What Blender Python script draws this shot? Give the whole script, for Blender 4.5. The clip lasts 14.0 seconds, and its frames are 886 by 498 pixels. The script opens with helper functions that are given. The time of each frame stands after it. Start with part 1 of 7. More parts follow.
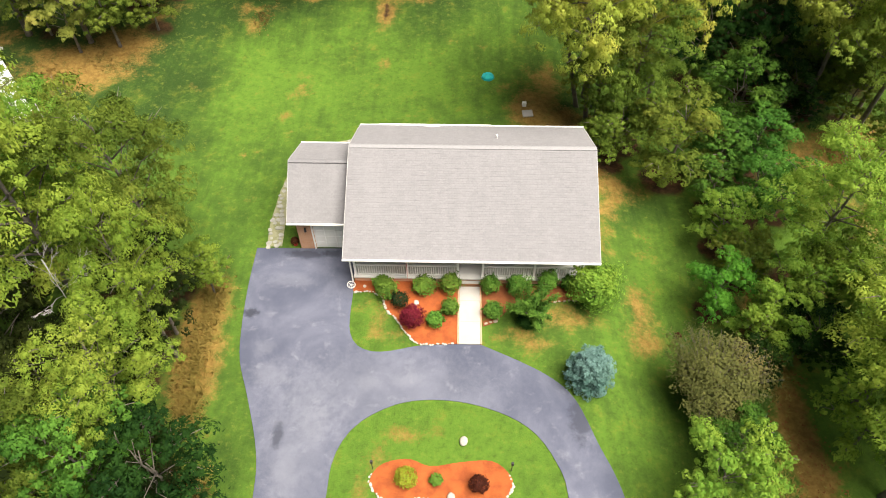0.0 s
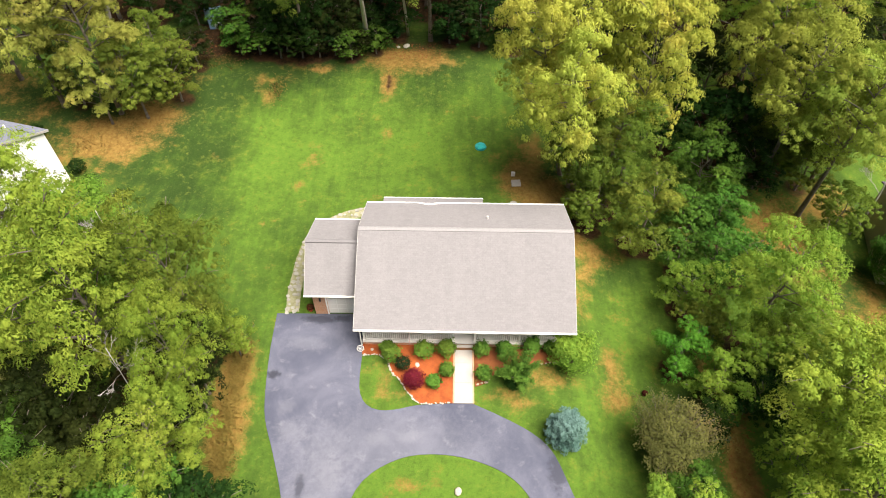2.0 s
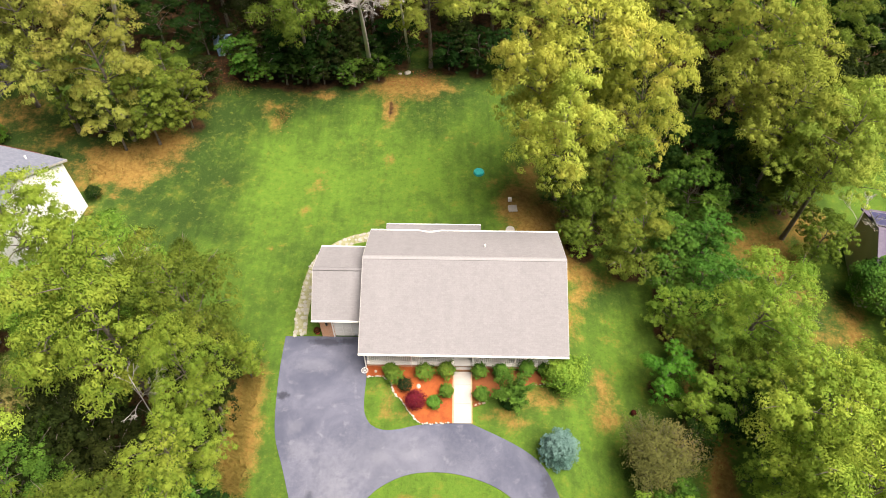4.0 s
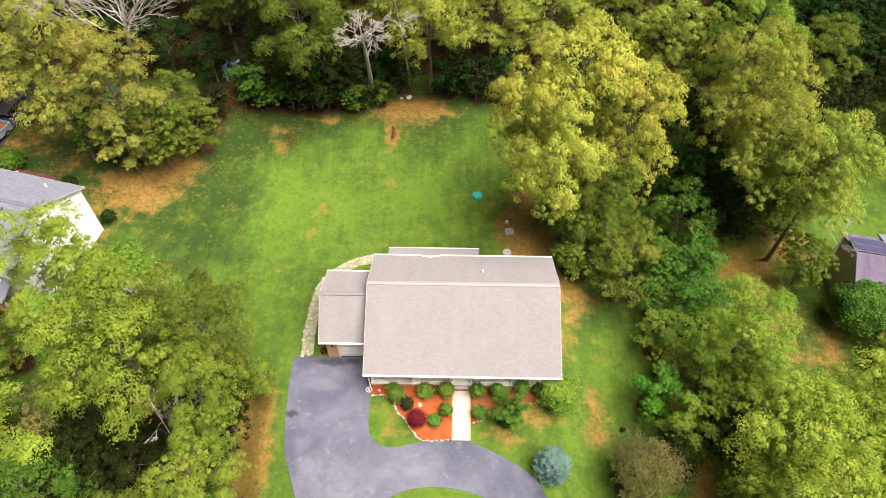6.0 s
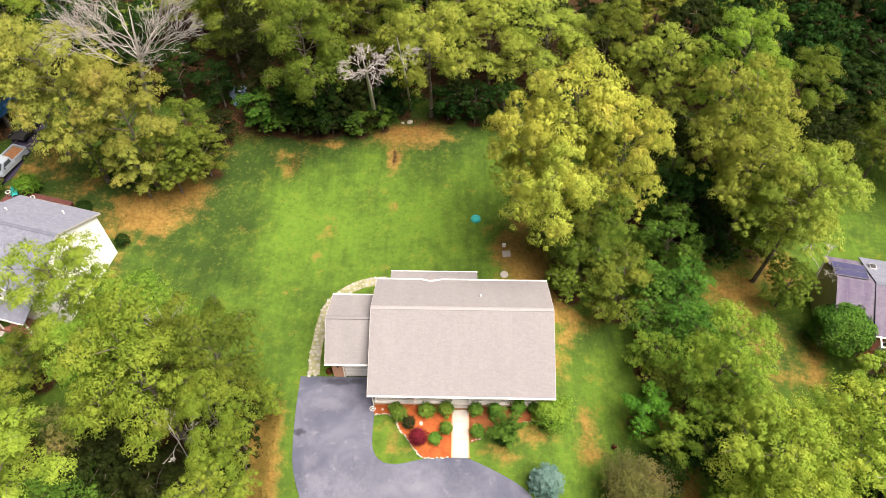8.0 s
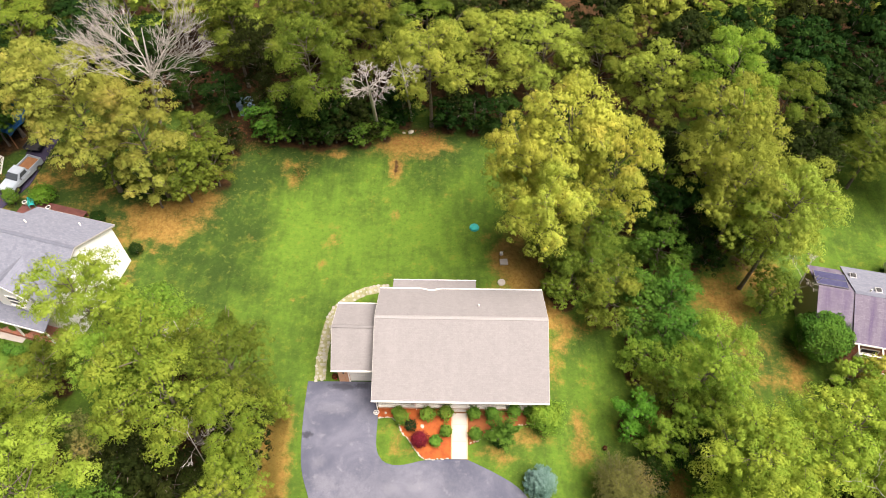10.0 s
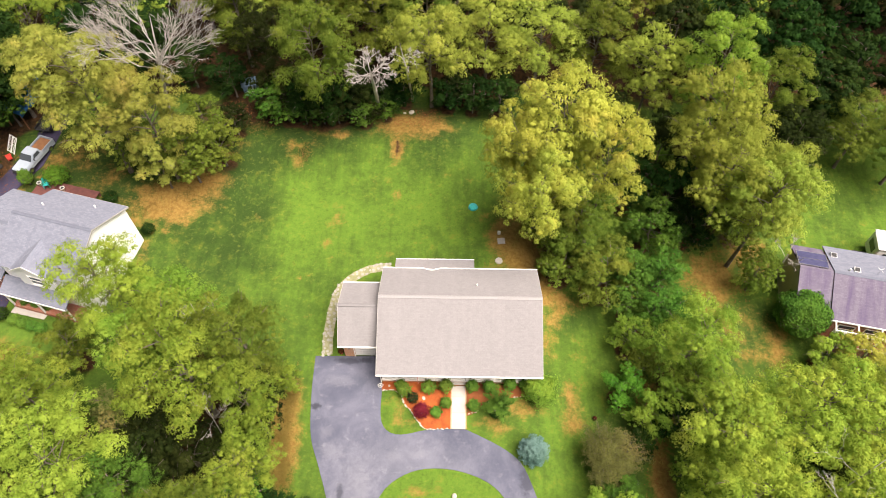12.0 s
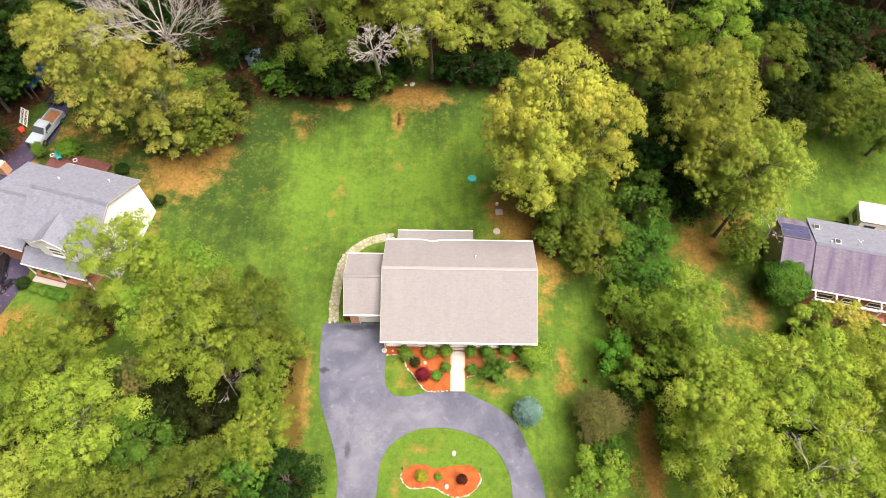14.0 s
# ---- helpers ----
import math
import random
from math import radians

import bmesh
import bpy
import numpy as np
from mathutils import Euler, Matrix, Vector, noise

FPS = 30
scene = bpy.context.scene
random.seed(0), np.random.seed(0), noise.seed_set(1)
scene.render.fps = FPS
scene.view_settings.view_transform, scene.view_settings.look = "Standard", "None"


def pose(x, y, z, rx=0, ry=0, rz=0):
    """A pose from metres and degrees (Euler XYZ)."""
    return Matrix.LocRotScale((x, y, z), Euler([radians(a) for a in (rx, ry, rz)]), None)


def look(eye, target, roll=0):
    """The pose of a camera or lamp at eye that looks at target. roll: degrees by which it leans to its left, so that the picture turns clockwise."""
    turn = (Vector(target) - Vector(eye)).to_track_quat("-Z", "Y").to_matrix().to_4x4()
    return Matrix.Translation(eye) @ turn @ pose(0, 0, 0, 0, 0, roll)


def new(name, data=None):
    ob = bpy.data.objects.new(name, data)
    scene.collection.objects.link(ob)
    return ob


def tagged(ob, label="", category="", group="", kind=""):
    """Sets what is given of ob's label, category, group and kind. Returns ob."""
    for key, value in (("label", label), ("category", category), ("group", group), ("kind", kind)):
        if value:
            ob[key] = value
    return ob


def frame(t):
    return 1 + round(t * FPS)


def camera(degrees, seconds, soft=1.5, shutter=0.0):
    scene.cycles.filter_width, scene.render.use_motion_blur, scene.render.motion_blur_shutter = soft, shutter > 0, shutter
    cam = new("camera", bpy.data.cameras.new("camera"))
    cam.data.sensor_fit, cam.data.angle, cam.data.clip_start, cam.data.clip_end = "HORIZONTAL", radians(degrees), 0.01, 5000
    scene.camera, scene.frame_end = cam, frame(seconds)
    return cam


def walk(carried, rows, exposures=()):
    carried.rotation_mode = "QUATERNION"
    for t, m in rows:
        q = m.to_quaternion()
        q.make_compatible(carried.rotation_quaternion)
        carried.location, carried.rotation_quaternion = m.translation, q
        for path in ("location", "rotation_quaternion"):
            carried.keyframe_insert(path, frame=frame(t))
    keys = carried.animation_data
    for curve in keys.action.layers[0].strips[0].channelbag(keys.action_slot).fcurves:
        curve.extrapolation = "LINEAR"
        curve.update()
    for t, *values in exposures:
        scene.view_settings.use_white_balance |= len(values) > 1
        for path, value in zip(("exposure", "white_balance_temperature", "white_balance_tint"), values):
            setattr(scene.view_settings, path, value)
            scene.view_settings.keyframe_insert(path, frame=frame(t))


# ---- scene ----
# ---- camera and its way: a drone that rises straight up, then tips down ----
cam = camera(66.6, 14.0, 1.0)
PATH = [
    (0, (-0.888, 0.144, 31.442), (-1.727, 25.612, 0.608), -0.57),
    (0.1, (-0.886, 0.140, 32.930), (-1.666, 25.595, 2.085), -0.48),
    (0.2, (-0.885, 0.137, 34.020), (-1.622, 25.583, 3.166), -0.42),
    (0.3, (-0.883, 0.135, 34.950), (-1.585, 25.573, 4.089), -0.37),
    (0.4, (-0.882, 0.133, 35.670), (-1.556, 25.565, 4.804), -0.33),
    (0.5, (-0.881, 0.131, 36.216), (-1.534, 25.559, 5.345), -0.30),
    (0.7, (-0.879, 0.126, 36.660), (-1.532, 25.535, 5.774), -0.30),
    (1, (-0.875, 0.118, 37.183), (-1.529, 25.500, 6.274), -0.30),
    (1.5, (-0.869, 0.104, 37.977), (-1.526, 25.474, 7.059), -0.30),
    (2, (-0.863, 0.089, 38.772), (-1.522, 25.476, 7.868), -0.30),
    (2.5, (-0.859, 0.073, 39.618), (-1.517, 25.413, 8.675), -0.31),
    (3, (-0.855, 0.056, 40.418), (-1.512, 25.388, 9.469), -0.31),
    (5.5, (-0.845, -0.040, 44.496), (-1.488, 25.239, 13.503), -0.31),
    (6, (-0.845, -0.061, 45.364), (-1.483, 25.162, 14.326), -0.31),
    (6.5, (-0.846, -0.084, 46.175), (-1.479, 25.137, 15.135), -0.31),
    (7, (-0.847, -0.107, 46.993), (-1.476, 25.117, 15.955), -0.31),
    (7.5, (-0.849, -0.131, 47.827), (-1.473, 25.093, 16.789), -0.30),
    (8, (-0.852, -0.156, 48.601), (-1.471, 25.095, 17.584), -0.30),
    (10.5, (-0.876, -0.292, 52.818), (-1.448, 24.047, 21.080), -0.29),
    (11, (-0.883, -0.322, 53.643), (-1.441, 23.631, 21.612), -0.29),
    (11.5, (-0.890, -0.352, 54.511), (-1.433, 23.067, 22.088), -0.28),
    (12, (-0.899, -0.384, 55.382), (-1.422, 22.339, 22.467), -0.28),
    (12.5, (-0.907, -0.416, 56.230), (-1.412, 21.641, 22.864), -0.27),
    (13, (-0.917, -0.449, 57.106), (-1.407, 21.031, 23.366), -0.27),
    (13.5, (-0.927, -0.482, 57.947), (-1.403, 20.454, 23.867), -0.27),
    (14, (-0.938, -0.517, 58.823), (-1.401, 19.867, 24.410), -0.26),
]
EXPOSURES = [(0.0, 1.12, 6800, 8), (3.0, 1.14, 6950, 13), (14.0, 1.14, 7150, 16)]
walk(cam, [(t, look(eye, target, roll)) for t, eye, target, roll in PATH], EXPOSURES)

# ---- daylight: a bright, thinly clouded sky with a soft sun ----
SUN_ELEVATION, SUN_TURN = radians(67), radians(114)
world = bpy.data.worlds.new("sky")
scene.world = world
world.use_nodes = True
wn = world.node_tree.nodes
sky = wn.new("ShaderNodeTexSky")
sky.sky_type = "NISHITA"
sky.sun_disc = False
sky.sun_elevation, sky.sun_rotation = SUN_ELEVATION, SUN_TURN
sky.air_density, sky.dust_density, sky.ozone_density = 0.6, 5.0, 0.6
wn["Background"].inputs["Strength"].default_value = 0.037
world.node_tree.links.new(sky.outputs[0], wn["Background"].inputs["Color"])
sun_data = bpy.data.lights.new("sun", "SUN")
sun_data.energy, sun_data.angle, sun_data.color = 5.4, radians(52), (1.0, 0.96, 0.90)
sun = new("sun", sun_data)
sun_way = Vector((math.sin(SUN_TURN) * math.cos(SUN_ELEVATION), math.cos(SUN_TURN) * math.cos(SUN_ELEVATION), math.sin(SUN_ELEVATION)))
sun.matrix_world = look(sun_way * 200, (0, 0, 0))


# ---- materials ----
class Nodes:
    """A node material under construction."""

    def __init__(self, name, rough=0.8, metal=0.0, gloss=0.5):
        self.mat = bpy.data.materials.new(name)
        self.mat.use_nodes = True
        self.tree = self.mat.node_tree
        self.bsdf = self.tree.nodes["Principled BSDF"]
        self.bsdf.inputs["Roughness"].default_value = rough
        self.bsdf.inputs["Metallic"].default_value = metal
        self.bsdf.inputs["Specular IOR Level"].default_value = gloss
        self.coords = self.tree.nodes.new("ShaderNodeNewGeometry")

    def node(self, kind, **settings):
        n = self.tree.nodes.new(kind)
        for key, value in settings.items():
            n.inputs[key].default_value = value
        return n

    def link(self, a, b):
        self.tree.links.new(a, b)

    def noise(self, scale, detail=4.0, rough=0.6, distort=0.0, where=None):
        n = self.node("ShaderNodeTexNoise", Scale=scale, Detail=detail, Roughness=rough, Distortion=distort)
        self.link(where or self.coords.outputs["Position"], n.inputs["Vector"])
        return n.outputs["Fac"]

    def ramp(self, value, low, high, a=0.0, b=1.0):
        n = self.node("ShaderNodeMapRange")
        n.interpolation_type = "SMOOTHSTEP"
        for key, v in zip((1, 2, 3, 4), (low, high, a, b)):
            n.inputs[key].default_value = v
        self.link(value, n.inputs[0])
        return n.outputs[0]

    def math(self, op, a, b):
        n = self.tree.nodes.new("ShaderNodeMath")
        n.operation = op
        for k, v in enumerate((a, b)):
            if isinstance(v, (int, float)):
                n.inputs[k].default_value = v
            else:
                self.link(v, n.inputs[k])
        return n.outputs[0]

    def mix(self, fac, a, b):
        n = self.tree.nodes.new("ShaderNodeMix")
        n.data_type = "RGBA"
        for k, v in ((0, fac), (6, a), (7, b)):
            if isinstance(v, (int, float)):
                n.inputs[k].default_value = v
            elif isinstance(v, tuple):
                n.inputs[k].default_value = (*v, 1)
            else:
                self.link(v, n.inputs[k])
        return n.outputs[2]

    def bump(self, value, strength=0.4, distance=0.02):
        n = self.node("ShaderNodeBump", Strength=strength, Distance=distance)
        self.link(value, n.inputs["Height"])
        self.link(n.outputs[0], self.bsdf.inputs["Normal"])

    def color(self, value):
        if isinstance(value, tuple):
            self.bsdf.inputs["Base Color"].default_value = (*value, 1)
        else:
            self.link(value, self.bsdf.inputs["Base Color"])
        return self


def plain(name, a, b, scale=3.0, rough=0.7, fine=40.0, metal=0.0, bump=0.2):
    """Two tones of one colour, blotched at one scale and grained at another."""
    m = Nodes(name, rough, metal)
    blotch = m.ramp(m.noise(scale), 0.3, 0.7)
    grain = m.ramp(m.noise(fine, 2.0), 0.3, 0.7)
    m.color(m.mix(m.math("ADD", m.math("MULTIPLY", blotch, 0.6), m.math("MULTIPLY", grain, 0.4)), a, b))
    if bump:
        m.bump(m.noise(fine, 3.0), bump, 0.01)
    return m.mat


def lawn_material():
    m = Nodes("lawn", 0.95, 0.0, 0.08)
    at = m.tree.nodes.new("ShaderNodeAttribute")
    at.attribute_name = "wear"
    split = m.tree.nodes.new("ShaderNodeSeparateColor")
    m.link(at.outputs["Color"], split.inputs[0])
    big, mid, fine = m.noise(0.16, 5.0, 0.62, 0.15), m.noise(0.8, 6.0, 0.70, 0.0), m.noise(7.0, 4.0, 0.7)
    blades = m.noise(30.0, 3.0, 0.7)
    stripes = m.node("ShaderNodeMapping")
    stripes.inputs["Scale"].default_value = (1.6, 0.16, 1.0)
    stripes.inputs["Rotation"].default_value = (0, 0, radians(-6))
    m.link(m.coords.outputs["Position"], stripes.inputs["Vector"])
    mown = m.noise(1.0, 3.0, 0.6, 0.4, stripes.outputs[0])
    lush = m.math("ADD", split.outputs[2], m.math("ADD", m.math("MULTIPLY", m.math("SUBTRACT", big, 0.5), 1.3), m.math("MULTIPLY", m.math("SUBTRACT", mown, 0.5), 0.45)))
    lush = m.math("ADD", lush, m.math("MULTIPLY", m.math("SUBTRACT", mid, 0.5), 0.8))
    grass = m.mix(m.ramp(lush, 0.05, 0.95), (0.024, 0.050, 0.011), (0.089, 0.168, 0.021))
    grass = m.mix(m.ramp(mid, 0.52, 0.76, 0, 0.55), grass, (0.140, 0.150, 0.020))
    tufts = m.noise(2.4, 5.0, 0.75)
    grass = m.mix(m.ramp(tufts, 0.48, 0.72, 0, 0.5), grass, (0.030, 0.056, 0.010))
    grass = m.mix(m.ramp(tufts, 0.46, 0.30, 0, 0.45), grass, (0.175, 0.195, 0.035))
    grass = m.mix(m.ramp(fine, 0.48, 0.80, 0, 0.5), grass, (0.030, 0.056, 0.009))
    grass = m.mix(m.ramp(blades, 0.5, 0.85, 0, 0.45), grass, (0.170, 0.205, 0.040))
    worn = m.math("ADD", split.outputs[0], m.math("ADD", m.math("MULTIPLY", m.math("SUBTRACT", mid, 0.5), 2.6), m.math("MULTIPLY", m.math("SUBTRACT", fine, 0.5), 1.2)))
    worn = m.math("ADD", worn, m.ramp(m.noise(0.42, 4.0, 0.6), 0.60, 0.76, 0, 0.55))
    straw = m.mix(m.ramp(m.noise(3.0, 5.0, 0.7), 0.3, 0.7), (0.180, 0.098, 0.027), (0.305, 0.182, 0.053))
    straw = m.mix(m.ramp(blades, 0.45, 0.8, 0, 0.6), straw, (0.120, 0.100, 0.024))
    out = m.mix(m.ramp(worn, 0.30, 1.25, 0, 0.9), grass, straw)
    # brown leaf litter, its tone darkened for the shade under the crowns
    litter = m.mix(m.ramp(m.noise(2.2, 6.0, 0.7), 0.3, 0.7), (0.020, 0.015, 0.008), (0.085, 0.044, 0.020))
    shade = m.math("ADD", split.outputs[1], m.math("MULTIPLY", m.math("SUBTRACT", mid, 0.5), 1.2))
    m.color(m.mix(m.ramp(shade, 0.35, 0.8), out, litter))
    m.bump(m.math("ADD", blades, fine), 0.8, 0.07)
    return m.mat


def blotch(m, x, y, rx, ry, low=0.3, high=1.3):
    """A soft patch of its own: 1 in its middle, 0 outside, with a ragged rim."""
    put_at = m.node("ShaderNodeMapping")
    put_at.inputs["Location"].default_value = (-x / rx, -y / ry, 0)
    put_at.inputs["Scale"].default_value = (1 / rx, 1 / ry, 0)
    m.link(m.coords.outputs["Position"], put_at.inputs["Vector"])
    size = m.tree.nodes.new("ShaderNodeVectorMath")
    size.operation = "LENGTH"
    m.link(put_at.outputs[0], size.inputs[0])
    ragged = m.math("ADD", size.outputs["Value"], m.math("MULTIPLY", m.math("SUBTRACT", m.noise(2.2, 6.0, 0.7), 0.5), 1.7))
    return m.ramp(ragged, low, high, 1.0, 0.0)


def asphalt_material(name, a, b, stain, pale=(), dark=()):
    m = Nodes(name, 0.85, 0.0, 0.3)
    cloud = m.noise(0.30, 5.0, 0.62, 0.4)
    col = m.mix(m.ramp(cloud, 0.3, 0.72), a, b)
    col = m.mix(m.ramp(m.noise(1.1, 6.0, 0.65, 0.3), 0.54, 0.80, 0, 0.55), col, stain)
    for spot in pale:
        col = m.mix(m.math("MULTIPLY", blotch(m, *spot), 0.20), col, stain)
    for spot in dark:
        col = m.mix(m.math("MULTIPLY", blotch(m, *spot, 0.35, 1.1), 0.65), col, tuple(0.35 * v for v in a))
    col = m.mix(m.ramp(m.noise(60.0, 2.0), 0.35, 0.7, 0, 0.30), col, tuple(0.6 * v for v in a))
    m.color(col)
    m.bump(m.noise(60.0, 2.0), 0.5, 0.01)
    return m.mat


def shingle_material(name, a, b, streak, amount):
    """Granule-faced shingles: tabs of slightly different tone, and run-off streaks down the slope."""
    m = Nodes(name, 0.9, 0.0, 0.2)
    tex = m.tree.nodes.new("ShaderNodeTexCoord")
    brick = m.node("ShaderNodeTexBrick", Scale=1.0)
    brick.offset = 0.37
    brick.inputs["Color1"].default_value, brick.inputs["Color2"].default_value = (*a, 1), (*b, 1)
    brick.inputs["Mortar"].default_value = (*(0.95 * v for v in a), 1)
    for key, v in (("Mortar Size", 0.008), ("Brick Width", 0.32), ("Row Height", 0.145), ("Bias", 0.0)):
        brick.inputs[key].default_value = v
    m.link(tex.outputs["UV"], brick.inputs["Vector"])
    cloud = m.ramp(m.noise(1.6, 5.0, 0.7), 0.3, 0.7)
    col = m.mix(m.math("MULTIPLY", cloud, 0.35), brick.outputs["Color"], b)
    col = m.mix(m.ramp(m.noise(2.6, 4.0, 0.65, 0.8), 0.45, 0.68, 0, 0.30), col, tuple(0.80 * v for v in a))
    run = m.node("ShaderNodeMapping")
    run.inputs["Scale"].default_value = (1.1, 0.16, 1.0)
    m.link(tex.outputs["UV"], run.inputs["Vector"])
    col = m.mix(m.ramp(m.noise(1.0, 4.0, 0.6, 0.6, run.outputs[0]), 0.4, 0.75, 0, amount), col, streak)
    col = m.mix(m.ramp(m.noise(9.0, 4.0, 0.75), 0.42, 0.70, 0, 0.36), col, tuple(0.72 * v for v in a))
    m.color(col)
    m.bump(m.noise(30.0, 3.0), 0.4, 0.01)
    return m.mat


def brick_material(name, a, b, mortar):
    m = Nodes(name, 0.9)
    mp = m.node("ShaderNodeTexCoord")
    brick = m.node("ShaderNodeTexBrick", Scale=1.0)
    brick.inputs["Color1"].default_value, brick.inputs["Color2"].default_value = (*a, 1), (*b, 1)
    brick.inputs["Mortar"].default_value = (*mortar, 1)
    for key, v in (("Mortar Size", 0.01), ("Brick Width", 0.22), ("Row Height", 0.075)):
        brick.inputs[key].default_value = v
    m.link(mp.outputs["UV"], brick.inputs["Vector"])
    m.color(m.mix(m.ramp(m.noise(4.0), 0.3, 0.7, 0, 0.35), brick.outputs["Color"], b))
    m.bump(brick.outputs["Fac"], -0.5, 0.01)
    return m.mat


def leaf_material(name, dark, light, tip, through_light=0.38):
    """Leaves: tone varies from leaf to leaf, from bough to bough and from plant to plant; light passes through them."""
    m = Nodes(name, 0.7, 0.0, 0.06)
    info = m.tree.nodes.new("ShaderNodeObjectInfo")
    leaf = m.coords.outputs["Random Per Island"]
    bough = m.ramp(m.noise(0.55, 3.0, 0.6), 0.32, 0.68)
    col = m.mix(m.math("ADD", m.math("MULTIPLY", leaf, 0.40), m.math("MULTIPLY", bough, 0.45)), dark, light)
    col = m.mix(m.math("MULTIPLY", m.ramp(m.noise(0.28, 3.0, 0.55), 0.5, 0.75), m.ramp(leaf, 0.2, 0.8, 0.25, 0.60)), col, tip)
    hsv = m.tree.nodes.new("ShaderNodeHueSaturation")
    m.link(m.ramp(info.outputs["Random"], 0.0, 1.0, 0.485, 0.512), hsv.inputs["Hue"])
    m.link(m.ramp(info.outputs["Random"], 0.0, 1.0, 0.90, 1.12), hsv.inputs["Value"])
    m.link(col, hsv.inputs["Color"])
    m.color(hsv.outputs[0])
    glow = m.tree.nodes.new("ShaderNodeBsdfTranslucent")
    m.link(hsv.outputs[0], glow.inputs["Color"])
    both = m.tree.nodes.new("ShaderNodeMixShader")
    both.inputs[0].default_value = through_light
    m.link(m.bsdf.outputs[0], both.inputs[1])
    m.link(glow.outputs[0], both.inputs[2])
    m.link(both.outputs[0], m.tree.nodes["Material Output"].inputs["Surface"])
    return m.mat


LAWN = lawn_material()
ASPHALT = asphalt_material(
    "sealed_asphalt", (0.060, 0.066, 0.098), (0.119, 0.124, 0.165), (0.235, 0.238, 0.272),
    [(-4.5, 16.6, 6.5, 2.6), (-8.6, 13.4, 2.2, 4.0), (-10.6, 17.4, 1.2, 0.8), (-7.9, 14.6, 0.9, 1.2), (-5.4, 17.0, 0.8, 0.5), (-3.4, 17.2, 1.0, 0.5), (-11.2, 19.0, 0.6, 0.5), (-8.9, 12.2, 0.7, 1.6), (-10.6, 23.6, 1.6, 0.6)],
    # dark spots; the two along the garage front paint shade under its eave
    [(-12.45, 21.25, 0.55, 0.36), (-12.4, 21.2, 0.5, 0.34), (-9.6, 14.0, 0.35, 0.8), (-8.3, 25.6, 0.9, 0.35), (-9.9, 25.5, 1.6, 0.4), (5.4, 15.2, 0.7, 1.6)])
ASPHALT_DARK = asphalt_material("dark_asphalt", (0.026, 0.022, 0.046), (0.043, 0.037, 0.072), (0.062, 0.055, 0.090))
CONCRETE = plain("cream_concrete", (0.310, 0.288, 0.262), (0.375, 0.352, 0.325), 1.2, 0.85)
GREY_CONCRETE = plain("grey_concrete", (0.234, 0.234, 0.234), (0.312, 0.312, 0.305), 1.2, 0.85)
MULCH = plain("red_bark_mulch", (0.172, 0.033, 0.005), (0.343, 0.083, 0.015), 1.6, 0.95, 28.0, 0.0, 0.9)
BROWN_MULCH = plain("faded_bark_mulch", (0.120, 0.030, 0.008), (0.250, 0.082, 0.022), 1.2, 0.95, 28.0, 0.0, 0.9)
WHITE = plain("white_paint", (0.760, 0.745, 0.705), (0.810, 0.800, 0.780), 0.8, 0.5, 20.0, 0.0, 0.05)
TRIM = plain("weathered_trim_paint", (0.29, 0.28, 0.265), (0.38, 0.365, 0.35), 0.8, 0.6, 20.0, 0.0, 0.05)
WHITE_SIDING = plain("white_siding", (0.82, 0.82, 0.84), (0.88, 0.88, 0.90), 0.5, 0.5, 9.0, 0.0, 0.1)
BEIGE = plain("beige_siding", (0.350, 0.322, 0.238), (0.420, 0.392, 0.308), 0.8, 0.6)
SHINGLE = shingle_material("warm_grey_shingles", (0.188, 0.181, 0.188), (0.214, 0.205, 0.212), (0.236, 0.226, 0.232), 0.4)
RIDGE_CAP = plain("ridge_cap_shingle", (0.228, 0.220, 0.226), (0.270, 0.262, 0.268), 6.0, 0.9)
SHINGLE_GREY = shingle_material("blue_grey_shingles", (0.128, 0.140, 0.182), (0.180, 0.192, 0.238), (0.150, 0.158, 0.198), 0.3)
SHINGLE_STAINED = shingle_material("stained_shingles", (0.112, 0.098, 0.138), (0.152, 0.137, 0.176), (0.068, 0.048, 0.104), 0.75)
BRICK = brick_material("orange_brick", (0.432, 0.194, 0.094), (0.504, 0.259, 0.144), (0.475, 0.360, 0.274))
BRICK_RED = brick_material("red_brick", (0.294, 0.073, 0.038), (0.350, 0.112, 0.059), (0.350, 0.280, 0.238))
STONE_WHITE = plain("white_stone", (0.27, 0.24, 0.19), (0.48, 0.45, 0.40), 3.0, 0.8)
FLAG = plain("flagstone", (0.19, 0.18, 0.15), (0.35, 0.34, 0.30), 2.2, 0.85)
GRAVEL = plain("pale_gravel", (0.13, 0.140, 0.050), (0.29, 0.275, 0.18), 1.5, 0.95, 22.0, 0.0, 0.8)
STONE_TAN = plain("tan_stone", (0.26, 0.20, 0.14), (0.42, 0.35, 0.27), 3.0, 0.85)
PANE = Nodes("window_glass", 0.05).color((0.05, 0.06, 0.07)).mat
SOLAR = plain("solar_cells", (0.035, 0.038, 0.085), (0.070, 0.068, 0.130), 2.0, 0.15, 30.0, 0.0, 0.0)
ALUMINIUM = plain("aluminium", (0.55, 0.55, 0.57), (0.65, 0.65, 0.67), 3.0, 0.35, 40.0, 0.9, 0.0)
BARK = plain("bark", (0.075, 0.062, 0.050), (0.190, 0.162, 0.132), 3.0, 0.95, 25.0, 0.0, 0.8)
BARK_DEAD = plain("bleached_dead_wood", (0.27, 0.245, 0.23), (0.46, 0.43, 0.41), 1.5, 0.9, 18.0, 0.0, 0.5)
WOOD = plain("weathered_wood", (0.140, 0.059, 0.025), (0.238, 0.108, 0.045), 2.0, 0.8)
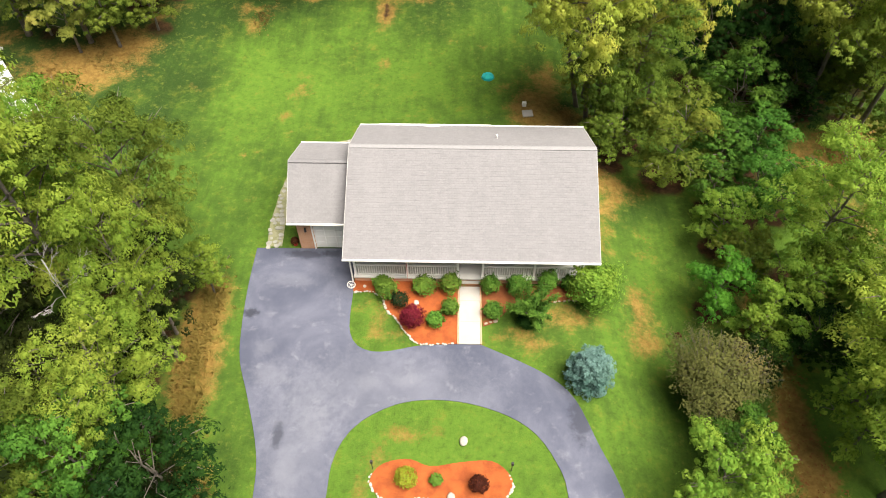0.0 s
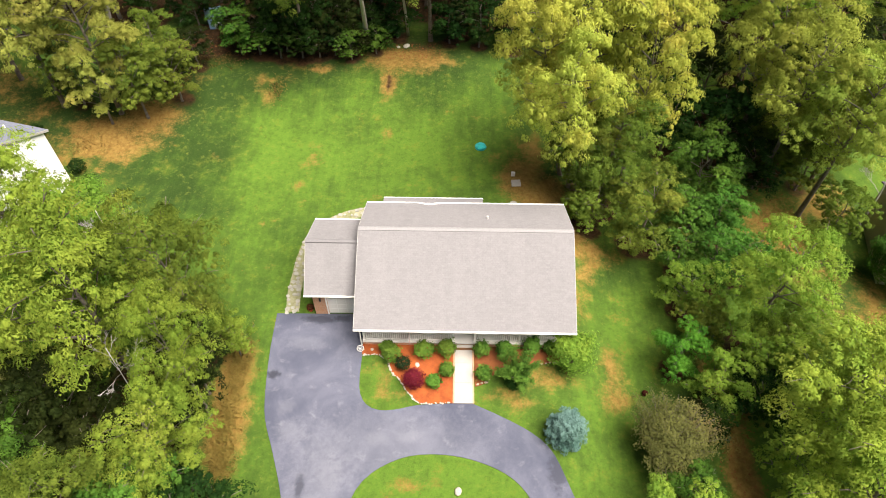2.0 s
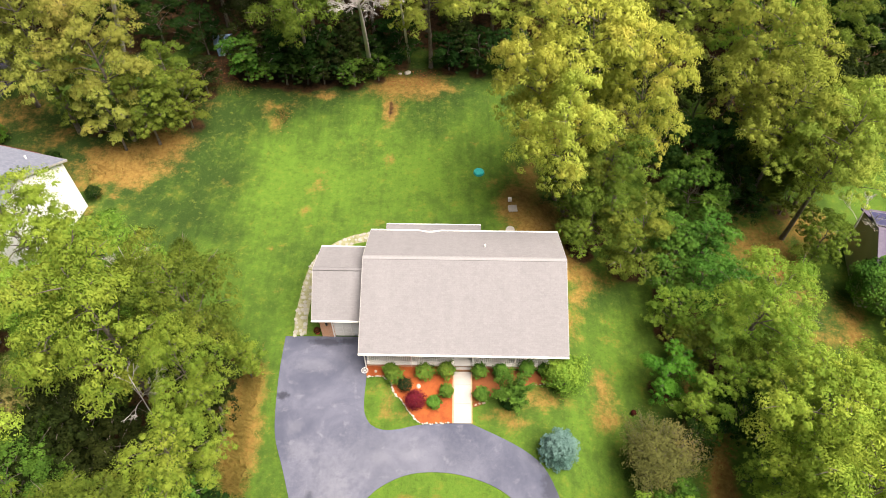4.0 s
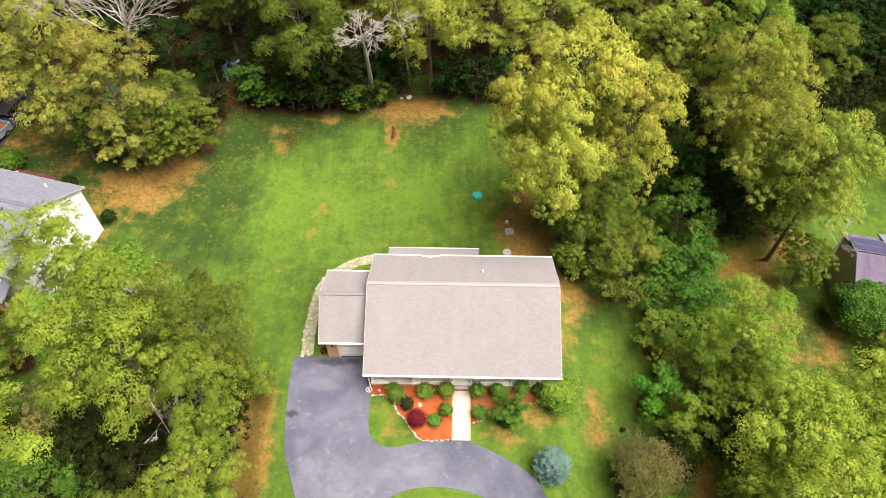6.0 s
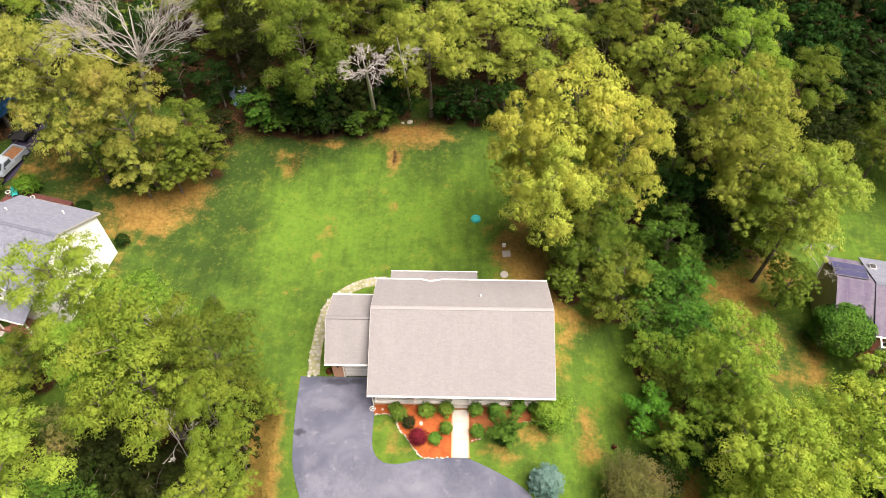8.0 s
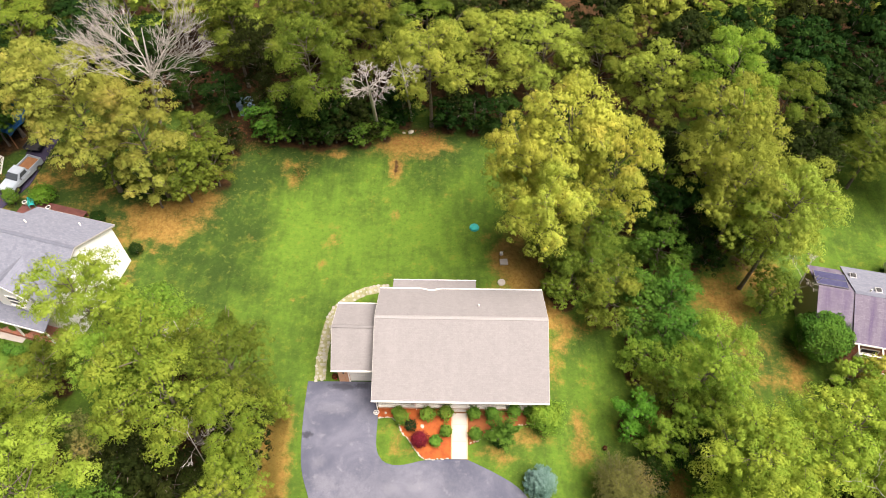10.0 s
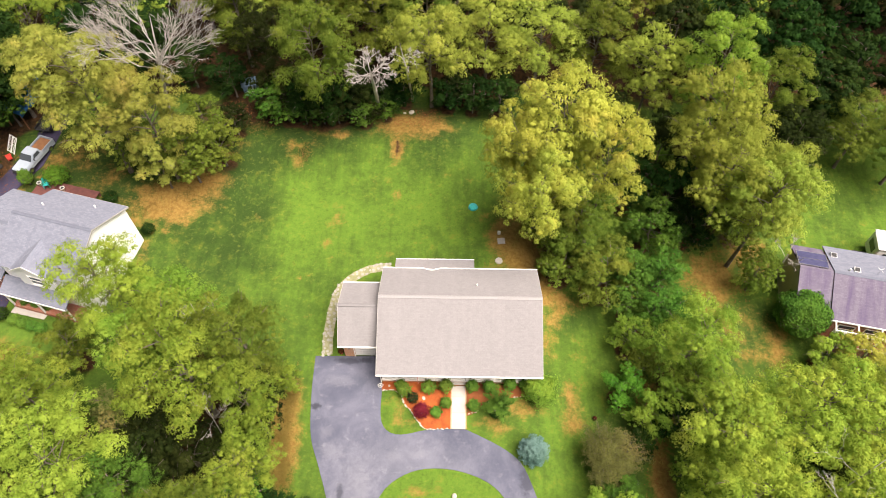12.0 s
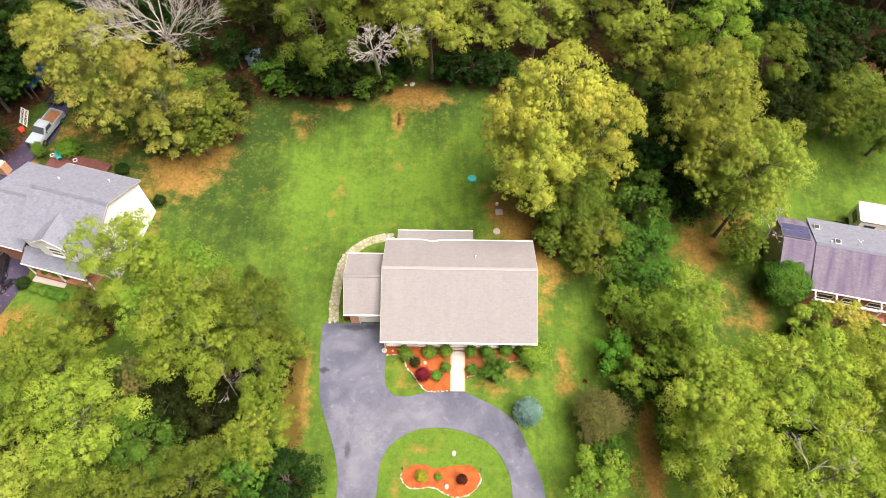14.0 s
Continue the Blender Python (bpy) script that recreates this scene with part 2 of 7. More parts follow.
DARK_WOOD = plain("stained_deck_boards", (0.070, 0.022, 0.021), (0.126, 0.042, 0.035), 2.0, 0.8)
TEAL = plain("teal_plastic", (0.006, 0.180, 0.180), (0.015, 0.413, 0.390), 2.0, 0.4, 30.0, 0.0, 0.0)
SILVER = plain("silver_car_paint", (0.27, 0.32, 0.38), (0.35, 0.40, 0.46), 1.0, 0.3, 20.0, 0.0, 0.0)
BLACK = plain("black_rubber", (0.010, 0.010, 0.011), (0.028, 0.028, 0.030), 2.0, 0.6)
BLACK_PAINT = plain("black_car_paint", (0.012, 0.012, 0.015), (0.02, 0.02, 0.024), 1.0, 0.2, 20.0, 0.0, 0.0)
CHROME = plain("chrome", (0.75, 0.75, 0.77), (0.82, 0.82, 0.84), 1.0, 0.15, 20.0, 1.0, 0.0)
RED = plain("red_plastic", (0.400, 0.024, 0.016), (0.480, 0.044, 0.032), 2.0, 0.5)
PALE_BLUE = plain("pale_blue_paint", (0.154, 0.266, 0.434), (0.224, 0.350, 0.518), 1.0, 0.6)
BLUE_TARP = plain("blue_tarpaulin", (0.016, 0.112, 0.336), (0.040, 0.192, 0.464), 1.0, 0.4)
GREY_PAINT = plain("grey_floor_paint", (0.52, 0.50, 0.47), (0.60, 0.58, 0.55), 1.0, 0.6)

LEAF = {
    "straw": leaf_material("dry_grass_blades", (0.170, 0.135, 0.032), (0.340, 0.225, 0.070), (0.190, 0.190, 0.036), 0.3),
    "fallen": leaf_material("fallen_leaves", (0.150, 0.060, 0.018), (0.340, 0.170, 0.050), (0.300, 0.220, 0.060), 0.1),
    "yellow": leaf_material("yellowing_leaves", (0.262, 0.322, 0.054), (0.540, 0.555, 0.098), (0.650, 0.530, 0.118)),
    "lime": leaf_material("light_green_leaves", (0.116, 0.225, 0.028), (0.298, 0.398, 0.055), (0.365, 0.420, 0.070)),
    "fresh": leaf_material("fresh_green_leaves", (0.157, 0.266, 0.035), (0.396, 0.468, 0.067), (0.462, 0.468, 0.078)),
    "acid": leaf_material("yellow_green_leaves", (0.152, 0.231, 0.029), (0.342, 0.412, 0.060), (0.406, 0.417, 0.071)),
    "amber": leaf_material("browning_olive_leaves", (0.196, 0.248, 0.046), (0.410, 0.428, 0.092), (0.565, 0.405, 0.115)),
    "moss": leaf_material("dull_olive_leaves", (0.055, 0.098, 0.014), (0.198, 0.257, 0.037), (0.251, 0.271, 0.045)),
    "mid": leaf_material("mid_green_leaves", (0.100, 0.198, 0.026), (0.261, 0.360, 0.048), (0.321, 0.366, 0.055)),
    "olive": leaf_material("olive_leaves", (0.182, 0.254, 0.042), (0.378, 0.442, 0.074), (0.445, 0.445, 0.088)),
    # dark and gloom carry the shade of crown gaps in their colour
    "dark": leaf_material("shade_toned_dark_green_leaves", (0.007, 0.025, 0.006), (0.028, 0.070, 0.011), (0.045, 0.085, 0.012)),
    "gloom": leaf_material("shade_toned_olive_leaves", (0.009, 0.016, 0.004), (0.032, 0.046, 0.009), (0.048, 0.058, 0.012)),
    "brown": leaf_material("browning_leaves", (0.080, 0.093, 0.029), (0.224, 0.232, 0.067), (0.336, 0.216, 0.096)),
    "vivid": leaf_material("vivid_green_leaves", (0.040, 0.140, 0.018), (0.140, 0.315, 0.032), (0.165, 0.340, 0.048)),
    "holly": leaf_material("dense_evergreen_leaves", (0.019, 0.067, 0.010), (0.094, 0.206, 0.026), (0.132, 0.228, 0.031), 0.15),
    "box": leaf_material("clipped_evergreen_leaves", (0.036, 0.1, 0.015), (0.135, 0.245, 0.034), (0.18, 0.275, 0.042), 0.2),
    "spruce": leaf_material("blue_needles", (0.03, 0.085, 0.066), (0.21, 0.345, 0.33), (0.06, 0.13, 0.07), 0.1),
    "maroon": leaf_material("maroon_leaves", (0.070, 0.006, 0.013), (0.220, 0.022, 0.046), (0.280, 0.042, 0.075), 0.25),
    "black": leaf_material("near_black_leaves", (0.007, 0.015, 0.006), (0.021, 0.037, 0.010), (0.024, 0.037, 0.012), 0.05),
    "golden": leaf_material("golden_green_leaves", (0.150, 0.205, 0.014), (0.310, 0.370, 0.040), (0.345, 0.385, 0.050), 0.25),
    "plum": leaf_material("dark_plum_leaves", (0.025, 0.010, 0.005), (0.085, 0.026, 0.012), (0.105, 0.034, 0.014), 0.15),
}


# ---- helpers for meshes ----
from mathutils.geometry import delaunay_2d_cdt

def smooth(a, b, x):
    t = min(max((x - a) / (b - a), 0.0), 1.0)
    return t * t * (3 - 2 * t)


def ground_z(x, y):
    """The lie of the land: level round the house, falling to the east, rising to the woods behind."""
    back = smooth(41, 55, y)
    return -1.6 * smooth(5, 12, x) + 1.6 * back + 0.9 * smooth(15, 30, -x) * smooth(30, 44, y) * (1 - 0.5 * back)


def data_of(verts, faces, name="mesh", shade=False):
    me = bpy.data.meshes.new(name)
    me.from_pydata([tuple(v) for v in verts], [], faces)
    if shade:
        me.polygons.foreach_set("use_smooth", [True] * len(me.polygons))
    me.update()
    return me


def put(name, me, material, parent=None, label="", m=None):
    """Links a mesh as one object, as a thing or as a part under its parent."""
    if material and not me.materials:
        me.materials.append(material)
    ob = new(name, me)
    if m is not None:
        ob.matrix_basis = m
    if parent:
        ob.parent = parent
    if label:
        ob["label"] = label
    return ob


def finish(bm, name="mesh", shade=False, uv=True):
    me = bpy.data.meshes.new(name)
    bmesh.ops.recalc_face_normals(bm, faces=bm.faces[:])
    bm.to_mesh(me)
    bm.free()
    if shade:
        me.polygons.foreach_set("use_smooth", [True] * len(me.polygons))
    if uv:
        wrap(me)
    return me


def wrap(me):
    """Metric UVs: along the level direction of each face, and up its slope."""
    layer = me.uv_layers.new(name="metric")
    for poly in me.polygons:
        n = poly.normal
        across = Vector((-n.y, n.x, 0))
        across = across.normalized() if across.length > 0.05 else Vector((1, 0, 0))
        up = n.cross(across)
        for k in poly.loop_indices:
            co = me.vertices[me.loops[k].vertex_index].co
            layer.data[k].uv = (co.dot(across), co.dot(up))


def part(name, bm, material, parent, label=""):
    return put(name, finish(bm), material, parent, label)


def add_box(bm, x0, x1, y0, y1, z0, z1, bevel=0.0):
    made = bmesh.ops.create_cube(bm, size=1.0)
    vs = made["verts"]
    for v in vs:
        v.co = Vector(((x0 + x1) / 2 + v.co.x * (x1 - x0), (y0 + y1) / 2 + v.co.y * (y1 - y0), (z0 + z1) / 2 + v.co.z * (z1 - z0)))
    if bevel:
        es = list({e for v in vs for e in v.link_edges})
        bmesh.ops.bevel(bm, geom=es, offset=bevel, segments=1, affect="EDGES")
    return vs


def box_bm(x0, x1, y0, y1, z0, z1, bevel=0.0):
    bm = bmesh.new()
    add_box(bm, x0, x1, y0, y1, z0, z1, bevel)
    return bm


def prism_bm(points, way):
    """A flat polygon of 3D points, thickened along a vector."""
    bm = bmesh.new()
    a = [bm.verts.new(p) for p in points]
    b = [bm.verts.new(Vector(p) + Vector(way)) for p in points]
    bm.faces.new(a)
    bm.faces.new(b[::-1])
    for k in range(len(a)):
        bm.faces.new((a[k], b[k], b[k - 1], a[k - 1]))
    return bm


def tube(points, radii, sides=6):
    """Vertices and faces of a tapered tube along points."""
    verts, faces = [], []
    for k, p in enumerate(points):
        p = Vector(p)
        way = Vector(points[min(k + 1, len(points) - 1)]) - Vector(points[max(k - 1, 0)])
        a = way.orthogonal().normalized() if way.length > 1e-6 else Vector((1, 0, 0))
        b = way.normalized().cross(a)
        for s in range(sides):
            t = 2 * math.pi * s / sides
            verts.append(p + radii[k] * (math.cos(t) * a + math.sin(t) * b))
    for k in range(len(points) - 1):
        for s in range(sides):
            n = (s + 1) % sides
            faces.append((k * sides + s, k * sides + n, (k + 1) * sides + n, (k + 1) * sides + s))
    faces.append(tuple(range(sides))[::-1])
    faces.append(tuple((len(points) - 1) * sides + s for s in range(sides)))
    return verts, faces


def join_pieces(pieces):
    verts, faces = [], []
    for v, f in pieces:
        off = len(verts)
        verts += v
        faces += [tuple(i + off for i in face) for face in f]
    return verts, faces


def spline(points, step=0.4, closed=False):
    """A smooth line through 2D points, in even steps."""
    pts = [Vector(p) for p in points]
    n, out = len(pts), []
    for k in range(n if closed else n - 1):
        if closed:
            p0, p1, p2, p3 = (pts[(k + d) % n] for d in (-1, 0, 1, 2))
        else:
            p0, p1, p2, p3 = pts[max(k - 1, 0)], pts[k], pts[k + 1], pts[min(k + 2, n - 1)]
        parts = max(2, int((p2 - p1).length / step))
        for s in range(parts):
            t = s / parts
            out.append(0.5 * (2 * p1 + (p2 - p0) * t + (2 * p0 - 5 * p1 + 4 * p2 - p3) * t * t + (3 * p1 - p0 - 3 * p2 + p3) * t ** 3))
    if not closed:
        out.append(pts[-1])
    return [(p.x, p.y) for p in out]


def inside(x, y, outline):
    hit, (ax, ay) = False, outline[-1]
    for bx, by in outline:
        if (by > y) != (ay > y) and x < (ax - bx) * (y - by) / (ay - by) + bx:
            hit = not hit
        ax, ay = bx, by
    return hit


def sheet(outline, holes, lift, step=0.6, rough=0.0, skirt=0.12, dome=0.0):
    """A surfacing laid on the land: a polygon with holes, lifted a little, with an edge that goes into the ground."""
    loops = [list(outline)] + [list(h) for h in holes]
    pts, edges = [], []
    for loop in loops:
        off = len(pts)
        pts += loop
        edges += [(off + k, off + (k + 1) % len(loop)) for k in range(len(loop))]
    rim = np.array(pts)
    xs, ys = [p[0] for p in outline], [p[1] for p in outline]
    rng = random.Random(4)
    x = min(xs)
    while x < max(xs):
        y = min(ys)
        while y < max(ys):
            px, py = x + rng.uniform(-0.2, 0.2) * step, y + rng.uniform(-0.2, 0.2) * step
            if inside(px, py, outline) and not any(inside(px, py, h) for h in holes) and np.min(np.hypot(rim[:, 0] - px, rim[:, 1] - py)) > step * 0.4:
                pts.append((px, py))
            y += step
        x += step
    co, _, tris, *_ = delaunay_2d_cdt([Vector(p) for p in pts], edges, [], 0, 1e-4)
    faces = []
    for tri in tris:
        cx, cy = (sum(co[i][k] for i in tri) / len(tri) for k in (0, 1))
        if inside(cx, cy, outline) and not any(inside(cx, cy, h) for h in holes):
            faces.append(tuple(tri))
    verts = []
    for p in co:
        far = float(np.min(np.hypot(rim[:, 0] - p.x, rim[:, 1] - p.y)))
        bumpy = rough * noise.noise((p.x * 1.7, p.y * 1.7, 0.3)) if far > 0.05 else 0.0
        verts.append((p.x, p.y, ground_z(p.x, p.y) + lift + bumpy + dome * min(far / 2.0, 1.0)))
    count = {}
    for f in faces:
        for k in range(3):
            e = (f[k], f[(k + 1) % 3])
            count[tuple(sorted(e))] = count.get(tuple(sorted(e)), []) + [e]
    for es in count.values():
        if len(es) == 1:
            (a, b), off = es[0], len(verts)
            verts += [(*verts[a][:2], verts[a][2] - skirt), (*verts[b][:2], verts[b][2] - skirt)]
            faces.append((b, a, off, off + 1))
    me = data_of(verts, faces)
    bm = bmesh.new()
    bm.from_mesh(me)
    bmesh.ops.remove_doubles(bm, verts=bm.verts[:], dist=1e-4)
    bmesh.ops.recalc_face_normals(bm, faces=bm.faces[:])
    bm.to_mesh(me)
    bm.free()
    return me


# ---- the land ----
DRIVE_OUTER = spline([(-13.0, 25.95), (-12.95, 23.0), (-12.7, 20.0), (-12.35, 18.1), (-11.5, 16.0), (-10.5, 13.2), (-10.2, 11.0), (-10.1, 6.0), (-10.1, -8.0)], 0.5)
DRIVE_OUTER += spline([(7.6, -8.0), (7.6, 6.0), (7.3, 10.5), (6.85, 12.4), (6.2, 13.9), (5.3, 16.2), (4.25, 17.4), (2.6, 18.4), (0.5, 19.40)], 0.5)
DRIVE_OUTER += spline([(-0.8, 19.42), (-2.9, 19.28), (-4.4, 18.93), (-5.4, 18.88), (-6.2, 19.22), (-6.68, 20.0), (-6.82, 21.1), (-6.82, 22.9), (-6.9, 24.0), (-6.95, 26.02)], 0.5)
ISLAND = spline([(-6.9, 9.5), (-6.8, 11.1), (-6.75, 12.6), (-6.35, 13.85), (-5.5, 14.9), (-3.9, 15.8), (-2.2, 16.1), (-0.2, 15.95), (1.8, 15.3), (3.15, 14.35), (4.05, 12.9), (4.45, 11.3), (4.4, 7.0), (2.5, 1.5), (-1.2, 0.0), (-5.0, 1.5), (-6.7, 5.5)], 0.5, True)
BED_FRONT = [(-6.83, 22.85), (-5.9, 22.80)] + spline([(-5.65, 22.78), (-5.1, 22.35), (-4.85, 21.65), (-4.1, 20.8), (-3.55, 20.0), (-2.85, 19.36)], 0.35) + [(-0.82, 19.44), (-0.82, 23.6), (-6.83, 23.6)]
BED_EAST = [(0.56, 23.6), (0.56, 21.0)] + spline([(0.6, 20.6), (1.3, 20.9), (2.0, 21.7), (3.0, 22.3), (4.6, 22.3), (6.0, 22.6), (6.7, 23.0)], 0.4) + [(6.7, 23.6)]
BED_ISLAND = spline([(-4.85, 11.8), (-4.55, 12.5), (-3.9, 12.85), (-2.95, 12.95), (-2.0, 12.62), (-0.6, 12.85), (0.9, 12.95), (1.7, 12.4), (1.9, 11.75), (1.3, 10.85), (0.05, 10.3), (-1.0, 10.55), (-2.2, 11.08), (-3.4, 10.95), (-4.3, 11.1)], 0.3, True)

# straw and bare earth: x, y, half widths, strength
WORN = [
    (-30.2, 42.6, 4.2, 2.9, 1.35), (-27.4, 45.2, 3.0, 2.6, 1.2), (-33.5, 41.0, 2.0, 1.6, 0.9), (-25.8, 48.0, 1.6, 2.6, 0.7), (-18.8, 50.3, 0.9, 2.2, 0.6), (-22.5, 53.2, 3.5, 1.2, 0.62), (-24.6, 50.4, 1.6, 2.0, 0.6), (-16.0, 52.6, 3.0, 0.8, 0.5), (-13.3, 52.1, 1.2, 0.7, 1.0),
    (-5.6, 53.4, 4.4, 1.9, 1.25), (-3.4, 54.8, 2.6, 1.3, 0.75), (-7.0, 50.3, 0.8, 2.1, 1.3), (-17.6, 48.6, 0.8, 1.8, 0.8), (-16.2, 50.6, 0.9, 0.7, 0.7), (-12.6, 41.6, 1.0, 1.6, 0.6), (-13.6, 38.6, 0.9, 1.2, 0.55), (-6.6, 44.6, 0.6, 0.5, 0.7), (-26.4, 42.6, 1.2, 2.4, 0.7), (-34.0, 38.6, 0.8, 1.6, 0.8), (-6.9, 44.3, 0.5, 0.4, 0.7), (3.0, 35.6, 1.0, 1.6, 0.6), (6.2, 37.2, 2.8, 3.4, 1.45), (8.4, 30.8, 1.6, 2.0, 0.8), (8.2, 27.6, 1.1, 2.5, 0.6), (2.2, 42.0, 1.0, 0.8, 0.5), (0.4, 46.4, 0.8, 0.8, 0.5),
    (4.6, 39.4, 2.0, 3.2, 1.3), (7.4, 34.4, 2.3, 3.2, 1.4), (9.2, 32.6, 2.2, 1.7, 1.1), (5.6, 42.4, 1.8, 2.4, 0.95), (-14.9, 21.0, 1.3, 2.8, 1.5),
    (-14.6, 17.4, 1.3, 2.8, 1.45), (-14.0, 12.0, 0.9, 1.8, 0.6), (9.6, 20.6, 1.3, 1.6, 1.0), (9.9, 22.8, 1.0, 1.6, 0.95), (5.6, 21.3, 1.8, 0.9, 1.0), (2.2, 20.1, 1.3, 0.6, 0.95), (7.6, 29.0, 1.6, 2.4, 0.5), (3.4, 19.5, 1.4, 0.6, 0.95),
    (5.0, 20.9, 1.2, 0.8, 0.5), (16.9, 14.4, 0.85, 6.0, 1.7), (16.9, 22.0, 1.2, 3.0, 1.3), (17.8, 21.5, 1.0, 2.5, 1.0), (29.2, 27.0, 2.2, 2.6, 0.6), (25.6, 30.0, 3.2, 5.0, 0.62), (28.6, 27.6, 2.6, 1.6, 0.9), (29.6, 29.6, 1.4, 2.4, 0.8), (25.0, 36.0, 2.8, 3.4, 1.25), (29.0, 38.4, 2.6, 3.0, 1.0), (27.5, 31.5, 2.0, 2.0, 0.6), (21.8, 25.0, 1.5, 3.0, 0.6),
    (-39.0, 43.8, 3.0, 1.8, 0.62), (-37.0, 45.6, 3.0, 2.2, 0.6), (-43.2, 47.4, 1.4, 3.0, 0.9), (-43.0, 24.8, 3.6, 2.4, 1.3), (-41.5, 49.0, 3.6, 3.0, 0.75), (-4.6, 13.0, 0.8, 0.7, 0.8), (-5.3, 11.6, 0.5, 1.4, 0.8), (-3.4, 14.3, 1.1, 0.5, 0.75), (-1.8, 14.4, 0.7, 0.5, 0.6), (-14.4, 30.2, 0.5, 0.35, 0.8),
    (-4.0, 38.6, 0.5, 0.3, 0.6), (-13.2, 41.0, 0.8, 1.5, 0.35), (-6.8, 37.0, 1.4, 0.6, 0.5), (11.0, 28.0, 1.0, 3.0, 0.3), (-40.0, 24.5, 3.5, 2.5, 0.6),
    (-5.2, 20.6, 0.8, 1.1, 0.95), (-4.4, 19.9, 0.8, 0.5, 0.95), (-6.2, 21.9, 0.4, 0.6, 0.6), (-47.0, 43.5, 2.0, 2.0, 0.8), (-2.2, 47.0, 1.0, 0.5, 0.4), (-31.5, 36.5, 0.8, 1.5, 0.7),
]
# fallen leaves and bare brown soil, some of it painted tree shade: x, y, half widths, strength
LEAFY = [(-49.4, 46.2, 2.6, 3.4, 0.9), (-51.5, 41.5, 2.5, 2.5, 0.7), (25.4, 31.5, 4.2, 6.0, 0.42), (24.6, 37.6, 4.0, 4.6, 0.42), (20.6, 33.0, 1.6, 3.0, 0.6), (-17.6, 53.6, 7.5, 0.9, 0.5), (-25.0, 54.6, 6.0, 2.6, 0.9), (-23.4, 56.6, 3.0, 1.6, 0.9), (-6.9, 50.4, 0.45, 1.5, 0.85), (-4.0, 55.6, 3.4, 1.2, 0.6), (-30.6, 43.9, 3.4, 1.8, 0.35)]
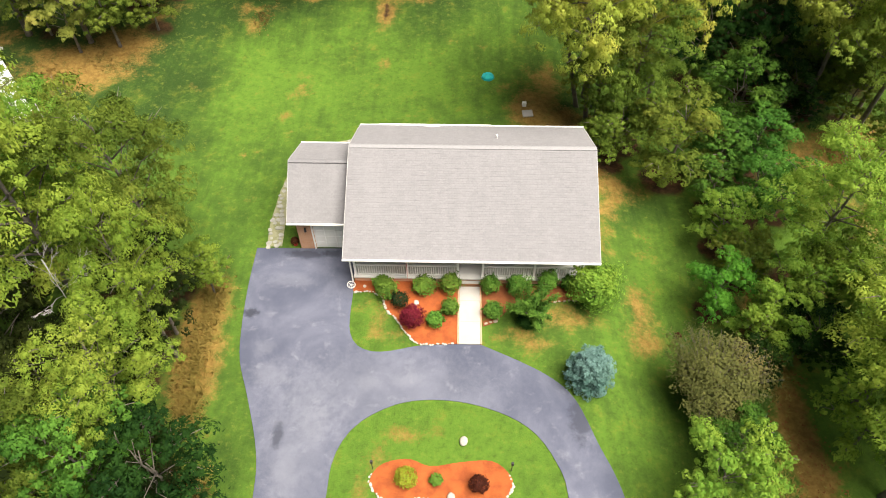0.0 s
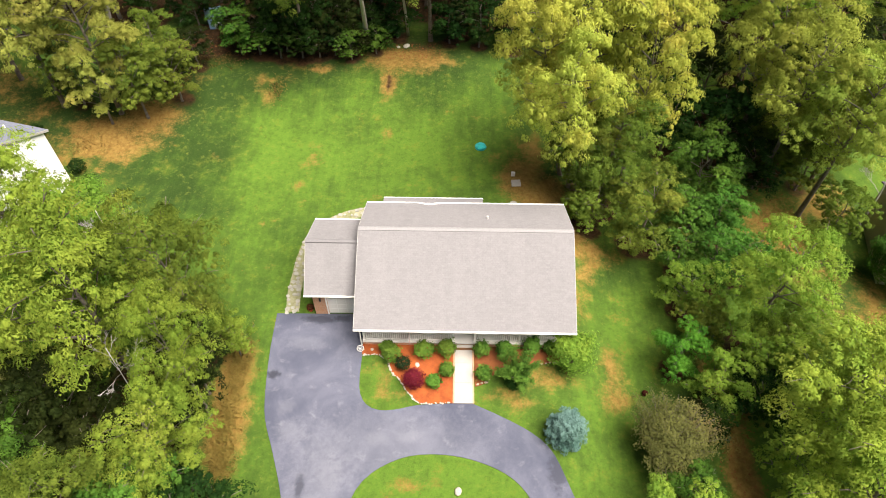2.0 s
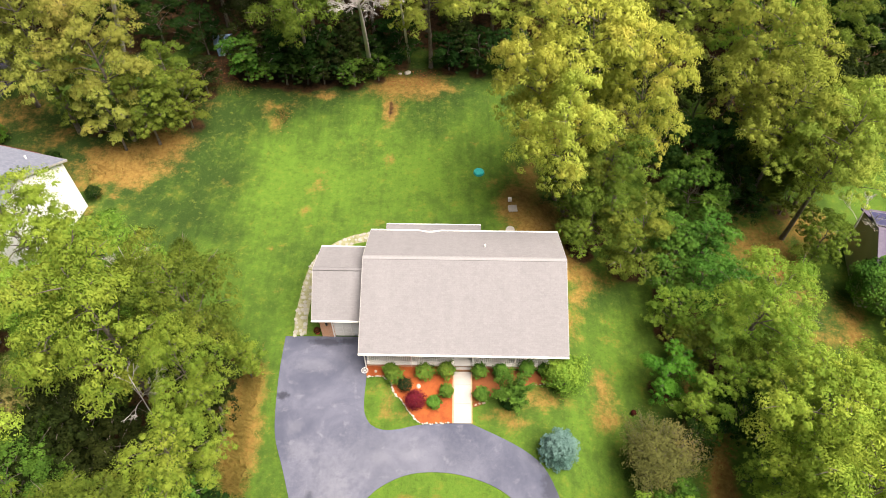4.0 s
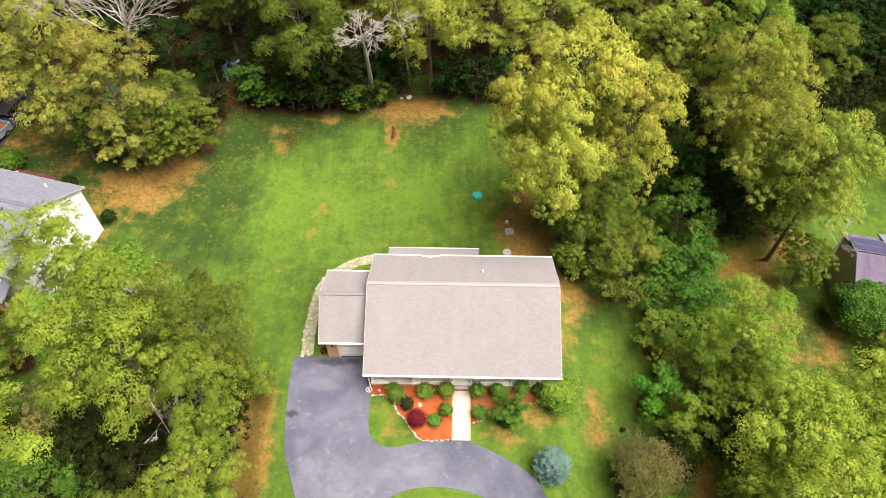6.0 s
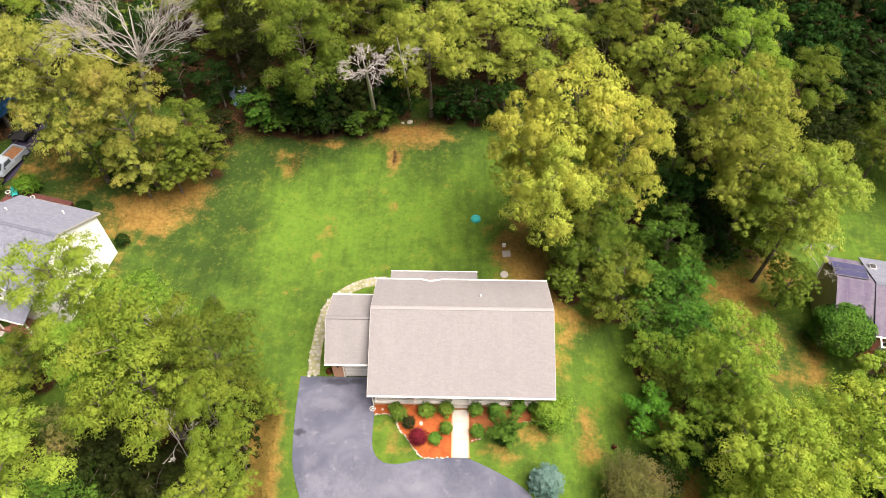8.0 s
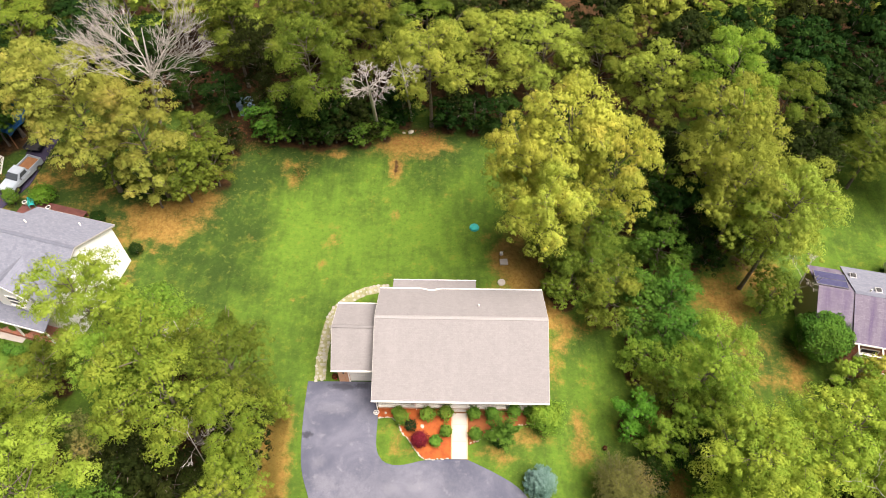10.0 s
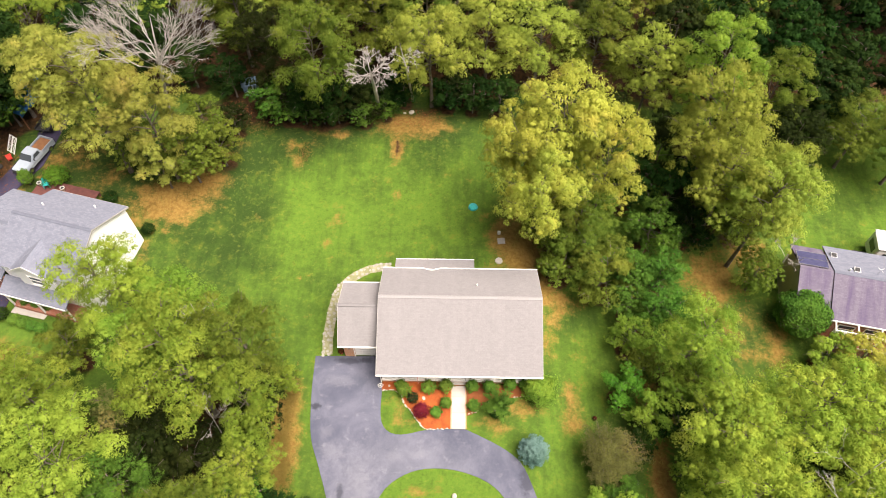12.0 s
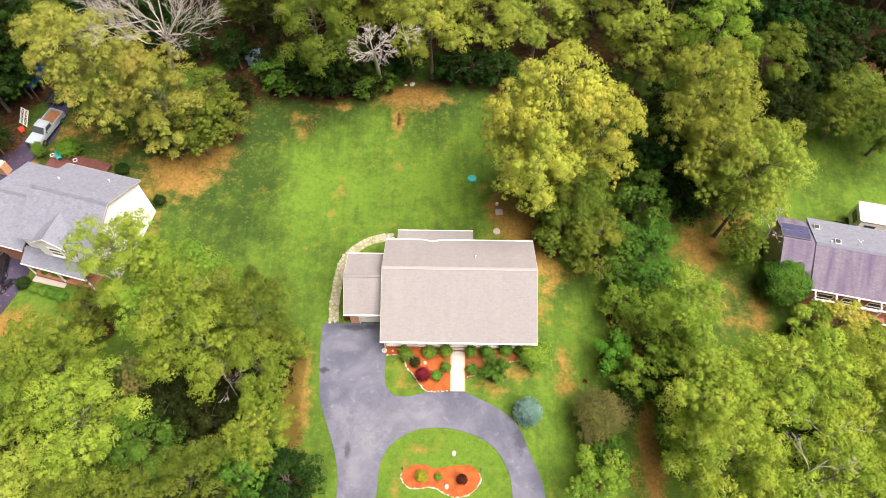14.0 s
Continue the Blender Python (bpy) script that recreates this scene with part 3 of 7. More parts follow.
# trees: x, y, height, crown radius, leaves, build
# gloom and dark leaves have the understorey's shade put into their colour
TREES = [
    (-28.7, 27.6, 14.8, 4.1, "acid", "tall"), (-20.8, 20.4, 17.2, 4.8, "lime", "tall"), (-16.9, 22.8, 15.2, 3.5, "moss", "tall"), (-15.8, 13.8, 10.8, 2.9, "lime", "tall"), (-16.8, 11.0, 8.6, 2.9, "holly", "low"), (-24.2, 12.6, 10.4, 3.2, "holly", "low"),
    (-28.4, 13.4, 13.4, 4.6, "acid", "tall"), (-13.6, 10.6, 7.2, 3.0, "dark", "low"), (-19.8, 10.0, 11.0, 3.4, "moss", "tall"), (-36.2, 20.6, 9.0, 3.4, "mid", "low"), (-32.8, 18.8, 11.6, 3.6, "mid", "tall"),
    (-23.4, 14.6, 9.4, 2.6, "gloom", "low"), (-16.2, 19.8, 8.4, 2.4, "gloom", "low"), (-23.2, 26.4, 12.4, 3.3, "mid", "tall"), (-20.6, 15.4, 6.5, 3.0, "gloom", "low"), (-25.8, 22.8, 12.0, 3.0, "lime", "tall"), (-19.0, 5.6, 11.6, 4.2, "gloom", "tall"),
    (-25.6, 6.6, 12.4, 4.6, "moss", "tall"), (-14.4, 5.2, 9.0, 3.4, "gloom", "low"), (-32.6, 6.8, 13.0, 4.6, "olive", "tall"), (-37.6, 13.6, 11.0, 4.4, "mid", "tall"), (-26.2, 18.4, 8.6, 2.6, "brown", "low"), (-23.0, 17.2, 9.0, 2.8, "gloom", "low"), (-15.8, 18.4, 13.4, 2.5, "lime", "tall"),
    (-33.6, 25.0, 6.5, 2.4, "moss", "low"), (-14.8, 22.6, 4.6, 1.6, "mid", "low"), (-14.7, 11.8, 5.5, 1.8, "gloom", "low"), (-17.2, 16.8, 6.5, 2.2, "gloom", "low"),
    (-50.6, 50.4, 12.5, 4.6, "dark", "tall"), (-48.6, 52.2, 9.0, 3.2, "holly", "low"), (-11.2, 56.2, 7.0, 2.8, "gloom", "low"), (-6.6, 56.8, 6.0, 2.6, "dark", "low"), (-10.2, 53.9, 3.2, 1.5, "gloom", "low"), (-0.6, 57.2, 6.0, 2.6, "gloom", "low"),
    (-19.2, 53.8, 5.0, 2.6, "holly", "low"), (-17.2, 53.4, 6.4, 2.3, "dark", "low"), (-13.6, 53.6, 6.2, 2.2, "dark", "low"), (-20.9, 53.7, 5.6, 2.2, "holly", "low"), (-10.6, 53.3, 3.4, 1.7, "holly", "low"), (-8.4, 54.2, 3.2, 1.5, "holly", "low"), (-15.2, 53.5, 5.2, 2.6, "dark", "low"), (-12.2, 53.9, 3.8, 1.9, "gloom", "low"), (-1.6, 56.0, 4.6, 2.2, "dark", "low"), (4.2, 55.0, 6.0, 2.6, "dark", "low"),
    (20.9, 20.2, 9.0, 2.8, "fresh", "low"),
    (18.9, 34.6, 6.0, 2.5, "holly", "low"), (19.8, 30.6, 5.2, 2.1, "holly", "low"), (15.6, 31.2, 4.6, 1.9, "holly", "low"),
    (15.9, 25.2, 4.6, 1.9, "moss", "low"), (17.8, 19.9, 5.0, 2.1, "dark", "low"), (19.8, 23.4, 6.4, 2.4, "moss", "low"),
    (-35.0, 46.4, 18.4, 4.8, "amber", "tall"), (-29.8, 45.6, 16.0, 4.0, "amber", "tall"), (-27.4, 45.2, 8.6, 3.1, "moss", "low"), (-25.0, 47.4, 6.4, 2.5, "moss", "low"), (-27.0, 50.2, 7.0, 2.8, "moss", "low"), (-24.4, 51.6, 4.6, 1.9, "gloom", "low"), (-30.2, 44.4, 8.4, 2.8, "amber", "low"), (-40.0, 49.6, 16.4, 4.2, "amber", "tall"), (-33.2, 46.4, 8.0, 2.3, "moss", "low"),
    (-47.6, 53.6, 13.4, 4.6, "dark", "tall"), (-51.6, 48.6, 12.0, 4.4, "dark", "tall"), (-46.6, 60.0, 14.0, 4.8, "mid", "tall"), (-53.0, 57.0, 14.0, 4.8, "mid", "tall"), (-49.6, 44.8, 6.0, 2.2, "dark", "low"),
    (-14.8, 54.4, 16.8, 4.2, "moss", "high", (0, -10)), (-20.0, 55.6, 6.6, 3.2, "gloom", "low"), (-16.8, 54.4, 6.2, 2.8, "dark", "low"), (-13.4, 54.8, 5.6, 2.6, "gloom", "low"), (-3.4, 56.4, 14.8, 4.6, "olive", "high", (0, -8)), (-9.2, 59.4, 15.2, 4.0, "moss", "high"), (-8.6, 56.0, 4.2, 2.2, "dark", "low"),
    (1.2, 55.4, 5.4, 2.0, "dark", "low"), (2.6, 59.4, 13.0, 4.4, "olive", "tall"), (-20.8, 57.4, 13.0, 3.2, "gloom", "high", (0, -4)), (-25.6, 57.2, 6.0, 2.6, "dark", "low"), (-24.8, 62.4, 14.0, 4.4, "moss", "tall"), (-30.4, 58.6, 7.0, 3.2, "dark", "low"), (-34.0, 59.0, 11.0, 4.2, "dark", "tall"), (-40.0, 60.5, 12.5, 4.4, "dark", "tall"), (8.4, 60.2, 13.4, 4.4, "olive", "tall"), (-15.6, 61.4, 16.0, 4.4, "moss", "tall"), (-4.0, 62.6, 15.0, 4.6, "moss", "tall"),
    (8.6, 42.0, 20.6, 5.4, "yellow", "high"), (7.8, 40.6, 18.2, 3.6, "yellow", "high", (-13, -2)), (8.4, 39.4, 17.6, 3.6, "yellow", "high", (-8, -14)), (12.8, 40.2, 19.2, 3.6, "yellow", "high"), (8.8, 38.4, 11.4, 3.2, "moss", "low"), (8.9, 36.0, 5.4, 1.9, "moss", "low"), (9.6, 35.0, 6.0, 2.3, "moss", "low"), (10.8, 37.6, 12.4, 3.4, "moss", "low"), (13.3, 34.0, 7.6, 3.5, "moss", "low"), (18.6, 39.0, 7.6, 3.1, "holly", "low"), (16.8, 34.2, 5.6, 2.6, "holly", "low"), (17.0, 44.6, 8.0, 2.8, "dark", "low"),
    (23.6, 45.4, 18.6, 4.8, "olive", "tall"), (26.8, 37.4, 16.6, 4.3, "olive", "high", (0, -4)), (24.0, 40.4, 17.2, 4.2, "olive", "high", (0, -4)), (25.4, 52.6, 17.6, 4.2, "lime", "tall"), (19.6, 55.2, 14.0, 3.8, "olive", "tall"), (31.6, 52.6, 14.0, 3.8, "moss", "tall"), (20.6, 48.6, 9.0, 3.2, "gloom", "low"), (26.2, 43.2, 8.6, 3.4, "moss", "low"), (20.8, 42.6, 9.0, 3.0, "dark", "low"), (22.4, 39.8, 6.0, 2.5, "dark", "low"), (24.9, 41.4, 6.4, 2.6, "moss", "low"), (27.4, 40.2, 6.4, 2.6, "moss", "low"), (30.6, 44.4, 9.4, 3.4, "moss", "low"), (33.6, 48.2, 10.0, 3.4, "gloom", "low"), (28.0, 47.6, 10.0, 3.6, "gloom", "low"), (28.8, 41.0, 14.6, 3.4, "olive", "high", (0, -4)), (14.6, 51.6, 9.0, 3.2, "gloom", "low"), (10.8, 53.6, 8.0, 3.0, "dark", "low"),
    (19.2, 25.0, 12.2, 3.7, "lime", "low"), (13.9, 23.0, 5.0, 1.9, "vivid", "low"), (15.7, 20.6, 5.6, 2.1, "mid", "low"), (17.6, 22.0, 6.4, 2.2, "mid", "low"), (15.2, 27.8, 5.0, 2.0, "mid", "low"), (17.6, 30.2, 6.0, 2.4, "holly", "low"), (11.2, 11.8, 7.0, 2.4, "mid", "low"), (12.8, 14.0, 4.6, 2.0, "holly", "low"), (14.6, 18.2, 4.6, 1.6, "dark", "low"),
    (20.2, 17.0, 13.2, 4.3, "fresh", "high"), (25.8, 18.4, 15.4, 4.6, "fresh", "tall"), (31.4, 18.2, 14.4, 4.6, "fresh", "tall"), (19.9, 12.2, 14.2, 4.2, "fresh", "high"), (26.4, 10.6, 14.4, 4.6, "fresh", "tall"), (32.4, 10.4, 14.0, 4.6, "fresh", "tall"), (37.4, 15.6, 13.0, 4.4, "fresh", "tall"), (19.0, 14.6, 7.4, 2.4, "fresh", "low"), (29.2, 14.4, 7.0, 3.0, "gloom", "low"),
    (35.4, 26.2, 6.0, 2.6, "yellow", "low"), (32.6, 26.6, 5.0, 2.2, "lime", "low"), (38.8, 24.6, 6.2, 2.6, "lime", "low"), (28.0, 34.6, 6.4, 2.2, "moss", "low"), (36.4, 22.0, 8.0, 3.0, "lime", "low"), 
    (37.6, 55.2, 10.6, 4.2, "dark", "tall"), (40.8, 49.8, 10.4, 3.8, "moss", "tall"), (45.4, 47.8, 10.0, 3.8, "moss", "tall"), (34.4, 59.6, 13.6, 4.4, "dark", "tall"), (41.4, 57.0, 12.0, 4.4, "dark", "tall"), (47.0, 54.0, 12.0, 4.4, "gloom", "tall"),
    (14.6, 60.2, 13.6, 4.4, "moss", "tall"), (22.6, 60.0, 14.0, 4.4, "gloom", "tall"), (28.6, 60.6, 14.0, 4.4, "dark", "tall"), 
]
rng = random.Random(11)
for row in range(2):
    for col in range(17):
        x, y = -60 + col * 7.4 + rng.uniform(-1.6, 1.6) + 3.0 * (row % 2), 66.5 + row * 6.6 + rng.uniform(-1.4, 1.4)
        TREES.append((x, y, rng.uniform(12.5, 16.5), rng.uniform(4.4, 5.4), rng.choice(("gloom", "olive", "dark", "mid", "dark")), "far"))


def ground_lines(lo, hi, fine_lo, fine_hi, step):
    out = list(np.arange(fine_lo, fine_hi + 1e-6, step))
    gap, v = step, fine_lo
    while v > lo:
        gap *= 1.5
        v -= gap
        out.insert(0, v)
    gap, v = step, fine_hi
    while v < hi:
        gap *= 1.5
        v += gap
        out.append(v)
    return np.array(out)


def make_ground():
    xs, ys = ground_lines(-2500, 2500, -62, 56, 0.5), ground_lines(-2500, 2500, -6, 74, 0.5)
    nx, ny = len(xs), len(ys)
    gx, gy = np.meshgrid(xs, ys)
    flat_x, flat_y = gx.ravel(), gy.ravel()
    z = np.array([ground_z(x, y) + 0.05 * noise.noise((x * 0.3, y * 0.3, 0)) * smooth(34, 40, abs(y - 5) + 8 * (abs(x) > 14)) for x, y in zip(flat_x, flat_y)])
    k = (np.arange(ny - 1)[:, None] * nx + np.arange(nx - 1)[None]).ravel()
    faces = np.stack([k, k + 1, k + nx + 1, k + nx], 1)
    me = bpy.data.meshes.new("ground")
    me.from_pydata(np.stack([flat_x, flat_y, z], 1).tolist(), [], faces.tolist())
    me.polygons.foreach_set("use_smooth", [True] * len(me.polygons))
    worn, litter = np.zeros(len(z)), np.zeros(len(z))
    for x, y, rx, ry, s in WORN:
        worn = np.maximum(worn, s * np.exp(-(((flat_x - x) / rx) ** 2 + ((flat_y - y) / ry) ** 2) ** 1.2 * 0.8))
    # a litter disc under each crown; its dark tone also paints shade
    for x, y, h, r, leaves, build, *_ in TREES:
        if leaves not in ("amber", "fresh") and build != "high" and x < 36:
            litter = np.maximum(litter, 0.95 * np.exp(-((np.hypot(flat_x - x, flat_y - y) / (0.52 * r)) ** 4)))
    for x, y, rx, ry, s in LEAFY:
        litter = np.maximum(litter, s * np.exp(-(((flat_x - x) / rx) ** 2 + ((flat_y - y) / ry) ** 2) ** 1.5))
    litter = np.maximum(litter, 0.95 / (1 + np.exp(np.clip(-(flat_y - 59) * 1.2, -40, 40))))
    for x, y, rx, ry in ((39, 44, 8, 4.5), (16.8, 14.4, 3.2, 7.0), (-28.8, 43.4, 5.5, 4.2), (26.5, 35.6, 5.0, 4.0), (5.2, 39.4, 3.0, 3.4), (-14.7, 19.0, 1.6, 5.0)):
        litter *= 1 - np.exp(-(((flat_x - x) / rx) ** 2 + ((flat_y - y) / ry) ** 2) ** 2)
    lush = 0.55 + 0.30 * np.exp(-(((flat_x + 9) / 8) ** 2 + ((flat_y - 45) / 7) ** 2)) - 0.08 * np.exp(-(((flat_x + 23) / 6) ** 2 + ((flat_y - 42) / 9) ** 2))
    lush -= 0.04 * np.exp(-(((flat_x - 1) / 6) ** 2 + ((flat_y - 48) / 6) ** 2)) + 0.25 * np.exp(-(((flat_x + 42) / 8) ** 2 + ((flat_y - 46) / 6) ** 2))
    lush += 0.45 * np.exp(-(((flat_x + 1) / 6) ** 2 + ((flat_y - 12) / 5) ** 2)) + 0.15 * np.exp(-(((flat_x + 5.5) / 2) ** 2 + ((flat_y - 20.5) / 2) ** 2))
    lush -= 0.25 * np.exp(-(((flat_x + 17) / 9) ** 2 + ((flat_y - 52) / 5) ** 2)) + 0.04 * np.exp(-(((flat_x - 3) / 7) ** 2 + ((flat_y - 52) / 6) ** 2))
    lush -= 0.22 / (1 + np.exp(np.clip(-(flat_y - 47 - 0.25 * np.abs(flat_x + 8)) * 0.5, -40, 40)))
    lush -= 0.30 * np.exp(-(((flat_x + 39) / 5) ** 2 + ((flat_y - 44) / 4) ** 2))
    mown = 1 / (1 + np.exp(np.clip((flat_x + 19.2) * 2.2, -40, 40))) * np.exp(-((flat_y - 43) / 8) ** 4)
    lush -= 0.30 * mown
    lush += 0.20 * np.exp(-((flat_x + 16.6) / 2.2) ** 2 - ((flat_y - 43) / 6) ** 2)
    lush -= 0.12 * np.exp(-(((flat_x - 26) / 6) ** 2 + ((flat_y - 29) / 6) ** 2))
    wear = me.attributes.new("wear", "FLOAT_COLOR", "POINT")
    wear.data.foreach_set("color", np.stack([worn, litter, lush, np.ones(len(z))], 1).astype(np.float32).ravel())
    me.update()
    tagged(put("ground", me, LAWN), "mown lawn with straw-coloured worn patches, and leaf litter darkened for shade under trees", "lawn", kind="structure")


make_ground()
tagged(put("driveway", sheet(DRIVE_OUTER, [ISLAND], 0.035), ASPHALT), "grey sealed asphalt driveway looping round a grass island", "driveway", kind="structure")
tagged(put("mulch_bed", sheet(BED_FRONT, [], 0.05, 0.3, 0.05), MULCH), "orange-red bark mulch bed in front of the porch", "flower bed", kind="structure")
tagged(put("mulch_bed", sheet(BED_EAST, [], 0.04, 0.35, 0.05), BROWN_MULCH), "faded brown bark mulch bed east of the walkway", "flower bed", kind="structure")
tagged(put("mulch_bed", sheet(BED_ISLAND, [], 0.05, 0.3, 0.05), MULCH), "peanut-shaped orange mulch bed on the grass island", "flower bed", kind="structure")


# ---- the walkway ----
def make_walkway():
    walkway = tagged(new("walkway"), "cream concrete walkway with thin brick edging, from drive to porch", "walkway", kind="structure")
    walkway.location = (-0.14, 19.42, 0)
    for k in range(3):
        part("slab", box_bm(-0.58, 0.58, 0.0 + 1.43 * k, 1.424 + 1.43 * k, -0.1, 0.10, 0.012), CONCRETE, walkway)
    for x in (-0.63, 0.63):
        part("edging", box_bm(x - 0.045, x + 0.045, 0.0, 4.28, -0.1, 0.115, 0.01), BRICK, walkway, "narrow brick edging")


make_walkway()


# ---- houses: shared pieces ----
def slope_bm(e0, e1, r0, r1, thick=0.10, course=0.145):
    """One roof slope from eave to ridge, laid in overlapping courses, with a deck below."""
    e0, e1, r0, r1 = (Vector(p) for p in (e0, e1, r0, r1))
    up = (e1 - e0).cross(r0 - e0).normalized()
    up = up if up.z > 0 else -up
    n = max(2, int((r0 - e0).length / course))
    bm = bmesh.new()
    foot = [bm.verts.new(e0), bm.verts.new(e1)]
    below = foot
    for k in range(n):
        a, b = k / n, (k + 1) / n
        lo = [bm.verts.new(p.lerp(q, a) + 0.012 * up) for p, q in ((e0, r0), (e1, r1))]
        hi = [bm.verts.new(p.lerp(q, b) + 0.004 * up) for p, q in ((e0, r0), (e1, r1))]
        bm.faces.new((below[0], below[1], lo[1], lo[0]))
        bm.faces.new((lo[0], lo[1], hi[1], hi[0]))
        below = hi
    d = [bm.verts.new(p - thick * up) for p in (e0, e1, r1, r0)]
    bm.faces.new(d[::-1])
    bm.faces.new((foot[1], foot[0], d[0], d[1]))
    bm.faces.new((below[0], below[1], d[2], d[3]))
    bm.faces.new((foot[0], below[0], d[3], d[0]))
    bm.faces.new((below[1], foot[1], d[1], d[2]))
    return bm


def keep_normals(bm, name="mesh"):
    me = bpy.data.meshes.new(name)
    bm.to_mesh(me)
    bm.free()
    wrap(me)
    return me


def roof_part(name, points, material, parent, label=""):
    me = keep_normals(slope_bm(*points))
    return put(name, me, material, parent, label)


def ridge_caps(parent, a, b, material, length=0.33, slope=0.48):
    a, b = Vector(a), Vector(b)
    n = int((b - a).length / length)
    way = (b - a) / n
    along = way.normalized()
    side = Vector((-along.y, along.x, 0))
    pts = []
    for s, lift in ((0.0, 0.02), (1.02, 0.045)):
        c = way * s
        for off, drop in ((-0.16, -0.16 * slope), (0.0, 0.0), (0.16, -0.16 * slope)):
            pts.append(c + side * off + Vector((0, 0, drop + lift + 0.02)))
    low = [p - Vector((0, 0, 0.05)) for p in pts]
    faces = [(0, 1, 4, 3), (1, 2, 5, 4), (6, 9, 10, 7), (7, 10, 11, 8), (0, 3, 9, 6), (2, 8, 11, 5), (3, 4, 10, 9), (4, 5, 11, 10), (0, 6, 7, 1), (1, 7, 8, 2)]
    me = data_of(pts + low, faces, "ridge_cap")
    me.materials.append(material)
    for k in range(n):
        put("ridge_cap", me, None, parent, m=Matrix.Translation(a + way * k))


def window_part(parent, x, y, z, w, h, turn=0.0, sash=True):
    """A framed window in a wall that faces -y before the turn, with its sill and panes."""
    bm = bmesh.new()
    t = 0.07
    for x0, x1, z0, z1 in ((-w / 2, -w / 2 + t, 0, h), (w / 2 - t, w / 2, 0, h), (-w / 2 + t, w / 2 - t, 0, t), (-w / 2 + t, w / 2 - t, h - t, h)):
        add_box(bm, x0, x1, -0.05, 0.05, z0, z1)
    if sash:
        add_box(bm, -w / 2 + t, w / 2 - t, -0.04, 0.04, h / 2 - 0.03, h / 2 + 0.03)
    frame_ob = put("window", finish(bm), WHITE, parent, "white-framed window with dark glass", pose(x, y, z, 0, 0, turn))
    for k in range(2 if sash else 1):
        zz = t + k * h / 2
        part("pane", box_bm(-w / 2 + t, w / 2 - t, -0.008, 0.008, zz + 0.0, zz + (h / 2 - 1.5 * t if sash else h - 2 * t)), PANE, frame_ob, "dark window glass")
    part("sill", box_bm(-w / 2 - 0.05, w / 2 + 0.05, -0.12, 0.02, -0.06, 0.0, 0.008), WHITE, frame_ob)
    return frame_ob


def gable_wall(parent, name, x, ys, zs, ground, thick, material):
    """An end wall in the plane x, with a peak: ys and zs run front eave, ridge, back eave."""
    pts = [(x, ys[0], ground), (x, ys[0], zs[0]), (x, ys[1], zs[1]), (x, ys[2], zs[2]), (x, ys[2], ground)]
    return part(name, prism_bm(pts, (thick, 0, 0)), material, parent)


# ---- the house in the middle ----
X0, X1 = -7.13, 6.88
EAVE, RIDGE, BACK = (22.98, 2.82), (28.95, 5.70), (33.12, 3.67)
house = tagged(new("house"), "single-storey brick house, pale grey shingle roof and white front porch", "house")


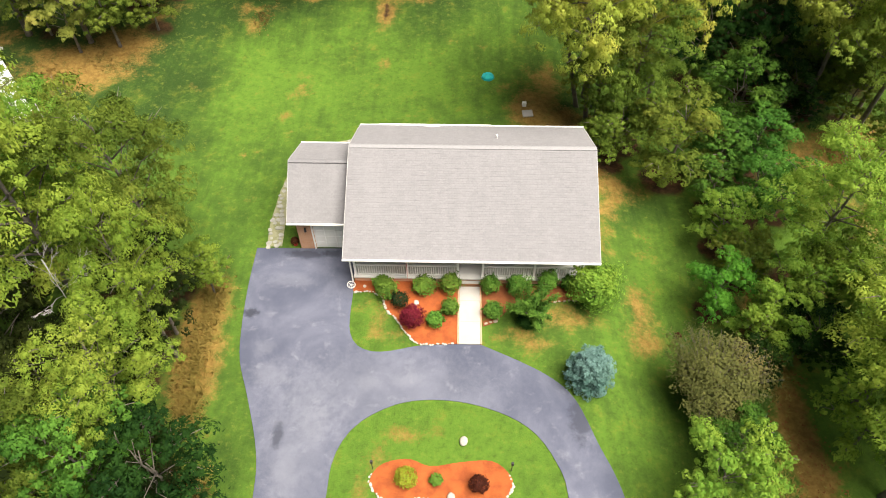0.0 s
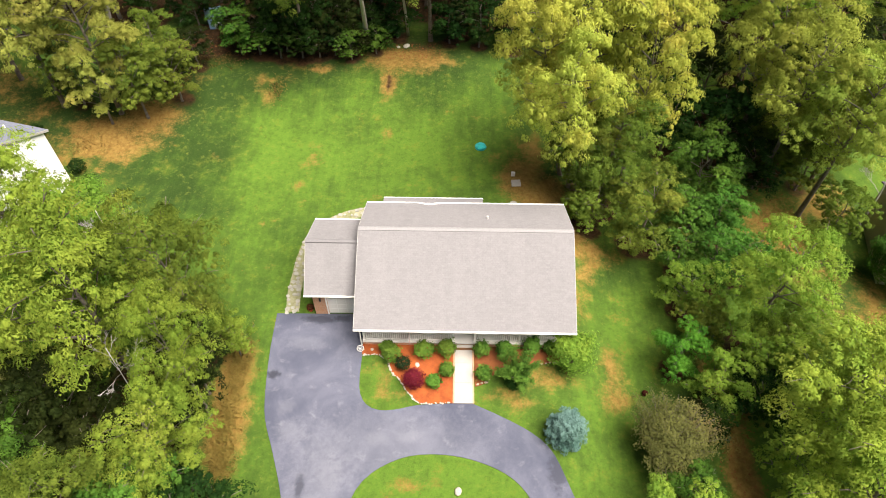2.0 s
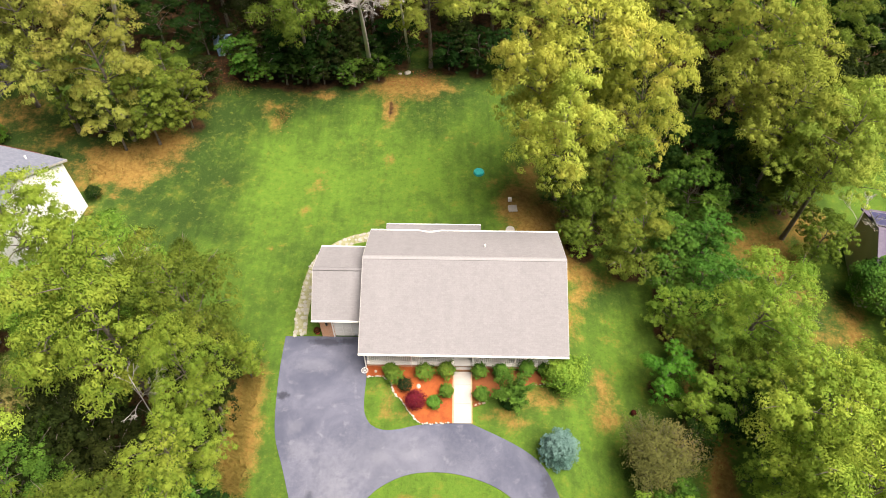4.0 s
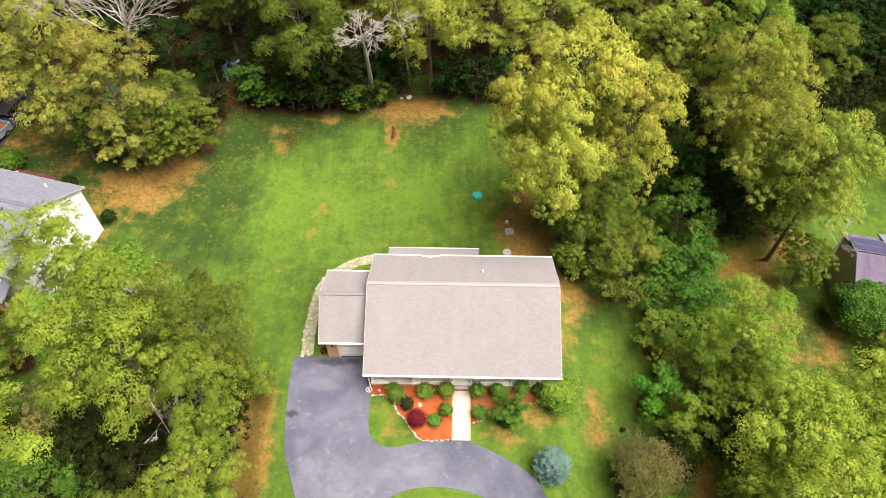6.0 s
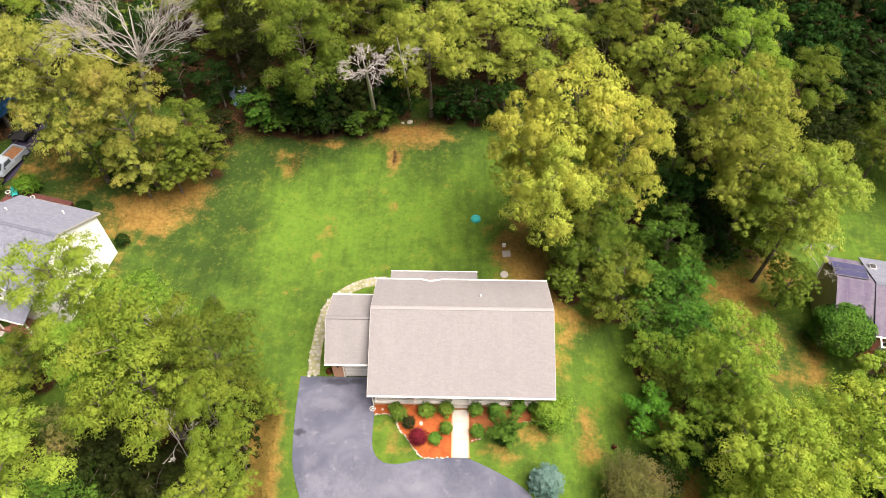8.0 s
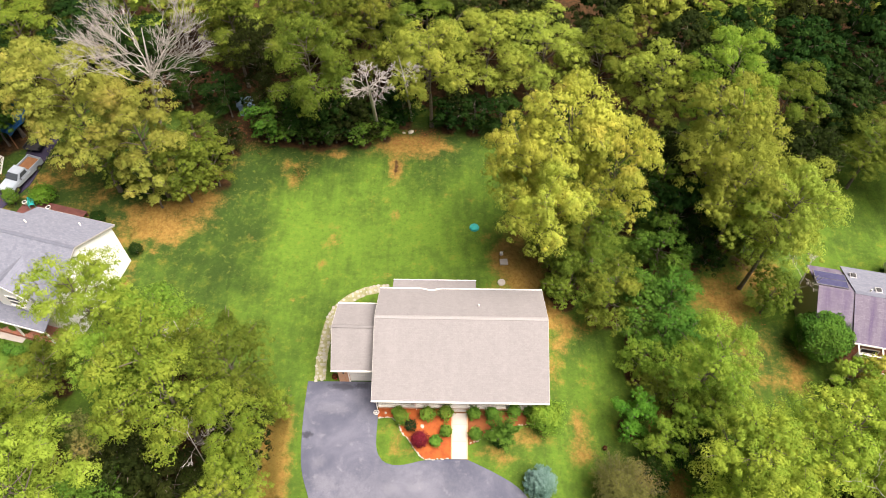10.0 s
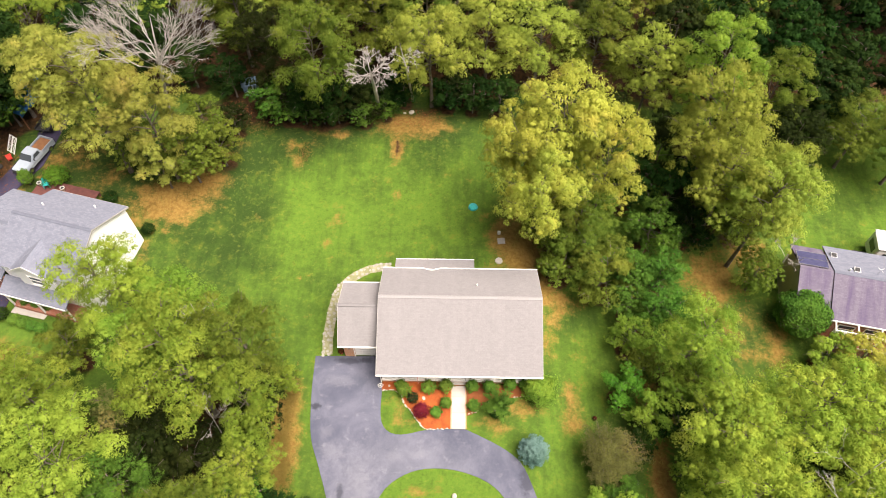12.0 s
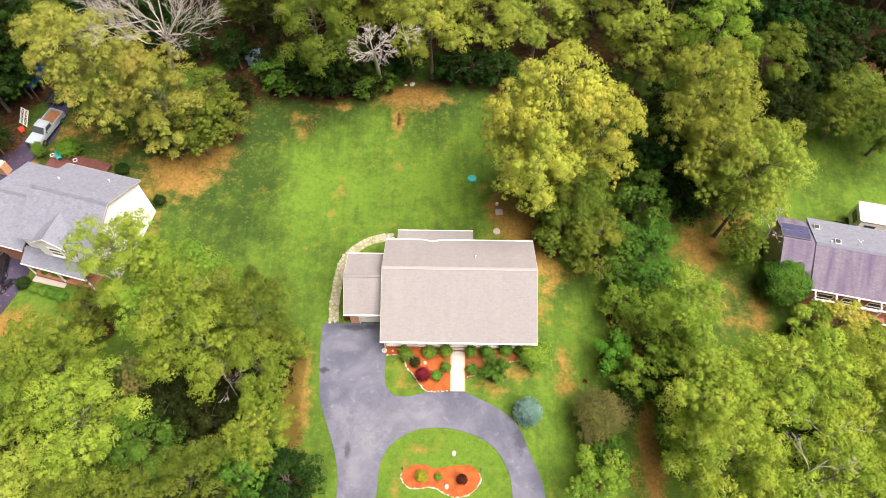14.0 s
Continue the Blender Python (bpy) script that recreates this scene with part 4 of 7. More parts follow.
def make_house():
    roof_part("roof_slope", ((X0, *EAVE), (X1, *EAVE), (X0, *RIDGE), (X1, *RIDGE)), SHINGLE, house, "pale warm grey shingle roof slope")
    roof_part("roof_slope", ((X1, *BACK), (X0, *BACK), (X1, *RIDGE), (X0, *RIDGE)), SHINGLE, house, "pale warm grey shingle roof slope")
    ridge_caps(house, (X0, *RIDGE), (X1, *RIDGE), RIDGE_CAP)
    # trim along the eaves and rakes
    part("fascia", box_bm(X0, X1, EAVE[0] - 0.02, EAVE[0] + 0.02, EAVE[1] - 0.20, EAVE[1] - 0.015, 0.006), WHITE, house, "white front fascia board")
    for end, inner in ((X0, X0 + 0.03), (X1 - 0.03, X1)):
        for (ya, za), (yb, zb) in ((EAVE, RIDGE), (BACK, RIDGE)):
            pts = [(end if end < 0 else inner, ya, za - 0.16), (end if end < 0 else inner, ya, za + 0.012), (end if end < 0 else inner, yb, zb + 0.012), (end if end < 0 else inner, yb, zb - 0.16)]
            part("rake_board", prism_bm(pts, (-0.03 if end < 0 else 0.03, 0, 0)), TRIM, house, "weathered white rake board")
    front = [(X0 - 0.02, EAVE[0] - 0.07, EAVE[1] - 0.03), (X1 + 0.02, EAVE[0] - 0.07, EAVE[1] - 0.03)]
    v, f = tube(front, [0.065, 0.065], 8)
    put("gutter", data_of(v, f), WHITE, house, "white front gutter")
    back = [(X1 + 0.02, BACK[0] + 0.06, BACK[1] - 0.02)]
    for k in range(60):
        x = X1 - (k + 1) * (X1 - X0) / 60
        # bent inwards over the shingles near the back porch
        bend = max(0.0, 1 - abs(x + 2.7) / 0.95)
        bend *= bend * (3 - 2 * bend)
        back.append((x, BACK[0] + 0.06 - 0.32 * bend, BACK[1] - 0.02 + 0.22 * bend))
    v, f = tube(back, [0.06] * len(back), 8)
    put("gutter", data_of(v, f), WHITE, house, "white back gutter, bent in one place")
    part("soffit", box_bm(X0 + 0.04, X1 - 0.04, EAVE[0] + 0.03, 25.15, 2.60, 2.64), WHITE, house, "white porch ceiling")
    # walls
    w0, w1 = -6.80, 6.55
    part("wall", box_bm(w0, w1, 25.20, 25.40, -0.2, 3.72), WHITE_SIDING, house, "pale front wall behind the porch")
    part("wall", box_bm(w0, w1, 32.55, 32.75, -1.0, 3.68), BRICK, house, "brick back wall")
    for x in (w0, w1 - 0.2):
        gable_wall(house, "wall", x, (25.21, 28.95, 32.74), (3.72, 5.50, 3.68), -1.0, 0.2, BRICK)
    # porch
    part("porch_base", box_bm(w0, w1, 23.60, 25.20, -1.0, 0.36), BRICK, house, "orange brick porch base")
    part("porch_floor", box_bm(w0 - 0.04, w1 + 0.04, 23.54, 25.19, 0.36, 0.46, 0.01), GREY_PAINT, house, "grey painted porch floor")
    part("porch_beam", box_bm(w0, w1, 23.64, 23.82, 2.44, 2.60, 0.008), WHITE, house, "white porch beam")
    step = part("step", box_bm(-0.74, 0.46, 23.30, 23.54, -0.1, 0.30, 0.012), CONCRETE, house, "cream concrete entrance step")
    part("nosing", box_bm(-0.74, 0.46, 23.25, 23.295, 0.10, 0.31), WOOD, step, "brown step nosing")
    posts = [-6.72, -3.72, -0.84, 0.58, 3.52, 6.47]
    for x in posts:
        bm = box_bm(x - 0.06, x + 0.06, 23.67, 23.79, 0.46, 2.44, 0.01)
        add_box(bm, x - 0.10, x + 0.10, 23.63, 23.83, 0.46, 0.58)
        add_box(bm, x - 0.10, x + 0.10, 23.63, 23.83, 2.34, 2.44)
        part("porch_post", bm, WHITE, house, "white turned porch post")
    bal = finish(box_bm(-0.018, 0.018, -0.018, 0.018, 0.58, 1.32), "baluster")
    bal.materials.append(WHITE)
    for a, b in ((0, 1), (1, 2), (3, 4), (4, 5)):
        x0, x1 = posts[a] + 0.06, posts[b] - 0.06
        part("top_rail", box_bm(x0, x1, 23.69, 23.78, 1.32, 1.38, 0.01), WHITE, house, "white porch handrail")
        part("bottom_rail", box_bm(x0, x1, 23.70, 23.76, 0.53, 0.58), WHITE, house)
        n = int((x1 - x0) / 0.13)
        for k in range(1, n):
            put("baluster", bal, None, house, m=Matrix.Translation((x0 + (x1 - x0) * k / n, 23.73, 0)))
    for x in (-5.0, -2.3, 2.2, 4.9):
        window_part(house, x, 25.19, 1.15, 1.0, 1.45)
    door = part("door", box_bm(-0.60, 0.32, 25.12, 25.19, 0.47, 2.52, 0.01), PALE_BLUE, house, "pale panelled front door")
    part("door_frame", box_bm(-0.70, -0.61, 25.10, 25.19, 0.47, 2.60), WHITE, door)
    part("door_frame", box_bm(0.33, 0.42, 25.10, 25.19, 0.47, 2.60), WHITE, door)
    part("door_handle", box_bm(0.20, 0.26, 25.04, 25.12, 1.38, 1.50, 0.01), CHROME, door, "brass-coloured handle")
    # downpipe at the west corner
    v, f = tube([(-6.93, 23.0, 2.7), (-6.9, 23.5, 2.45), (-6.9, 23.52, 0.1)], [0.045] * 3, 8)
    put("downpipe", data_of(v, f), WHITE, house, "white downpipe")
    # vent pipes on the back slope
    for x, y in ((1.35, 30.6),):
        z = RIDGE[1] - (y - RIDGE[0]) * 0.487
        v, f = tube([(x, y, z - 0.1), (x, y, z + 0.28)], [0.06, 0.06], 10)
        put("vent_pipe", data_of(v, f), WHITE, house, "short white roof vent pipe")
    # covered back porch
    roof_part("porch_roof", ((1.23, 35.30, 1.92), (-6.20, 35.30, 1.92), (1.23, 32.74, 2.98), (-6.20, 32.74, 2.98)), SHINGLE, house, "low shingle roof over the back porch")
    part("fascia", box_bm(-6.22, 1.25, 35.30, 35.36, 1.80, 1.95, 0.006), WHITE, house, "white back porch fascia")
    for x in (-6.05, -2.5, 1.08):
        part("porch_post", box_bm(x - 0.05, x + 0.05, 35.1, 35.2, -0.3, 1.92, 0.008), WHITE, house)


def make_garage_wing():
    g0, g1 = -10.65, X0 - 0.035
    front, top, rear = (25.62, 2.74), (28.50, 4.92), (31.62, 3.46)
    roof_part("roof_slope", ((g0, *front), (g1, *front), (g0, *top), (g1, *top)), SHINGLE, house, "pale grey shingle roof over the garage")
    roof_part("roof_slope", ((g1, *rear), (g0, *rear), (g1, *top), (g0, *top)), SHINGLE, house, "pale grey shingle roof over the garage")
    ridge_caps(house, (g0, *top), (g1, *top), SHINGLE)
    part("fascia", box_bm(g0, g1, front[0] - 0.05, front[0], front[1] - 0.17, front[1] - 0.01, 0.006), WHITE, house, "white garage fascia board")
    v, f = tube([(g0 - 0.02, front[0] - 0.10, front[1] - 0.02), (g1, front[0] - 0.10, front[1] - 0.02)], [0.06, 0.06], 8)
    put("gutter", data_of(v, f), WHITE, house, "white garage gutter")
    v, f = tube([(g0 - 0.02, rear[0] + 0.06, rear[1] - 0.02), (g1, rear[0] + 0.06, rear[1] - 0.02)], [0.055, 0.055], 8)
    put("gutter", data_of(v, f), WHITE, house, "white garage gutter")
    for (ya, za), (yb, zb) in ((front, top), (rear, top)):
        pts = [(g0, ya, za - 0.16), (g0, ya, za + 0.012), (g0, yb, zb + 0.012), (g0, yb, zb - 0.16)]
        part("rake_board", prism_bm(pts, (-0.03, 0, 0)), TRIM, house, "weathered white rake board")
    part("wall", box_bm(-10.30, -9.36, 25.98, 26.18, -0.2, 2.72), BRICK, house, "orange brick garage front")
    part("wall", box_bm(-9.36, -6.81, 25.98, 26.18, 2.22, 2.72), BRICK, house, "brick above the garage door")
    part("wall", box_bm(-10.30, -6.81, 31.1, 31.3, -0.5, 3.45), BRICK, house, "brick garage back wall")
    gable_wall(house, "wall", -10.30, (26.19, 28.50, 31.09), (2.95, 4.70, 3.45), -0.5, 0.2, BRICK)
    door = part("garage_door", box_bm(-9.36, -6.82, 26.08, 26.12, 0.04, 2.22), WHITE, house, "white panelled garage door")
    for k in range(4):
        for j in range(4):
            x, z = -9.30 + 0.62 * j, 0.10 + 0.53 * k
            part("panel", box_bm(x + 0.03, x + 0.57, 26.05, 26.079, z + 0.03, z + 0.46, 0.012), WHITE, door)
    part("door_frame", box_bm(-9.46, -9.37, 25.95, 25.979, 0.04, 2.30), WHITE, door)
    part("wall_lamp", box_bm(-9.86, -9.74, 25.86, 25.979, 1.62, 1.92, 0.02), BLACK, house, "small black wall lantern")


make_house()
make_garage_wing()


# ---- plants ----
def leaf_mesh(centres, normals, length, width, seed, name="leaves", along=None, full=None):
    """Many small bent leaves: one three-cornered blade at each centre. full: the way each spray bulges, which rounds the leaves' shading."""
    r = np.random.RandomState(seed)
    n = len(centres)
    normals = normals / np.maximum(np.linalg.norm(normals, axis=1, keepdims=True), 1e-6)
    spin = r.normal(size=(n, 3))
    if along is not None:
        # leaves of a spray point outwards and droop
        spin = np.cross(normals, along + 1.5 * spin)
    a = np.cross(normals, spin)
    a /= np.maximum(np.linalg.norm(a, axis=1, keepdims=True), 1e-6)
    b = np.cross(normals, a)
    ln = (length * r.uniform(0.6, 1.3, n))[:, None]
    wd = (width * r.uniform(0.6, 1.3, n))[:, None]
    sag = normals * ln * r.uniform(0.0, 0.25, n)[:, None]
    verts = np.stack([centres - 0.5 * a * ln + 0.5 * b * wd, centres - 0.5 * a * ln - 0.5 * b * wd, centres + 0.5 * a * ln - sag], 1).reshape(-1, 3)
    me = bpy.data.meshes.new(name)
    me.vertices.add(3 * n)
    me.vertices.foreach_set("co", verts.astype(np.float32).ravel())
    me.loops.add(3 * n)
    me.loops.foreach_set("vertex_index", np.arange(3 * n, dtype=np.int32))
    me.polygons.add(n)
    me.polygons.foreach_set("loop_start", np.arange(0, 3 * n, 3, dtype=np.int32))
    me.update(calc_edges=True)
    me.validate()
    if full is not None:
        round_way = 0.62 * full / np.maximum(np.linalg.norm(full, axis=1, keepdims=True), 1e-6) + 0.38 * normals
        round_way /= np.maximum(np.linalg.norm(round_way, axis=1, keepdims=True), 1e-6)
        me.polygons.foreach_set("use_smooth", [True] * n)
        me.normals_split_custom_set_from_vertices(np.repeat(round_way, 3, 0).tolist())
    return me


def crown_points(seed, radius, z0, z1, lobes, clumps, leaves, spread=1.0):
    """Leaf places for an uneven crown: spreading boughs in tiers round the stem, clumps over each bough, leaves on each clump."""
    r = np.random.RandomState(seed)
    mid, half = (z0 + z1) / 2, (z1 - z0) / 2
    centres, normals, along, full, tips = [], [], [], [], []
    for k in range(lobes):
        h = -0.80 + 1.70 * ((k + 0.5) / lobes)
        turn = 2.39996 * k + r.uniform(-0.6, 0.6)
        ring = math.sqrt(max(0.04, 1 - min(abs(h), 0.98) ** 2.2))
        reach = ring * r.uniform(0.40, 0.86)
        c = np.array([math.cos(turn) * reach * radius, math.sin(turn) * reach * radius, mid + h * half * 0.80])
        size = radius * r.uniform(0.16, 0.38)
        tips.append(Vector(c.tolist()))
        out = np.array([math.cos(turn), math.sin(turn), 0.0])
        side = np.array([-math.sin(turn), math.cos(turn), 0.0])
        for j in range(clumps):
            # a bough is a domed pad, longer outwards than sideways, its rim hanging lower
            u = math.sqrt((j + 0.5) / clumps)
            w = 2.39996 * j + r.uniform(-0.4, 0.4)
            du, ds = u * math.cos(w), u * math.sin(w)
            dome = 0.55 * (1 - u * u) - 0.18 * max(du, 0) * u
            cc = c + size * (1.25 * du * out + 0.95 * ds * side) + np.array([0, 0, size * (dome + r.uniform(-0.14, 0.14))])
            way = 0.8 * (du * out + ds * side) + np.array([0, 0, 0.75])
            s = radius * r.uniform(0.036, 0.100) * spread
            p = r.normal(size=(leaves, 3))
            p[:, 2] = np.abs(p[:, 2]) - 0.35
            p /= np.linalg.norm(p, axis=1, keepdims=True)
            far = r.uniform(0.35, 1.0, leaves) ** 0.6
            stray = leaves // 6
            far[:stray] *= r.uniform(1.1, 2.0, stray)
            centres.append(cc + p * (s * far)[:, None] * np.array([1.25, 1.25, 0.75]))
            along.append(np.repeat((-(du * out + ds * side + 0.7 * out) + np.array([0, 0, 0.35]))[None], leaves, 0) - 0.6 * p)
            full.append(0.9 * p + 0.5 * way)
            normals.append(0.85 * p + 0.45 * way + np.array([0, 0, 0.25]) + r.normal(size=(leaves, 3)) * 0.22)
    return np.concatenate(centres), np.concatenate(normals), np.concatenate(along), np.concatenate(full), tips


def wood_mesh(height, foot, tips, start, seed, lean=0.3):
    """A tapered, slightly crooked stem with limbs that reach the boughs."""
    r = random.Random(seed)
    top = height * 0.86
    stem = [(0, 0, -0.3), (0, 0, 0.25)] + [(r.uniform(-lean, lean) * k / 5, r.uniform(-lean, lean) * k / 5, top * k / 6) for k in range(1, 7)]
    radii = [foot * 1.5, foot * 1.05] + [foot * (1 - 0.86 * k / 6) for k in range(1, 7)]
    pieces = [tube(stem, radii, 8)]
    for t in tips:
        z = max(start, min(t[2] - 0.35 * math.hypot(t[0], t[1]), top * 0.95))
        k = z / top * 6
        a = Vector(stem[min(7, 1 + int(k))])
        root = Vector((a.x, a.y, z))
        end = Vector(t)
        bend = root.lerp(end, 0.5) + Vector((r.uniform(-0.3, 0.3), r.uniform(-0.3, 0.3), 0.25))
        size = foot * 0.38 * (1 - 0.6 * z / height)
        pieces.append(tube([root, bend, end], [size, size * 0.6, size * 0.2], 5))
        # bare twigs that stand out of the leaves
        for _ in range(2):
            out = Vector((end.x * r.uniform(0.9, 1.5), end.y * r.uniform(0.9, 1.5), end.z + height * r.uniform(0.02, 0.07))) + Vector((r.uniform(-1, 1), r.uniform(-1, 1), 0)) * height * 0.05
            knee = end.lerp(out, 0.55) + Vector((r.uniform(-0.15, 0.15), r.uniform(-0.15, 0.15), 0.12))
            pieces.append(tube([end.lerp(bend, 0.2), knee, out], [0.030, 0.022, 0.008], 4))
    v, f = join_pieces(pieces)
    return data_of(v, f, "wood", True)


BUILDS = {}


# build: seed, crown radius, crown foot, crown top, boughs, sprays a bough, leaves a spray, leaf length and width, stem
CROWNS = {"tall": (17, 5.0, 2.6, 14.0, 27, 20, 60, 0.200, 0.098, 0.24), "high": (57, 5.0, 4.4, 14.0, 26, 20, 60, 0.200, 0.098, 0.24),
          "low": (117, 3.0, 0.5, 7.0, 18, 15, 46, 0.190, 0.098, 0.12), "far": (217, 5.0, 3.0, 14.0, 22, 13, 36, 0.46, 0.20, 0.24)}
VARIANTS = {"tall": 6, "high": 4, "low": 5, "far": 3}


def tree_build(kind):
    """Crown and wood meshes of a build, made once and shared."""
    if kind not in BUILDS:
        BUILDS[kind] = []
        seed0, radius, z0, z1, boughs, sprays, leaves, long, wide, foot = CROWNS[kind]
        for k in range(VARIANTS[kind]):
            seed = seed0 + 5 * k
            c, n, w, full, tips = crown_points(seed, radius, z0, z1, boughs, sprays, leaves)
            BUILDS[kind].append((leaf_mesh(c, n, long, wide, seed, "crown", w, full), wood_mesh(z1, foot, tips[::3] if kind == "far" else tips, min(z0, 2.6), seed)))
    return BUILDS[kind]


LOOK = {"holly": "deep green leafy tree in the brush", "yellow": "yellowing broadleaf tree with a broad uneven crown", "lime": "light green broadleaf tree with a billowing crown", "mid": "mid-green broadleaf tree with a dense crown",
        "olive": "olive-green tree with a ragged drooping crown", "dark": "dark green tree in the wood, its leaf colour deepened for shade", "acid": "yellow-green broadleaf tree with a ragged crown", "amber": "olive tree turning amber, with a ragged crown", "moss": "dull olive-green tree with a rounded leafy crown", "fresh": "fresh light green broadleaf tree with a full crown", "gloom": "olive-green tree at the wood edge, shade put into its leaf colour", "brown": "small browning tree with a thin twiggy crown", "vivid": "small vivid green tree at the wood edge"}


def make_tree(x, y, h, r, leaves, kind, lean=(0, 0), k=0):
    """lean: degrees that the tree leans to the east and to the north."""
    kind = "tall" if kind == "low" and h > 9.2 else kind
    kind = "far" if kind == "tall" and (y > 63.5 or leaves in ("gloom", "dark")) else kind
    builds = tree_build(kind)
    crown_me, wood_me = builds[k % len(builds)]
    tall, wide = (7.0, 3.0) if kind == "low" else (14.0, 5.0)
    tree = tagged(new("tree"), LOOK[leaves], "tree", "woodland trees")
    tilt = Matrix.Rotation(radians(lean[0]), 4, "Y") @ Matrix.Rotation(radians(-lean[1]), 4, "X")
    tree.matrix_basis = pose(x, y, ground_z(x, y) - 0.05) @ tilt @ pose(0, 0, 0, 0, 0, (k * 137.5) % 360) @ Matrix.Diagonal((r / wide, r / wide, h / tall, 1))
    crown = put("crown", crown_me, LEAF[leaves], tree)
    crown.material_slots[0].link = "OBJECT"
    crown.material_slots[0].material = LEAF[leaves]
    put("trunk", wood_me, BARK, tree)
    return tree


for k, row in enumerate(TREES):
    make_tree(*row, k=k)


def bare_branches(seed, height, foot, spread, limbs, droop=0.0, low=0.35, lean=(0.0, 0.0), forks=5):
    """A leafless crown: limbs that fork three times into thin twigs. lean: how far the top stands off the foot."""
    r = random.Random(seed)
    branches = []
    pieces = []

    def stem_at(z):
        t = z / height
        return Vector((lean[0] * t + 0.12 * math.sin(3.1 * t), lean[1] * t - 0.15 * math.sin(4 * t), z))

    stem = [stem_at(z * height) + Vector((0, 0, -0.3 if z == 0 else 0)) for z in (0, 0.15, 0.3, 0.45, 0.6, 0.75, 0.92)]
    v, f = tube(stem, [foot * 1.25, foot * 1.05, foot, foot * 0.9, foot * 0.7, foot * 0.4, 0.02], 9)
    trunk = data_of(v, f, "trunk", True)

    def grow(a, way, length, size, depth):
        mid = a + way * length * 0.5 + Vector((r.uniform(-1, 1), r.uniform(-1, 1), r.uniform(-0.4, 0.7))) * length * 0.14
        end = a + way * length + Vector((0, 0, -droop * length))
        knee = mid.lerp(end, 0.5) + Vector((r.uniform(-1, 1), r.uniform(-1, 1), r.uniform(-1, 1))) * length * 0.07
        pieces.append(tube([a, mid, knee, end], [size, size * 0.75, size * 0.58, size * 0.36], 5 if depth < 2 else 4))
        if depth < 3:
            for _ in range(forks):
                w = (way + Vector((r.uniform(-1, 1), r.uniform(-1, 1), r.uniform(-0.35, 0.75))) * 0.75).normalized()
                grow(mid.lerp(end, r.uniform(0.2, 1.0)), w, length * r.uniform(0.42, 0.72), max(size * 0.50, 0.011), depth + 1)

    for k in range(limbs):
        t = 2.4 * k + r.uniform(-0.3, 0.3)
        z = height * r.uniform(low, 0.74)
        pieces = []
        grow(stem_at(z), Vector((math.cos(t), math.sin(t), r.uniform(0.35, 1.0))).normalized(), spread * r.uniform(0.5, 0.75), foot * 0.30, 0)
        v, f = join_pieces(pieces)
        branches.append(data_of(v, f, "branch", True))
    return trunk, branches


def make_dead_tree(x, y, height, foot, spread, limbs, seed, label, **shape):
    ob = new("dead_tree")
    ob.matrix_basis = pose(x, y, ground_z(x, y))
    trunk, branches = bare_branches(seed, height, foot, spread, limbs, **shape)
    put("trunk", trunk, BARK_DEAD, ob)
    for me in branches:
        put("branch", me, BARK_DEAD, ob)
    tagged(ob, label, "tree")


make_dead_tree(-31.4, 51.0, 18.8, 0.22, 6.4, 13, 3, "tall bare dead tree with pale bleached branches", low=0.55, lean=(4.6, -2.8), forks=5)
make_dead_tree(-9.4, 56.2, 16.4, 0.20, 2.3, 9, 8, "dead pale snag with drooping broken branches at the wood edge", droop=0.4, low=0.66, lean=(1.0, -11.2), forks=5)
make_dead_tree(-5.6, 57.4, 16.4, 0.12, 1.9, 4, 14, "dead drooping limb tips among olive leaves", droop=0.5, low=0.68, lean=(-0.2, -10.0), forks=4)
make_dead_tree(-19.0, 17.6, 10.4, 0.04, 1.9, 4, 21, "pale dead limbs standing among leafy trees", low=0.62, lean=(0.8, -0.4), forks=3)
make_dead_tree(-20.2, 24.2, 13.2, 0.028, 1.6, 5, 27, "pale bare twigs above a leafy crown", low=0.75, forks=3)
make_dead_tree(26.4, 13.2, 16.4, 0.08, 4.6, 3, 33, "long pale bare limbs arching over leafy trees", droop=0.1, low=0.62, forks=2)
make_dead_tree(24.2, 10.6, 16.2, 0.11, 3.0, 3, 35, "bleached broken branches among leafy trees", droop=0.1, low=0.62, forks=3)
make_dead_tree(30.2, 35.4, 7.0, 0.10, 2.2, 4, 41, "pale bare sapling beside the neighbouring house", forks=4)


